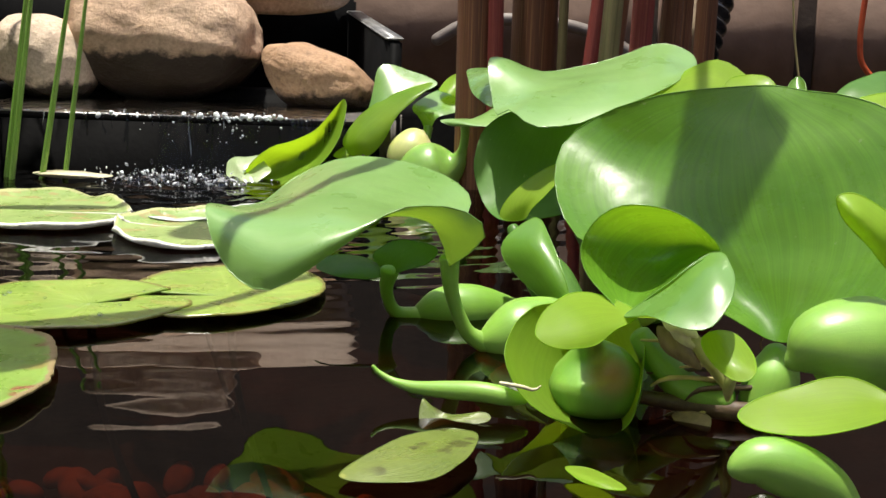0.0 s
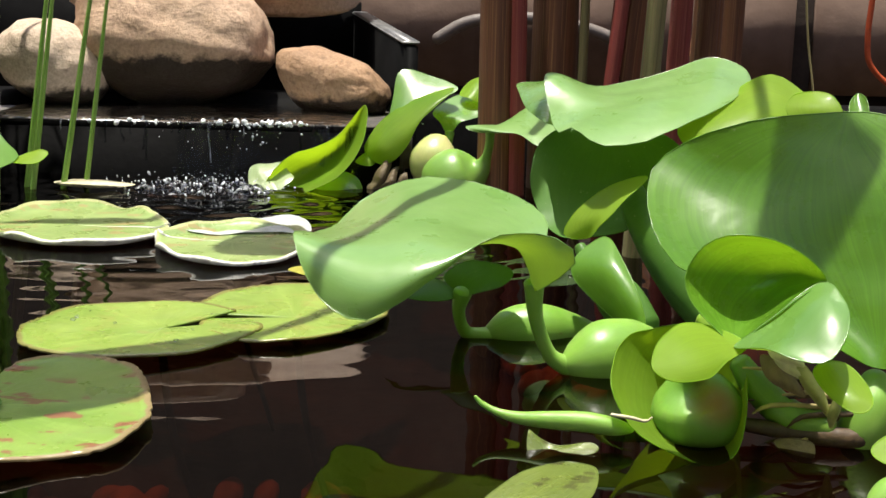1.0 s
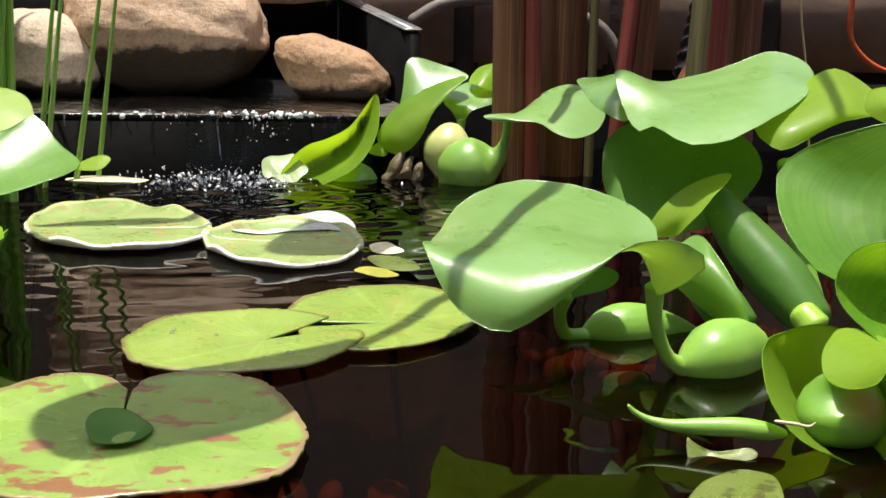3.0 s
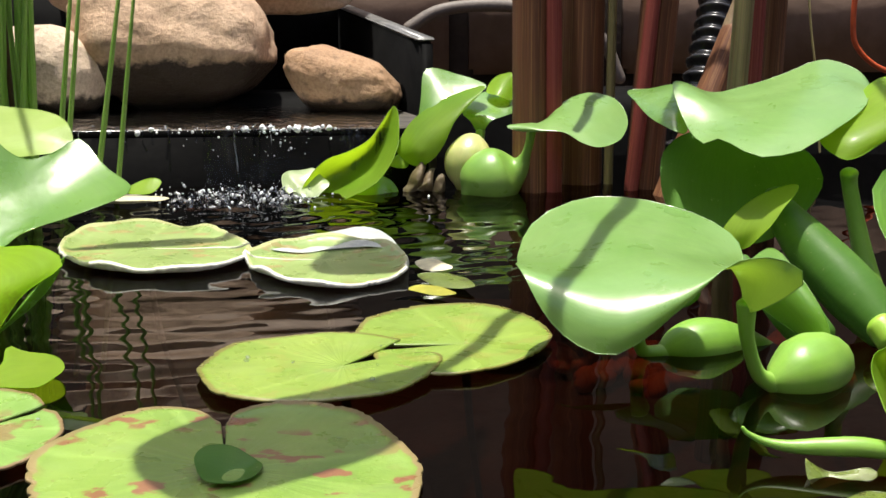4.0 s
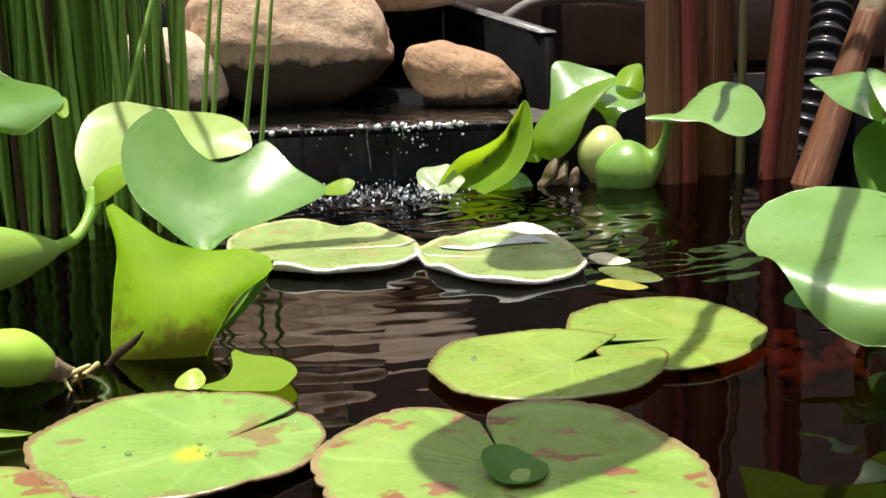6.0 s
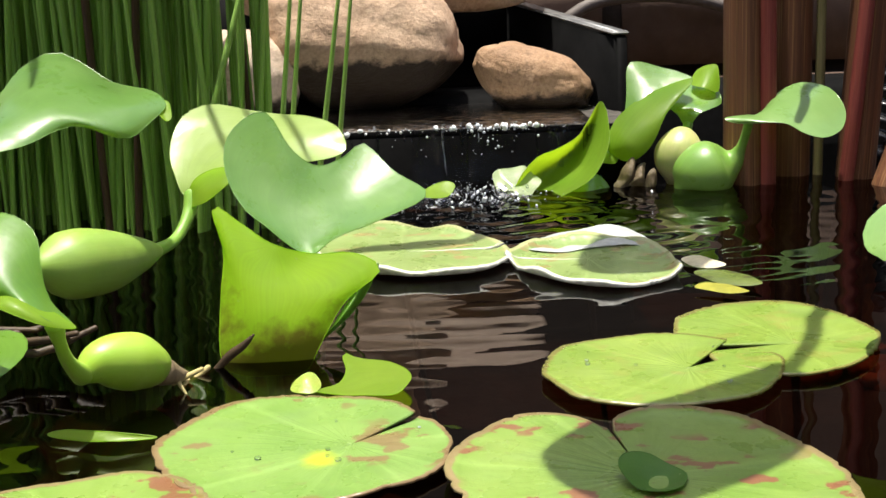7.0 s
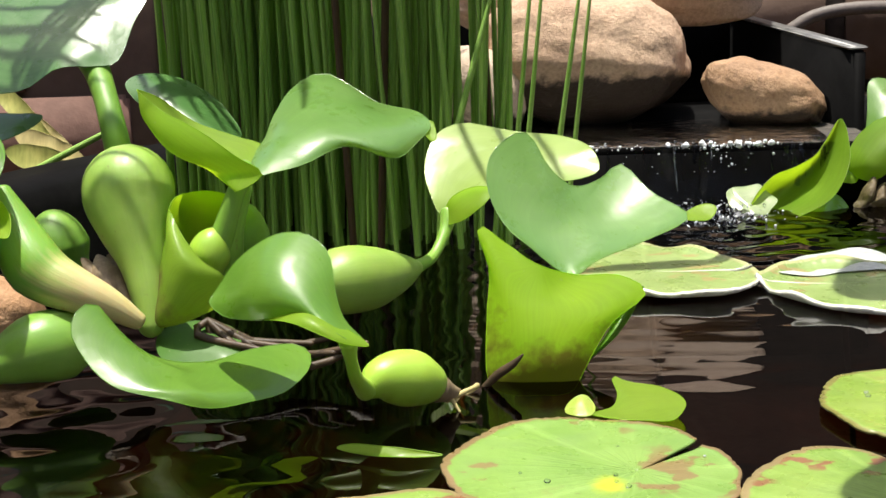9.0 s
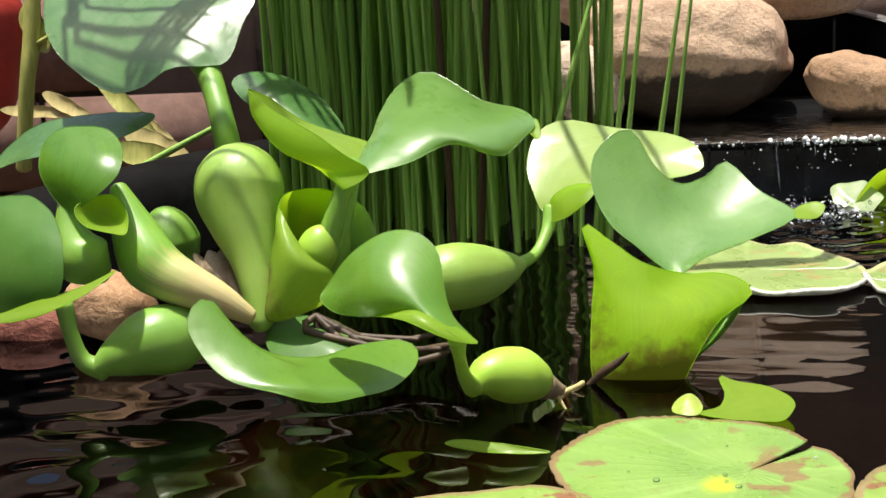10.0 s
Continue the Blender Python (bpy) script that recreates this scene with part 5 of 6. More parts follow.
blade(p, (0.1273, 0.4300, 0.0730), (0.1292, 0.4400, 0.0850), [(0.1179, 0.4300, 0.0768), (0.1197, 0.4350, 0.0832)], [(0.1273, 0.4320, 0.0800)], [(0.1371, 0.4300, 0.0773), (0.1350, 0.4350, 0.0836)], LEAF_YOUNG_BACKLIT)
blade(p, (0.1436, 0.4300, 0.0734), (0.1453, 0.4400, 0.0845), [(0.1400, 0.4300, 0.0774), (0.1413, 0.4350, 0.0821)], [(0.1443, 0.4340, 0.0792)], [(0.1464, 0.4300, 0.0776), (0.1467, 0.4350, 0.0833)], LEAF)
blade(p, (0.1795, 0.4000, 0.0729), (0.1487, 0.4000, 0.0800), [(0.1732, 0.4200, 0.0874), (0.1589, 0.4100, 0.0858)], [(0.1677, 0.4000, 0.0800), (0.1564, 0.4000, 0.0816)], [(0.1689, 0.3900, 0.0721), (0.1555, 0.3950, 0.0753)], LEAF_SHADE_DARK)
blade(p, (0.1745, 0.3850, 0.0721), (0.1510, 0.3900, 0.0789), [(0.1675, 0.4000, 0.0814)], [(0.1624, 0.3880, 0.0775)], [(0.1655, 0.3800, 0.0741), (0.1557, 0.3830, 0.0753)], LEAF_YOUNG_BACKLIT)
tube(p, [((0.0943, 0.4450, 0.0555), 0.0035), ((0.0957, 0.4460, 0.0484), 0.0030), ((0.1002, 0.4400, 0.0232), 0.0040), ((0.1044, 0.4300, -0.0020), 0.006)], BULB, "petiole")

# The small plant under the waterfall.
p = plant("small water hyacinth between the waterfall and the canna")
blade(p, (-0.1199, 0.7350, -0.0070), (-0.0584, 0.7720, 0.0496),
      [(-0.1127, 0.7400, 0.0098), (-0.1010, 0.7480, 0.0203), (-0.0888, 0.7520, 0.0240), (-0.0745, 0.7580, 0.0312)],
      [(-0.1086, 0.7480, -0.0013), (-0.0904, 0.7600, 0.0068), (-0.0719, 0.7700, 0.0212)],
      [(-0.1107, 0.7260, -0.0043), (-0.0942, 0.7220, -0.0010), (-0.0755, 0.7260, 0.0070), (-0.0634, 0.7360, 0.0178), (-0.0566, 0.7520, 0.0337)], LEAF_LIME, label="folded upright green leaf standing in the water")
blade(p, (-0.0424, 0.7700, 0.0404), (0.0004, 0.7780, 0.0614),
      [(-0.0405, 0.7800, 0.0556), (-0.0367, 0.7900, 0.0717), (-0.0176, 0.7900, 0.0682)],
      [(-0.0326, 0.7720, 0.0519), (-0.0179, 0.7750, 0.0574)],
      [(-0.0336, 0.7640, 0.0447), (-0.0172, 0.7680, 0.0528)], LEAF_WAX, label="glossy green leaf catching the sun")
blade(p, (-0.0523, 0.7550, 0.0172), (-0.0020, 0.7680, 0.0619),
      [(-0.0575, 0.7620, 0.0255), (-0.0470, 0.7700, 0.0408), (-0.0273, 0.7720, 0.0540)],
      [(-0.0458, 0.7500, 0.0275), (-0.0313, 0.7550, 0.0421), (-0.0166, 0.7600, 0.0535)],
      [(-0.0424, 0.7500, 0.0156), (-0.0322, 0.7480, 0.0247), (-0.0212, 0.7520, 0.0440)], LEAF_LIME, label="folded olive green leaf")
blade(p, (-0.0626, 0.7570, 0.0154), (-0.0488, 0.7650, 0.0214),
      [(-0.0565, 0.7650, 0.0205)],
      [(-0.0556, 0.7570, 0.0180)],
      [(-0.0523, 0.7550, 0.0137)], LEAF_YOUNG_BACKLIT)
blade(p, (-0.0043, 0.7700, 0.0319), (0.0173, 0.7850, 0.0542),
      [(-0.0101, 0.7720, 0.0399), (-0.0150, 0.7780, 0.0461), (-0.0049, 0.7900, 0.0541), (0.0069, 0.7950, 0.0571)],
      [(-0.0029, 0.7680, 0.0420), (0.0074, 0.7760, 0.0481)],
      [(0.0009, 0.7650, 0.0405), (0.0096, 0.7680, 0.0435), (0.0180, 0.7750, 0.0462)], LEAF_WAX, label="spoon-shaped sunlit leaf")
blade(p, (0.0016, 0.7850, 0.0573), (0.0195, 0.7900, 0.0674),
      [(0.0069, 0.7950, 0.0643), (0.0142, 0.7950, 0.0678)],
      [(0.0101, 0.7820, 0.0617)],
      [(0.0073, 0.7760, 0.0559), (0.0167, 0.7780, 0.0530)], LEAF_YOUNG_BACKLIT, label="curled lime tip of a leaf")
tube(p, [((-0.0043, 0.7700, 0.0340), 0.0032), ((-0.0047, 0.7680, 0.0293), 0.0026), ((-0.0074, 0.7660, 0.0228), 0.004)], BULB, "petiole", "")
tube(p, [((-0.0166, 0.7520, 0.0014), 0.006), ((-0.0152, 0.7520, 0.0084), 0.013), ((-0.0130, 0.7530, 0.0187), 0.0155), ((-0.0105, 0.7560, 0.0267), 0.011), ((-0.0077, 0.7600, 0.0310), 0.003)], BULB_BLUSH, "float", "cream and pale green float streaked with brown", 26, 24)
tube(p, [((-0.0139, 0.7380, -0.0020), 0.008), ((-0.0083, 0.7380, 0.0041), 0.0165), ((0.0003, 0.7380, 0.0095), 0.0185), ((0.0090, 0.7380, 0.0127), 0.0145), ((0.0151, 0.7360, 0.0163), 0.007), ((0.0183, 0.7330, 0.0229), 0.0032), ((0.0199, 0.7280, 0.0323), 0.0026), ((0.0199, 0.7220, 0.0411), 0.003)], BULB_FOOT, "float", "round green float with a brown base", 34, 24)
blade(p, (0.0057, 0.7220, 0.0424), (0.0719, 0.7120, 0.0360),
      [(0.0194, 0.7280, 0.0435), (0.0295, 0.7320, 0.0435), (0.0408, 0.7400, 0.0537), (0.0583, 0.7480, 0.0592), (0.0752, 0.7450, 0.0558), (0.0795, 0.7300, 0.0445)],
      [(0.0220, 0.7160, 0.0434), (0.0388, 0.7160, 0.0451), (0.0553, 0.7140, 0.0427)],
      [(0.0107, 0.7180, 0.0398), (0.0212, 0.7120, 0.0403), (0.0349, 0.7060, 0.0407), (0.0453, 0.7000, 0.0353), (0.0565, 0.6980, 0.0324)], LEAF_BRIGHT, label="spoon-shaped glossy leaf with a shadow line across it")
blade(p, (-0.0916, 0.7420, -0.0048), (-0.0573, 0.7420, -0.0040),
      [(-0.0872, 0.7550, 0.0051), (-0.0746, 0.7600, 0.0093), (-0.0611, 0.7550, 0.0055)],
      [(-0.0795, 0.7420, 0.0018), (-0.0675, 0.7420, 0.0008)],
      [(-0.0836, 0.7320, -0.0040), (-0.0667, 0.7320, -0.0051)], LEAF, label="low domed leaf at the waterline")
blade(p, (-0.1239, 0.7350, -0.0028), (-0.1062, 0.7520, 0.0112),
      [(-0.1287, 0.7420, 0.0030), (-0.1260, 0.7500, 0.0102), (-0.1170, 0.7550, 0.0131)],
      [(-0.1203, 0.7380, 0.0034), (-0.1133, 0.7450, 0.0083)],
      [(-0.1156, 0.7300, -0.0028), (-0.1063, 0.7350, 0.0002), (-0.1014, 0.7450, 0.0070)], LEAF_SPLASH, label="pale leaf crumpled and wetted by the splash", wave=0.004)
for a, b, w in (((-0.0500, 0.7480, -0.0030), (-0.0400, 0.7540, 0.0230), 0.0060), ((-0.0420, 0.7460, -0.0030), (-0.0350, 0.7500, 0.0150), 0.0050), ((-0.0340, 0.7450, -0.0030), (-0.0290, 0.7480, 0.0110), 0.0040)):
    a, b = Vector(a), Vector(b)
    o = Vector((w, 0, 0))
    blade(p, a, b, [a.lerp(b, 0.15) - o, a.lerp(b, 0.6) - o * 0.7], [a.lerp(b, 0.5) - Vector((0, 0.005, 0))], [a.lerp(b, 0.15) + o, a.lerp(b, 0.6) + o * 0.7], SHEATH, "dead_sheath", "torn grey-brown sheath", 0.0006, 0.004)

# Left group: heart-shaped leaf, translucent leaf, long-necked float.
p = plant("water hyacinth with a heart-shaped glossy leaf and a translucent upright leaf")
blade(p, (-0.2242, 0.4560, 0.0306), (-0.2230, 0.4960, 0.0579),
      [(-0.2377, 0.4580, 0.0395), (-0.2506, 0.4680, 0.0507), (-0.2560, 0.4810, 0.0651), (-0.2513, 0.4910, 0.0752), (-0.2404, 0.4970, 0.0795), (-0.2324, 0.4940, 0.0671)],
      [(-0.2241, 0.4660, 0.0364), (-0.2235, 0.4790, 0.0437), (-0.2229, 0.4890, 0.0518)],
      [(-0.2148, 0.4560, 0.0358), (-0.1985, 0.4660, 0.0401), (-0.1787, 0.4800, 0.0470), (-0.1918, 0.5000, 0.0541), (-0.2026, 0.5100, 0.0636), (-0.2119, 0.5020, 0.0589)], LEAF_WAX, label="glossy green heart-shaped leaf")
blade(p, (-0.1814, 0.4820, 0.0465), (-0.1675, 0.4850, 0.0493), [(-0.1759, 0.4870, 0.0496), (-0.1708, 0.4870, 0.0508)], [(-0.1749, 0.4830, 0.0477)], [(-0.1769, 0.4780, 0.0456), (-0.1709, 0.4800, 0.0459)], LEAF_YOUNG_BACKLIT)
tube(p, [((-0.2242, 0.4580, 0.0308), 0.0022), ((-0.2252, 0.4580, 0.0252), 0.0022), ((-0.2268, 0.4600, 0.0050), 0.0028), ((-0.2294, 0.4650, -0.0168), 0.003)], BULB, "petiole")
blade(p, (-0.2372, 0.4240, -0.0052), (-0.2355, 0.4460, 0.0367),
      [(-0.2502, 0.4240, -0.0040), (-0.2547, 0.4270, 0.0024), (-0.2547, 0.4380, 0.0202), (-0.2539, 0.4480, 0.0346), (-0.2585, 0.4580, 0.0498), (-0.2478, 0.4540, 0.0437)],
      [(-0.2369, 0.4220, 0.0079), (-0.2363, 0.4310, 0.0217), (-0.2356, 0.4410, 0.0306)],
      [(-0.2253, 0.4240, -0.0043), (-0.2201, 0.4250, 0.0036), (-0.2109, 0.4320, 0.0179), (-0.1979, 0.4400, 0.0272), (-0.2071, 0.4460, 0.0326), (-0.2202, 0.4480, 0.0322)], LEAF_STAINED, label="upright translucent yellow-green leaf with a brown foot")
blade(p, (-0.2208, 0.4300, 0.0037), (-0.1984, 0.4460, 0.0282),
      [(-0.2133, 0.4340, 0.0124), (-0.2069, 0.4400, 0.0197)],
      [(-0.2122, 0.4290, 0.0130), (-0.2050, 0.4360, 0.0212)],
      [(-0.2143, 0.4320, 0.0089), (-0.2076, 0.4370, 0.0135), (-0.2020, 0.4430, 0.0200)], LEAF_HALF_SHADE, label="dark green outer side of the rolled margin")
blade(p, (-0.2759, 0.5250, 0.0408), (-0.2138, 0.5450, 0.0662),
      [(-0.2832, 0.5350, 0.0491), (-0.2867, 0.5500, 0.0611), (-0.2818, 0.5650, 0.0723), (-0.2693, 0.5720, 0.0755), (-0.2449, 0.5700, 0.0711), (-0.2271, 0.5620, 0.0699)],
      [(-0.2735, 0.5300, 0.0484), (-0.2592, 0.5400, 0.0588), (-0.2347, 0.5450, 0.0623)],
      [(-0.2615, 0.5120, 0.0507), (-0.2487, 0.5180, 0.0546), (-0.2276, 0.5280, 0.0543), (-0.2112, 0.5350, 0.0570)], LEAF_SUNLIT, label="leaf with sunlight put into its pale colour, crossed by stem shadows")
blade(p, (-0.2767, 0.5200, 0.0393), (-0.2550, 0.5120, 0.0545), [(-0.2739, 0.5200, 0.0489), (-0.2641, 0.5180, 0.0543)], [(-0.2698, 0.5120, 0.0461), (-0.2613, 0.5100, 0.0515)], [(-0.2685, 0.5080, 0.0421), (-0.2589, 0.5060, 0.0486)], LEAF_YOUNG_BACKLIT)
tube(p, [((-0.2743, 0.5220, 0.0437), 0.0038), ((-0.2762, 0.5150, 0.0354), 0.0026), ((-0.2805, 0.5050, 0.0280), 0.0023), ((-0.2872, 0.4900, 0.0263), 0.0030)], BULB, "petiole", "slender curved neck")
tube(p, [((-0.2856, 0.4920, 0.0265), 0.0028), ((-0.2910, 0.4750, 0.0287), 0.0075), ((-0.2991, 0.4550, 0.0313), 0.0118), ((-0.3082, 0.4400, 0.0339), 0.0122), ((-0.3139, 0.4320, 0.0353), 0.006)], BULB_PALE, "float", "long pear-shaped green float")
tube(p, [((-0.2415, 0.4150, 0.0125), 0.0004), ((-0.2450, 0.4160, 0.0088), 0.0013), ((-0.2506, 0.4180, 0.0044), 0.0016), ((-0.2568, 0.4200, -0.0016), 0.0010), ((-0.2670, 0.4200, -0.0066), 0.0006)], ROOT, "dead_stalk", "dark pointed withered stalk", 14, 10)
tube(p, [((-0.2573, 0.4140, 0.0021), 0.0010), ((-0.2631, 0.4100, -0.0018), 0.0009), ((-0.2659, 0.4080, -0.0039), 0.0005)], STRAW, "root", "amber root tip", 8, 8)
tube(p, [((-0.2649, 0.4100, 0.0019), 0.0010), ((-0.2614, 0.4050, -0.0035), 0.0006)], STRAW, "root", count=6, segs=8)

# Left group: wing-shaped leaf, curled leaf, boat-shaped leaf.
p = plant("water hyacinth with wing-shaped and curled leaves and a big float")
blade(p, (-0.3407, 0.4400, 0.0712), (-0.2775, 0.4900, 0.0845),
      [(-0.3400, 0.4560, 0.0789), (-0.3390, 0.4700, 0.0835), (-0.3374, 0.5020, 0.0957), (-0.3247, 0.5200, 0.1042), (-0.3013, 0.5100, 0.0923), (-0.2853, 0.5000, 0.0890)],
      [(-0.3376, 0.4440, 0.0751), (-0.3290, 0.4560, 0.0818), (-0.3160, 0.4700, 0.0882), (-0.2971, 0.4750, 0.0860)],
      [(-0.3336, 0.4400, 0.0735), (-0.3214, 0.4480, 0.0751), (-0.3064, 0.4620, 0.0801), (-0.2890, 0.4670, 0.0744), (-0.2805, 0.4820, 0.0802)], LEAF_WAX, label="wing-shaped wavy green leaf")
blade(p, (-0.3436, 0.4370, 0.0684), (-0.3847, 0.4620, 0.1038),
      [(-0.3327, 0.4360, 0.0747), (-0.3442, 0.4380, 0.0819), (-0.3579, 0.4440, 0.0903), (-0.3727, 0.4520, 0.0962)],
      [(-0.3563, 0.4460, 0.0753), (-0.3716, 0.4520, 0.0821), (-0.3819, 0.4580, 0.0933)],
      [(-0.3393, 0.4680, 0.0794), (-0.3527, 0.4740, 0.0844), (-0.3669, 0.4770, 0.0891), (-0.3795, 0.4720, 0.0996)], LEAF_YOUNG_BACKLIT, label="upturned lobe of the wing leaf, light shining through put into its lime")
blade(p, (-0.2824, 0.4920, 0.0846), (-0.2748, 0.4850, 0.0801), [(-0.2768, 0.4920, 0.0851)], [(-0.2783, 0.4880, 0.0821)], [(-0.2796, 0.4850, 0.0816), (-0.2767, 0.4830, 0.0786)], LEAF_YOUNG_BACKLIT)
tube(p, [((-0.3426, 0.4460, 0.0703), 0.0036), ((-0.3439, 0.4440, 0.0638), 0.0038), ((-0.3476, 0.4440, 0.0533), 0.0046), ((-0.3511, 0.4460, 0.0421), 0.0060), ((-0.3577, 0.4500, 0.0258), 0.004)], BULB, "petiole", "stout lime stalk")
blade(p, (-0.2850, 0.3520, 0.0350), (-0.3358, 0.3780, 0.0467),
      [(-0.2923, 0.3560, 0.0420), (-0.2954, 0.3620, 0.0510), (-0.2988, 0.3700, 0.0607), (-0.3090, 0.3740, 0.0651), (-0.3238, 0.3780, 0.0600)],
      [(-0.2916, 0.3510, 0.0407), (-0.3033, 0.3530, 0.0512), (-0.3184, 0.3600, 0.0544)],
      [(-0.2908, 0.3450, 0.0395), (-0.3023, 0.3500, 0.0451), (-0.3168, 0.3570, 0.0419), (-0.3296, 0.3660, 0.0403), (-0.3370, 0.3730, 0.0429)], LEAF, label="curled green leaf with a bright highlight")
blade(p, (-0.2842, 0.3500, 0.0355), (-0.3170, 0.3580, 0.0420), [(-0.2918, 0.3520, 0.0405), (-0.3026, 0.3520, 0.0458)], [(-0.2909, 0.3460, 0.0399), (-0.3017, 0.3470, 0.0452)], [(-0.2922, 0.3430, 0.0387), (-0.3042, 0.3460, 0.0434)], LEAF_YOUNG_BACKLIT)
tube(p, [((-0.2905, 0.3520, 0.0362), 0.0030), ((-0.2907, 0.3560, 0.0298), 0.0020), ((-0.2908, 0.3640, 0.0212), 0.0022), ((-0.2896, 0.3740, 0.0137), 0.0034)], BULB_LIME, "petiole")
tube(p, [((-0.2903, 0.3740, 0.0133), 0.0026), ((-0.2853, 0.3800, 0.0155), 0.0072), ((-0.2779, 0.3870, 0.0136), 0.0094), ((-0.2716, 0.3910, 0.0102), 0.0072), ((-0.2676, 0.3940, 0.0066), 0.0030)], BULB_LIME, "float", "egg-shaped lime green float")
tube(p, [((-0.2692, 0.3920, 0.0085), 0.0050), ((-0.2664, 0.3960, 0.0060), 0.0036), ((-0.2626, 0.4000, 0.0042), 0.0014)], PAPER, "root", "orange-brown root end of the float", 8, 12)
tube(p, [((-0.2666, 0.3960, 0.0025), 0.0007), ((-0.2625, 0.3980, 0.0041), 0.0010), ((-0.2576, 0.4020, 0.0053), 0.0008)], STRAW, "root", "", 8, 8)
tube(p, [((-0.2652, 0.3960, 0.0040), 0.0009), ((-0.2633, 0.3940, 0.0017), 0.0006), ((-0.2607, 0.3920, -0.0021), 0.0003)], STRAW, "root", "", 8, 8)
blade(p, (-0.3415, 0.3779, 0.0225), (-0.3445, 0.3433, 0.0219),
      [(-0.3532, 0.3671, 0.0277), (-0.3630, 0.3649, 0.0357), (-0.3705, 0.3649, 0.0452), (-0.3744, 0.3584, 0.0449), (-0.3732, 0.3509, 0.0380), (-0.3611, 0.3433, 0.0272)],
      [(-0.3409, 0.3617, 0.0236), (-0.3414, 0.3476, 0.0236)],
      [(-0.3293, 0.3908, 0.0232), (-0.3166, 0.3995, 0.0218), (-0.3100, 0.3908, 0.0189), (-0.3137, 0.3725, 0.0151), (-0.3257, 0.3563, 0.0157), (-0.3357, 0.3476, 0.0179)], LEAF, label="boat-shaped leaf lying on the water")
blade(p, (-0.3557, 0.4122, 0.0109), (-0.3598, 0.4348, 0.0214), [(-0.3690, 0.4156, 0.0130), (-0.3726, 0.4292, 0.0187)], [(-0.3563, 0.4202, 0.0169)], [(-0.3419, 0.4156, 0.0129), (-0.3447, 0.4292, 0.0186)], LEAF_SHADE_DARK)
tube(p, [((-0.3863, 0.4500, 0.0746), 0.0160), ((-0.3858, 0.4460, 0.0656), 0.0168), ((-0.3826, 0.4400, 0.0548), 0.0130), ((-0.3786, 0.4340, 0.0431), 0.0085), ((-0.3753, 0.4280, 0.0295), 0.0060), ((-0.3743, 0.4240, 0.0209), 0.0045)], BULB_PALE, "float", "big pear-shaped float with curved shadow bands", 30, 28, cap=0.62)
tube(p, [((-0.3975, 0.4750, 0.0712), 0.0056), ((-0.4001, 0.4760, 0.0881), 0.0050), ((-0.4051, 0.4840, 0.0999), 0.0048), ((-0.4118, 0.4960, 0.1088), 0.0054), ((-0.4167, 0.5040, 0.1130), 0.0060)], BULB_DEEP, "petiole", "stout dark green stalk")
blade(p, (-0.4095, 0.4900, 0.1114), (-0.4887, 0.5600, 0.1648),
      [(-0.4239, 0.4850, 0.1114), (-0.4355, 0.4820, 0.1046), (-0.4490, 0.4820, 0.1033), (-0.4698, 0.4900, 0.1145), (-0.4854, 0.5050, 0.1296), (-0.4948, 0.5350, 0.1511)],
      [(-0.4160, 0.4950, 0.1200), (-0.4398, 0.5050, 0.1299), (-0.4664, 0.5300, 0.1473)],
      [(-0.4021, 0.4950, 0.1137), (-0.3997, 0.5100, 0.1279), (-0.3971, 0.5250, 0.1415), (-0.4179, 0.5500, 0.1571), (-0.4600, 0.5650, 0.1684)], LEAF_BLUE, label="broad blue-green leaf banded with shadows")
blade(p, (-0.3634, 0.4400, 0.0390), (-0.3569, 0.4520, 0.0665),
      [(-0.3672, 0.4380, 0.0502), (-0.3672, 0.4340, 0.0616), (-0.3668, 0.4400, 0.0656), (-0.3634, 0.4480, 0.0667)],
      [(-0.3652, 0.4560, 0.0454), (-0.3628, 0.4600, 0.0556)],
      [(-0.3516, 0.4460, 0.0450), (-0.3457, 0.4480, 0.0530), (-0.3442, 0.4480, 0.0594), (-0.3490, 0.4500, 0.0645)], LEAF_YOUNG_BACKLIT, label="young leaf rolled into a cup")
blade(p, (-0.3761, 0.4250, 0.0219), (-0.3469, 0.4240, 0.0407),
      [(-0.3747, 0.4300, 0.0310), (-0.3716, 0.4330, 0.0439), (-0.3684, 0.4330, 0.0564), (-0.3670, 0.4330, 0.0630), (-0.3606, 0.4260, 0.0545), (-0.3532, 0.4220, 0.0464)],
      [(-0.3672, 0.4190, 0.0325), (-0.3606, 0.4170, 0.0432), (-0.3537, 0.4180, 0.0432)],
      [(-0.3679, 0.4220, 0.0226), (-0.3581, 0.4210, 0.0253), (-0.3492, 0.4240, 0.0293), (-0.3462, 0.4260, 0.0350)], LEAF_SHEATH, label="lime green sheath wrapped round a float, brown at its foot")
tube(p, [((-0.3576, 0.4400, 0.0357), 0.0050), ((-0.3557, 0.4400, 0.0442), 0.0078), ((-0.3540, 0.4400, 0.0495), 0.0068)], BULB_LIME, "float", "young round float")
tube(p, [((-0.3574, 0.4460, 0.0311), 0.0045), ((-0.3531, 0.4430, 0.0435), 0.0052), ((-0.3490, 0.4420, 0.0543), 0.0046), ((-0.3448, 0.4420, 0.0657), 0.0036), ((-0.3415, 0.4430, 0.0738), 0.0034), ((-0.3400, 0.4440, 0.0771), 0.0030)], BULB, "petiole", "green stalk rising out of the cupped sheath")
tube(p, [((-0.3489, 0.4700, 0.0333), 0.006), ((-0.3496, 0.4700, 0.0425), 0.0100), ((-0.3517, 0.4700, 0.0527), 0.0088)], BULB_DEEP, "float")
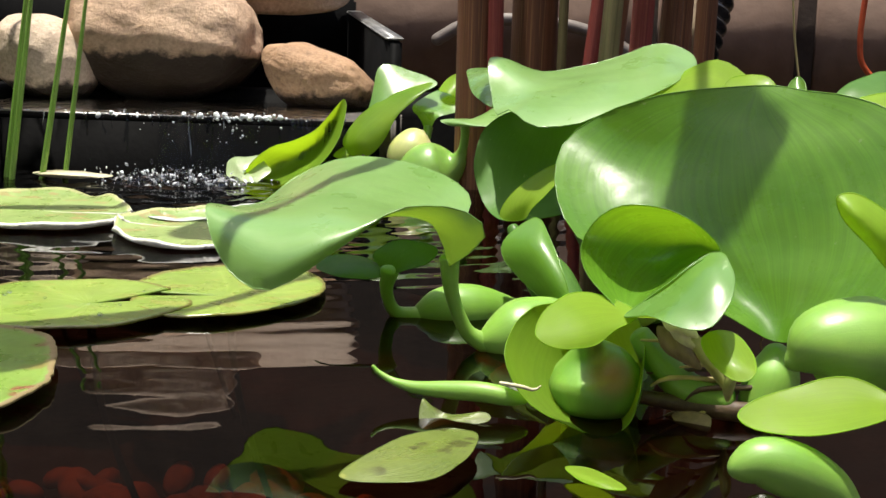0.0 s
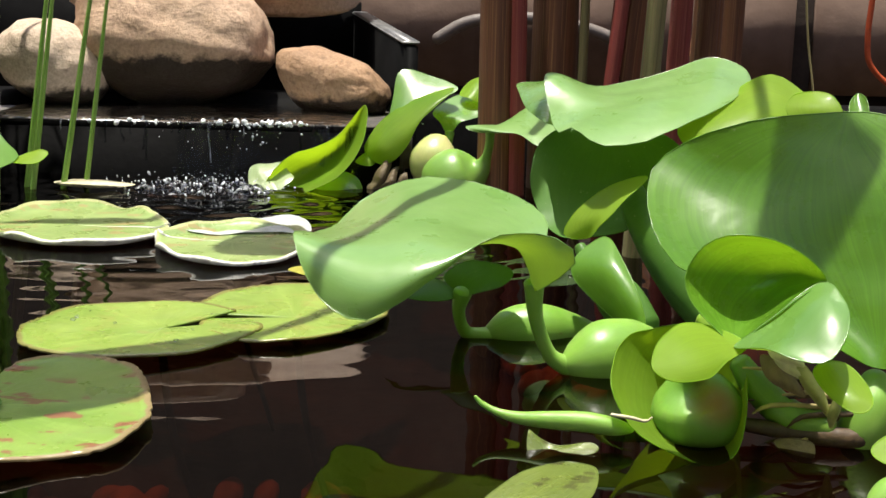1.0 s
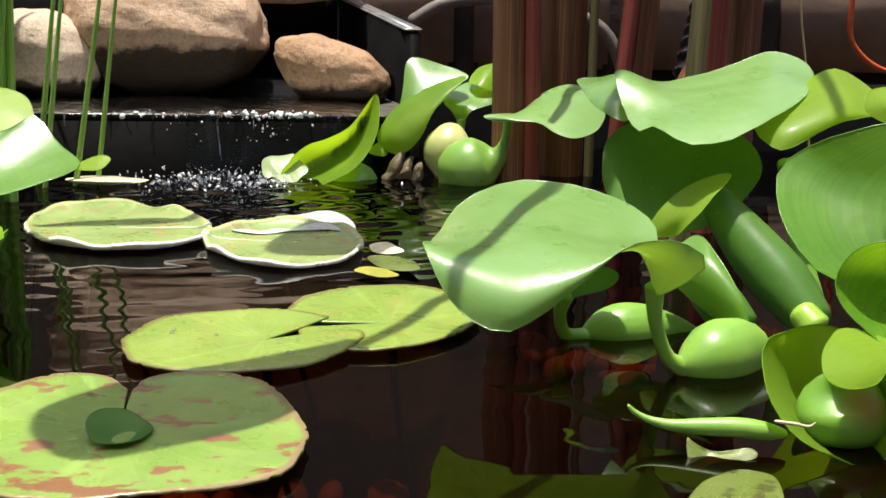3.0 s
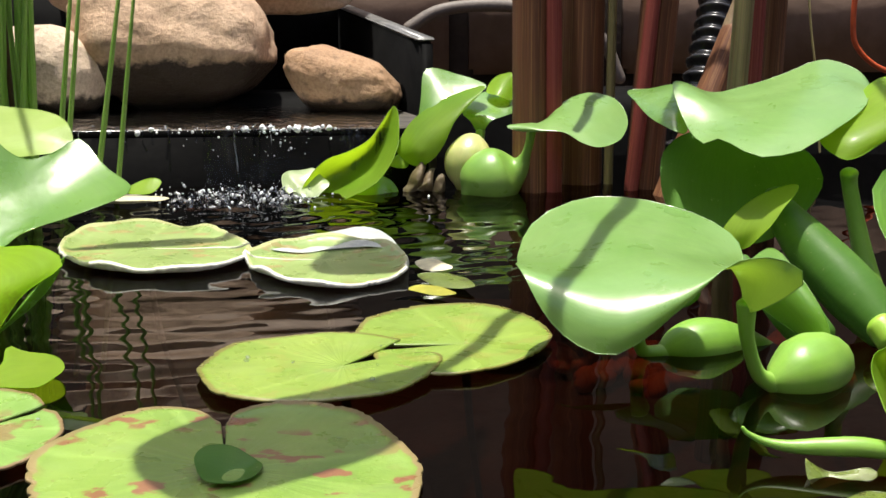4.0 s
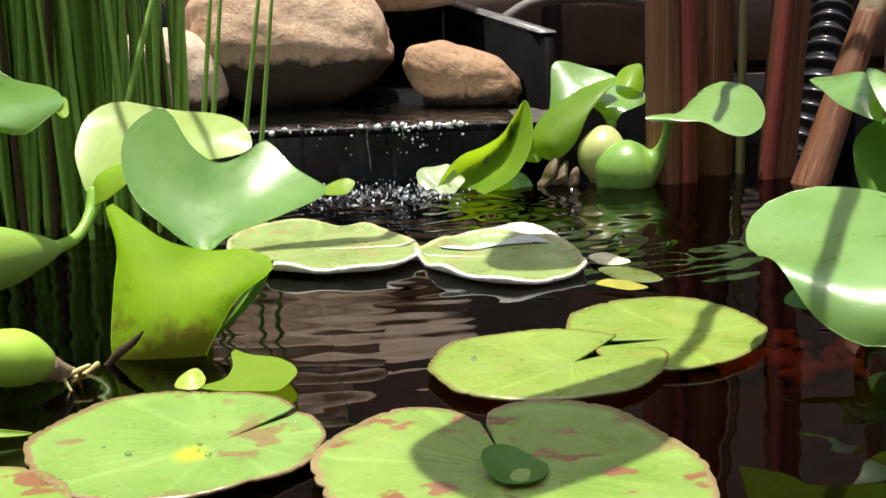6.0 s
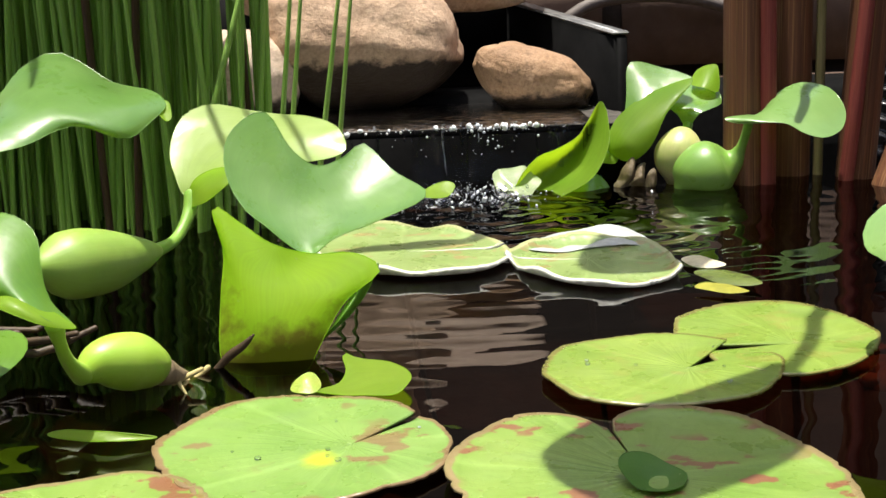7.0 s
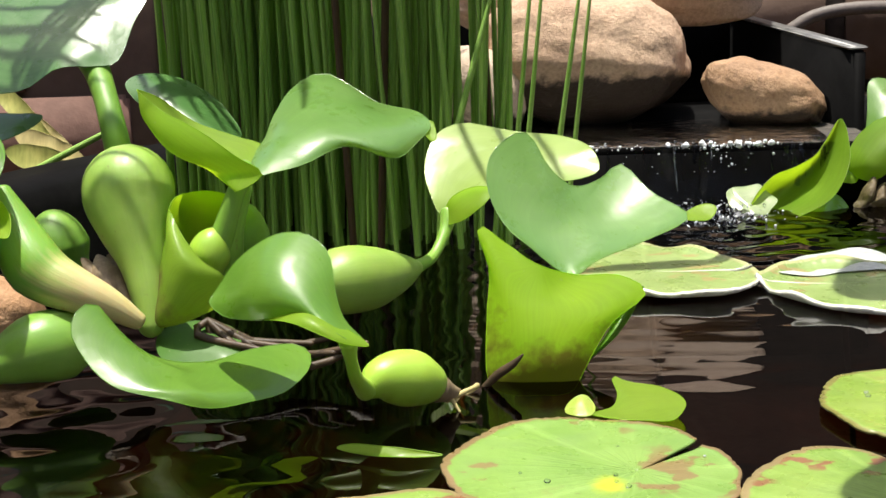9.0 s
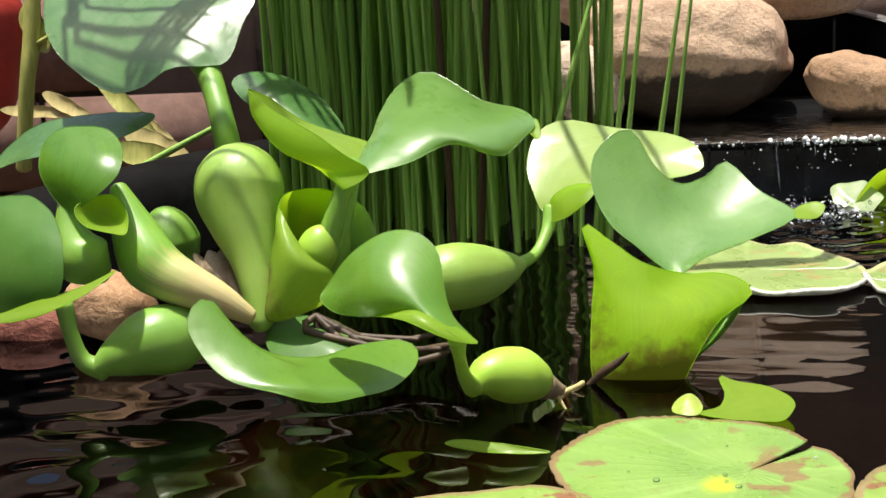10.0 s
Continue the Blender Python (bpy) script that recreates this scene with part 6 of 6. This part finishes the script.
tube(p, [((-0.3747, 0.4150, 0.0261), 0.0030), ((-0.3846, 0.4120, 0.0337), 0.0058), ((-0.3959, 0.4100, 0.0397), 0.0082), ((-0.4040, 0.4110, 0.0435), 0.0095), ((-0.4102, 0.4120, 0.0485), 0.0104), ((-0.4159, 0.4160, 0.0581), 0.0084), ((-0.4223, 0.4200, 0.0740), 0.0030)], STALK_BLEND, "petiole", "thick green stalk with a cream foot")
for k in range(7):
    tube(p, [((-0.3545, 0.4279, 0.0230), 0.0014), (Vector((-0.3450, 0.4225, 0.0192)) + Vector((0.006 * k - 0.012, 0.004 * (k % 3), -0.002 * k)), 0.0016), (Vector((-0.3274, 0.4172, 0.0175)) + Vector((0.005 * k, 0.006 * (k % 4), -0.004)), 0.0010)], ROOT, "root", "", 10, 8)
tube(p, [((-0.4218, 0.4700, 0.0321), 0.0085), ((-0.4247, 0.4700, 0.0415), 0.0124), ((-0.4258, 0.4700, 0.0497), 0.0108)], BULB_DEEP, "float", "round glossy float")
for a, b, w in (((-0.3803, 0.4320, 0.0231), (-0.4022, 0.4400, 0.0432), 0.010), ((-0.3801, 0.4280, 0.0231), (-0.3937, 0.4450, 0.0452), 0.009), ((-0.3830, 0.4300, 0.0225), (-0.4084, 0.4380, 0.0415), 0.006)):
    a, b = Vector(a), Vector(b)
    o = Vector((w, 0, -0.3 * w))
    blade(p, a, b, [a.lerp(b, 0.35) + o, a.lerp(b, 0.75) + o * 0.8], [a.lerp(b, 0.5) - Vector((0, 0.006, 0))], [a.lerp(b, 0.35) - o, a.lerp(b, 0.75) - o * 0.6], PAPER, "dead_sheath", "withered brown sheath", 0.0007, 0.003)

tube(p, [((-0.3833, 0.4360, 0.0209), 0.004), ((-0.3904, 0.4380, 0.0314), 0.0088), ((-0.3956, 0.4420, 0.0382), 0.0070), ((-0.3994, 0.4460, 0.0429), 0.0022)], PAPER, "dead_float", "withered papery brown float", 18, 14, 0.8)

# The plant at the far left edge.
p = plant("water hyacinth with a spoon leaf and a half-sunk float")
blade(p, (-0.4329, 0.4000, 0.0693), (-0.4323, 0.4200, 0.0960), [(-0.4432, 0.4050, 0.0790), (-0.4462, 0.4120, 0.0881), (-0.4423, 0.4180, 0.0945)], [(-0.4282, 0.3980, 0.0798), (-0.4273, 0.4050, 0.0885)], [(-0.4203, 0.3950, 0.0742), (-0.4124, 0.4000, 0.0820), (-0.4150, 0.4100, 0.0899), (-0.4226, 0.4170, 0.0948)], LEAF_HALF_SHADE, label="green spoon-shaped leaf half in shade")
tube(p, [((-0.4345, 0.4060, 0.0726), 0.0034), ((-0.4344, 0.4030, 0.0651), 0.0044), ((-0.4328, 0.4020, 0.0572), 0.0078), ((-0.4293, 0.4020, 0.0511), 0.0098), ((-0.4261, 0.4040, 0.0465), 0.0066)], BULB, "float", "funnel-shaped green float")
blade(p, (-0.4081, 0.3920, 0.0624), (-0.4268, 0.3950, 0.0714), [(-0.4114, 0.4000, 0.0688), (-0.4173, 0.4020, 0.0739)], [(-0.4192, 0.4020, 0.0660)], [(-0.4114, 0.3880, 0.0629), (-0.4221, 0.3900, 0.0654)], LEAF_YOUNG_BACKLIT, label="small cupped leaf")
blade(p, (-0.4479, 0.3600, 0.0422), (-0.4379, 0.3800, 0.0782), [(-0.4594, 0.3700, 0.0568), (-0.4567, 0.3800, 0.0739)], [(-0.4314, 0.3550, 0.0581), (-0.4331, 0.3650, 0.0706)], [(-0.4157, 0.3500, 0.0500), (-0.4135, 0.3550, 0.0650), (-0.4239, 0.3700, 0.0740)], LEAF_SHADE_DARK, label="leaf with shade put into its dark colour")
blade(p, (-0.4373, 0.3450, 0.0443), (-0.3972, 0.3550, 0.0579), [(-0.4224, 0.3500, 0.0492), (-0.4079, 0.3520, 0.0531)], [(-0.4143, 0.3450, 0.0495)], [(-0.4187, 0.3420, 0.0465), (-0.4029, 0.3450, 0.0526)], LEAF_YOUNG_BACKLIT, label="narrow lime leaf margin")
tube(p, [((-0.4331, 0.3903, 0.0380), 0.0032), ((-0.4316, 0.3903, 0.0268), 0.0027), ((-0.4286, 0.3913, 0.0173), 0.0032), ((-0.4217, 0.3935, 0.0135), 0.0044)], BULB, "petiole")
tube(p, [((-0.4248, 0.3913, 0.0142), 0.0028), ((-0.4169, 0.3956, 0.0180), 0.0081), ((-0.4065, 0.4020, 0.0213), 0.0124), ((-0.3977, 0.4117, 0.0195), 0.0113), ((-0.3914, 0.4170, 0.0157), 0.0043)], BULB, "float", "large glossy half-sunk float")
blade(p, (-0.5165, 0.5000, 0.0706), (-0.4387, 0.5000, 0.0918), [(-0.4984, 0.5100, 0.0873), (-0.4716, 0.5100, 0.0918)], [(-0.4860, 0.5000, 0.0832), (-0.4623, 0.5000, 0.0885)], [(-0.4949, 0.4900, 0.0752), (-0.4689, 0.4900, 0.0799), (-0.4471, 0.4900, 0.0845)], LEAF_BLUE, label="blue-green leaf seen edge on")
blade(p, (-0.3839, 0.6100, 0.0689), (-0.4407, 0.6100, 0.0951), [(-0.3982, 0.6300, 0.0831), (-0.4139, 0.6300, 0.0948), (-0.4316, 0.6200, 0.1003)], [(-0.4020, 0.6050, 0.0829), (-0.4217, 0.6050, 0.0920)], [(-0.3930, 0.5900, 0.0725), (-0.4196, 0.5950, 0.0803)], LEAF_BLUE, label="dark leaf dappled by stem shadows")


# ---- floating bits ----
p = thing("olive_leaf", "olive yellow speckled leaf lying at the surface", "leaf")
blade(p, (0.0304, 0.2694, 0.0030), (0.0037, 0.2380, 0.0020), [(0.0340, 0.2627, 0.0040), (0.0315, 0.2484, 0.0030), (0.0237, 0.2357, 0.0030), (0.0127, 0.2350, 0.0020)], [(0.0229, 0.2521, 0.0040), (0.0133, 0.2425, 0.0030)], [(0.0248, 0.2696, 0.0030), (0.0157, 0.2621, 0.0030), (0.0075, 0.2494, 0.0020)], PAD_OLIVE)
p = thing("withered_stub", "torn yellow leaf stub at the waterline", "leaf")
blade(p, (0.0370, 0.2860, 0.0007), (0.0190, 0.2900, 0.0039), [(0.0344, 0.2880, 0.0015), (0.0271, 0.2890, 0.0003), (0.0218, 0.2910, 0.0016)], [(0.0301, 0.2860, 0.0002), (0.0242, 0.2880, 0.0002)], [(0.0345, 0.2840, -0.0002), (0.0272, 0.2850, -0.0009), (0.0197, 0.2850, -0.0018)], PAD_OLIVE, "leaf", "", 0.0008, 0.001)
p = thing("leaf_scrap", "small lime scrap of leaf on the water", "leaf")
blade(p, (0.0544, 0.2490, 0.0020), (0.0664, 0.2371, 0.0020), [(0.0592, 0.2496, 0.0020), (0.0638, 0.2440, 0.0020)], [(0.0604, 0.2406, 0.0030)], [(0.0568, 0.2421, 0.0020), (0.0620, 0.2369, 0.0020)], LEAF_YOUNG_BACKLIT)
p = thing("floating_shoot", "narrow lime leaf floating on the water", "leaf")
blade(p, (-0.2640, 0.3487, 0.0020), (-0.2959, 0.3526, 0.0030), [(-0.2763, 0.3498, 0.0040), (-0.2901, 0.3530, 0.0040)], [(-0.2795, 0.3491, 0.0030)], [(-0.2761, 0.3477, 0.0020), (-0.2897, 0.3505, 0.0020)], LEAF_YOUNG_BACKLIT)
p = thing("yellow_leaf", "yellowing torn leaf floating beside a lily pad", "leaf")
blade(p, (-0.0704, 0.4923, 0.002), (-0.0520, 0.4790, 0.003), [(-0.0650, 0.4960, 0.003), (-0.0570, 0.4900, 0.003)], [(-0.0610, 0.4890, 0.003)], [(-0.0660, 0.4860, 0.002), (-0.0590, 0.4800, 0.002)], YELLOW)
blade(p, (-0.0632, 0.5440, 0.002), (-0.0487, 0.5245, 0.003), [(-0.0560, 0.5440, 0.003), (-0.0500, 0.5330, 0.003)], [(-0.0570, 0.5340, 0.004)], [(-0.0620, 0.5310, 0.002), (-0.0550, 0.5240, 0.002)], IVORY, "pale_flap", "bleached pale flap")
blade(p, (-0.0640, 0.5180, 0.002), (-0.0430, 0.4900, 0.003), [(-0.0540, 0.5160, 0.003), (-0.0450, 0.5050, 0.003)], [(-0.0550, 0.5050, 0.003)], [(-0.0610, 0.5030, 0.002), (-0.0530, 0.4920, 0.002)], PAD_OLIVE)


# A white patch painted in for the glint on the water here.
p = thing("white_glint_patch", "white leaf-shaped patch added for a glint at a rush's foot", "leaf")
blade(p, (-0.2409, 0.7205, 0.0030), (-0.1932, 0.7250, 0.0020), [(-0.2318, 0.7263, 0.0040), (-0.2110, 0.7264, 0.0040)], [(-0.2175, 0.7048, 0.0050)], [(-0.2263, 0.7103, 0.0020), (-0.2059, 0.7105, 0.0020)], IVORY)


# ---- rushes ----
def rushes():
    clump = thing("rush_clump", "dense clump of upright dark green rushes", "rushes")
    rng = random.Random(21)

    def stem(foot, top, r, mat=REED, bow=0.0):
        f, t = Vector(foot), Vector(top)
        m = f.lerp(t, 0.55) + Vector((bow, bow * 0.4, 0))
        tube(clump, [(f, r), (m, r * 0.95), (t, r * 0.55)], mat, "stem", count=9, segs=8, flat=0.6)

    n = 0
    while n < 235:
        u, w = rng.random(), rng.random()
        x = -0.455 + 0.20 * u
        y = 0.625 + 0.15 * w + 0.05 * (1 - u)
        if x > -0.30 and w < (x + 0.30) * 5:
            continue
        r = rng.uniform(0.0018, 0.0042)
        lean = rng.gauss(0.006, 0.016)
        if max(x, x + 0.6 * lean) > -0.262 - 0.4 * (y - 0.70):
            continue
        dry = rng.random() < 0.05
        stem((x, y, -0.10), (x + lean, y + rng.gauss(0, 0.02), rng.uniform(0.34, 0.60)), r, REED_DRY if dry else REED, rng.gauss(0, 0.006))
        n += 1
    for foot, top, r in (((-0.236, 0.722, -0.1), (-0.2066, 0.7350, 0.1359), 0.0026), ((-0.250, 0.712, -0.1), (-0.2129, 0.7250, 0.1361), 0.0030),
                         ((-0.262, 0.705, -0.1), (-0.2344, 0.7200, 0.1370), 0.0028), ((-0.268, 0.712, -0.1), (-0.2409, 0.7300, 0.1373), 0.0030)):
        stem(foot, top, r)
    # Added stems bent over sunwards, out of view, to band leaves with shadow.
    sun_run = Vector((SUN.x / SUN.z, SUN.y / SUN.z, 1.0))

    def bent(foot, over, height, way, r):
        t = Vector(over) + sun_run * (height - over[2])
        w = Vector((way[0], way[1], 0)).normalized()
        a = Vector(foot)
        tube(clump, [(a, r), (a + Vector((0.004, -0.004, 0.30)), r), (a.lerp(t, 0.35) + Vector((0, 0, 0.24)), r), (t - w * 0.06 + Vector((0, 0, 0.012)), r), (t, r), (t + w * 0.008, 0.8 * r), (t + w * 0.016 - Vector((0, 0, 0.003)), 0.3 * r)],
             REED, "stem", count=30, segs=8, flat=0.7)

    for k in range(6):
        bent((-0.385 + 0.006 * k, 0.66 + 0.01 * (k % 3), -0.1), (-0.3847, 0.432 + 0.0085 * k, 0.078), 0.33 + 0.006 * k, (1.0, -0.25 + 0.03 * k), 0.0016 + 0.0003 * (k % 3))
    for k in range(7):
        bent((-0.43 + 0.007 * k, 0.68 + 0.01 * (k % 3), -0.1), (-0.425 + 0.004 * (k % 2), 0.478 + 0.011 * k, 0.128), 0.36 + 0.006 * k, (1.0, -0.45 + 0.07 * k), 0.0018 + 0.0007 * (k % 3))
    for k in range(5):
        bent((-0.40 + 0.010 * k, 0.70 + 0.01 * (k % 2), -0.1), (-0.43 + 0.011 * k, 0.61, 0.088), 0.36 + 0.006 * k, (0.5, -1.0 + 0.1 * k), 0.0026)
    bent((-0.31, 0.70, -0.1), (-0.328, 0.50, 0.090), 0.36, (0.15, -1.0), 0.0028)
    for k in range(3):
        bent((-0.30 + 0.008 * k, 0.70, -0.1), (-0.262 + 0.016 * k, 0.54, 0.070), 0.35, (0.3, -1.0), 0.0022)
    stem((-0.2811, 0.6300, 0.0577), (-0.2580, 0.6500, 0.1379), 0.0028)
    stem((-0.2631, 0.6600, 0.0594), (-0.2652, 0.6600, 0.1382), 0.0024, REED_DRY)


rushes()


# ---- things by the wall ----
def corrugated_hose():
    h = thing("corrugated_hose", "black ribbed pond hose hanging down the wall", "hose")
    pts = curve_through([(0.2013, 0.9300, 0.1395), (0.1861, 0.9000, 0.0950), (0.1740, 0.8800, 0.0639), (0.1641, 0.8700, 0.0287), (0.1455, 0.8600, -0.0141)], 90)
    rows = [(Vector(q), 0.0135 + 0.0022 * math.sin(i * 1.15)) for i, q in enumerate(pts)]
    tube(h, rows, HOSE, "ribbed_tube", count=260, segs=24)


corrugated_hose()
h = thing("orange_cable", "orange cable hanging on the wall", "cable")
tube(h, [((0.3143, 0.9500, 0.1310), 0.0022), ((0.3130, 0.9500, 0.0965), 0.0022), ((0.3182, 0.9500, 0.0746), 0.0022), ((0.3438, 0.9500, 0.0567), 0.0022), ((0.3914, 0.9500, 0.0515), 0.0022)], ORANGE, "cable")
h = thing("string", "thin brown string hanging before the wall", "string")
tube(h, [((0.2364, 0.8600, 0.1520), 0.0008), ((0.2421, 0.8600, 0.0990), 0.0008), ((0.2494, 0.8600, 0.0566), 0.0008), ((0.2551, 0.8600, 0.0055), 0.0008)], STRAW, "strand", segs=6)
h = thing("grey_hose", "grey garden hose looped against the wall", "hose")
tube(h, [((-0.0191, 1.1880, 0.0820), 0.006), ((0.0119, 1.1880, 0.0989), 0.006), ((0.0636, 1.1880, 0.1036), 0.006), ((0.1194, 1.1880, 0.0963), 0.006), ((0.1651, 1.1880, 0.0751), 0.006), ((0.1866, 1.1880, 0.0331), 0.006)], GREY, "tube")
h = thing("red_bucket", "red plastic bucket beyond the pond edge", "bucket")
tube(h, [((-0.8057, 0.9800, 0.0587), 0.045), ((-0.7991, 0.9800, 0.1057), 0.050), ((-0.7946, 0.9800, 0.1380), 0.054)], RED, "body", segs=32)


def dry_leaves():
    for a, b, w, m in (((-0.6029, 0.8000, 0.0966), (-0.5450, 0.7800, 0.0383), 0.0035, STRAP), ((-0.6017, 0.8200, 0.0776), (-0.5465, 0.8000, 0.0406), 0.0030, STRAW), ((-0.6647, 0.8500, 0.0772), (-0.6168, 0.8300, 0.0575), 0.0030, STRAW),
                       ((-0.5767, 0.7800, 0.0554), (-0.5238, 0.7600, 0.0405), 0.0040, STRAW), ((-0.6992, 0.8500, 0.0662), (-0.6293, 0.8400, 0.0620), 0.0025, STRAW), ((-0.5794, 0.7700, 0.0456), (-0.5225, 0.7600, 0.0343), 0.0045, STRAP), ((-0.6411, 0.7900, 0.1397), (-0.6246, 0.7850, 0.1078), 0.0045, STRAP)):
        s = thing("dry_leaf", "dry yellow strap leaf on the pond edge", "leaf", "dry leaves by the pond edge")
        a, b = Vector(a), Vector(b)
        d = b - a
        o = Vector((-d.z, 0.3 * d.x, d.x)).normalized() * w * 1.7
        blade(s, a, b, [a.lerp(b, 0.25) + o, a.lerp(b, 0.75) + o * 0.8], [a.lerp(b, 0.5) + Vector((0, 0.0012, 0))], [a.lerp(b, 0.25) - o, a.lerp(b, 0.75) - o * 0.8], m, "strap", "", 0.0005, 0.001)
    s = thing("dry_cane", "upright tan cane with a green joint", "cane")
    tube(s, [((-0.6491, 0.7800, 0.0318), 0.0052), ((-0.6394, 0.7800, 0.0883), 0.0050), ((-0.6350, 0.7850, 0.1175), 0.0058), ((-0.6307, 0.7900, 0.1648), 0.0045)], STRAP, "stalk", count=20)
    tube(s, [((-0.6366, 0.7820, 0.1122), 0.0018), ((-0.6210, 0.7850, 0.1206), 0.0014), ((-0.6133, 0.7900, 0.1384), 0.0012)], STRAP, "side_shoot", count=10, segs=8)
    s = thing("dead_stem", "thin dark stem leaning over the pond edge", "stem")
    tube(s, [((-0.5724, 0.7400, 0.0249), 0.0014), ((-0.5427, 0.7450, 0.0396), 0.0022), ((-0.5035, 0.7500, 0.0581), 0.0018)], REED, "stem", count=12, segs=8)


dry_leaves()
stone("edge_stone", (-0.4560, 0.4760, 0.0150), (0.019, 0.014, 0.014), ROCK_EDGE, "orange-tan rounded stone at the pond edge", seed=21, square=0.4, sub=4, turn=(0, 20, 0))
stone("edge_stone", (-0.5000, 0.4900, 0.0010), (0.024, 0.014, 0.012), ROCK_RED, "dark red stone at the pond edge", seed=24, square=0.4, sub=4)
stone("edge_stone", (-0.4780, 0.4950, 0.0030), (0.020, 0.013, 0.010), ROCK_BROWN, "brown stone wedged behind others at the pond edge", seed=27, square=0.4, sub=4)
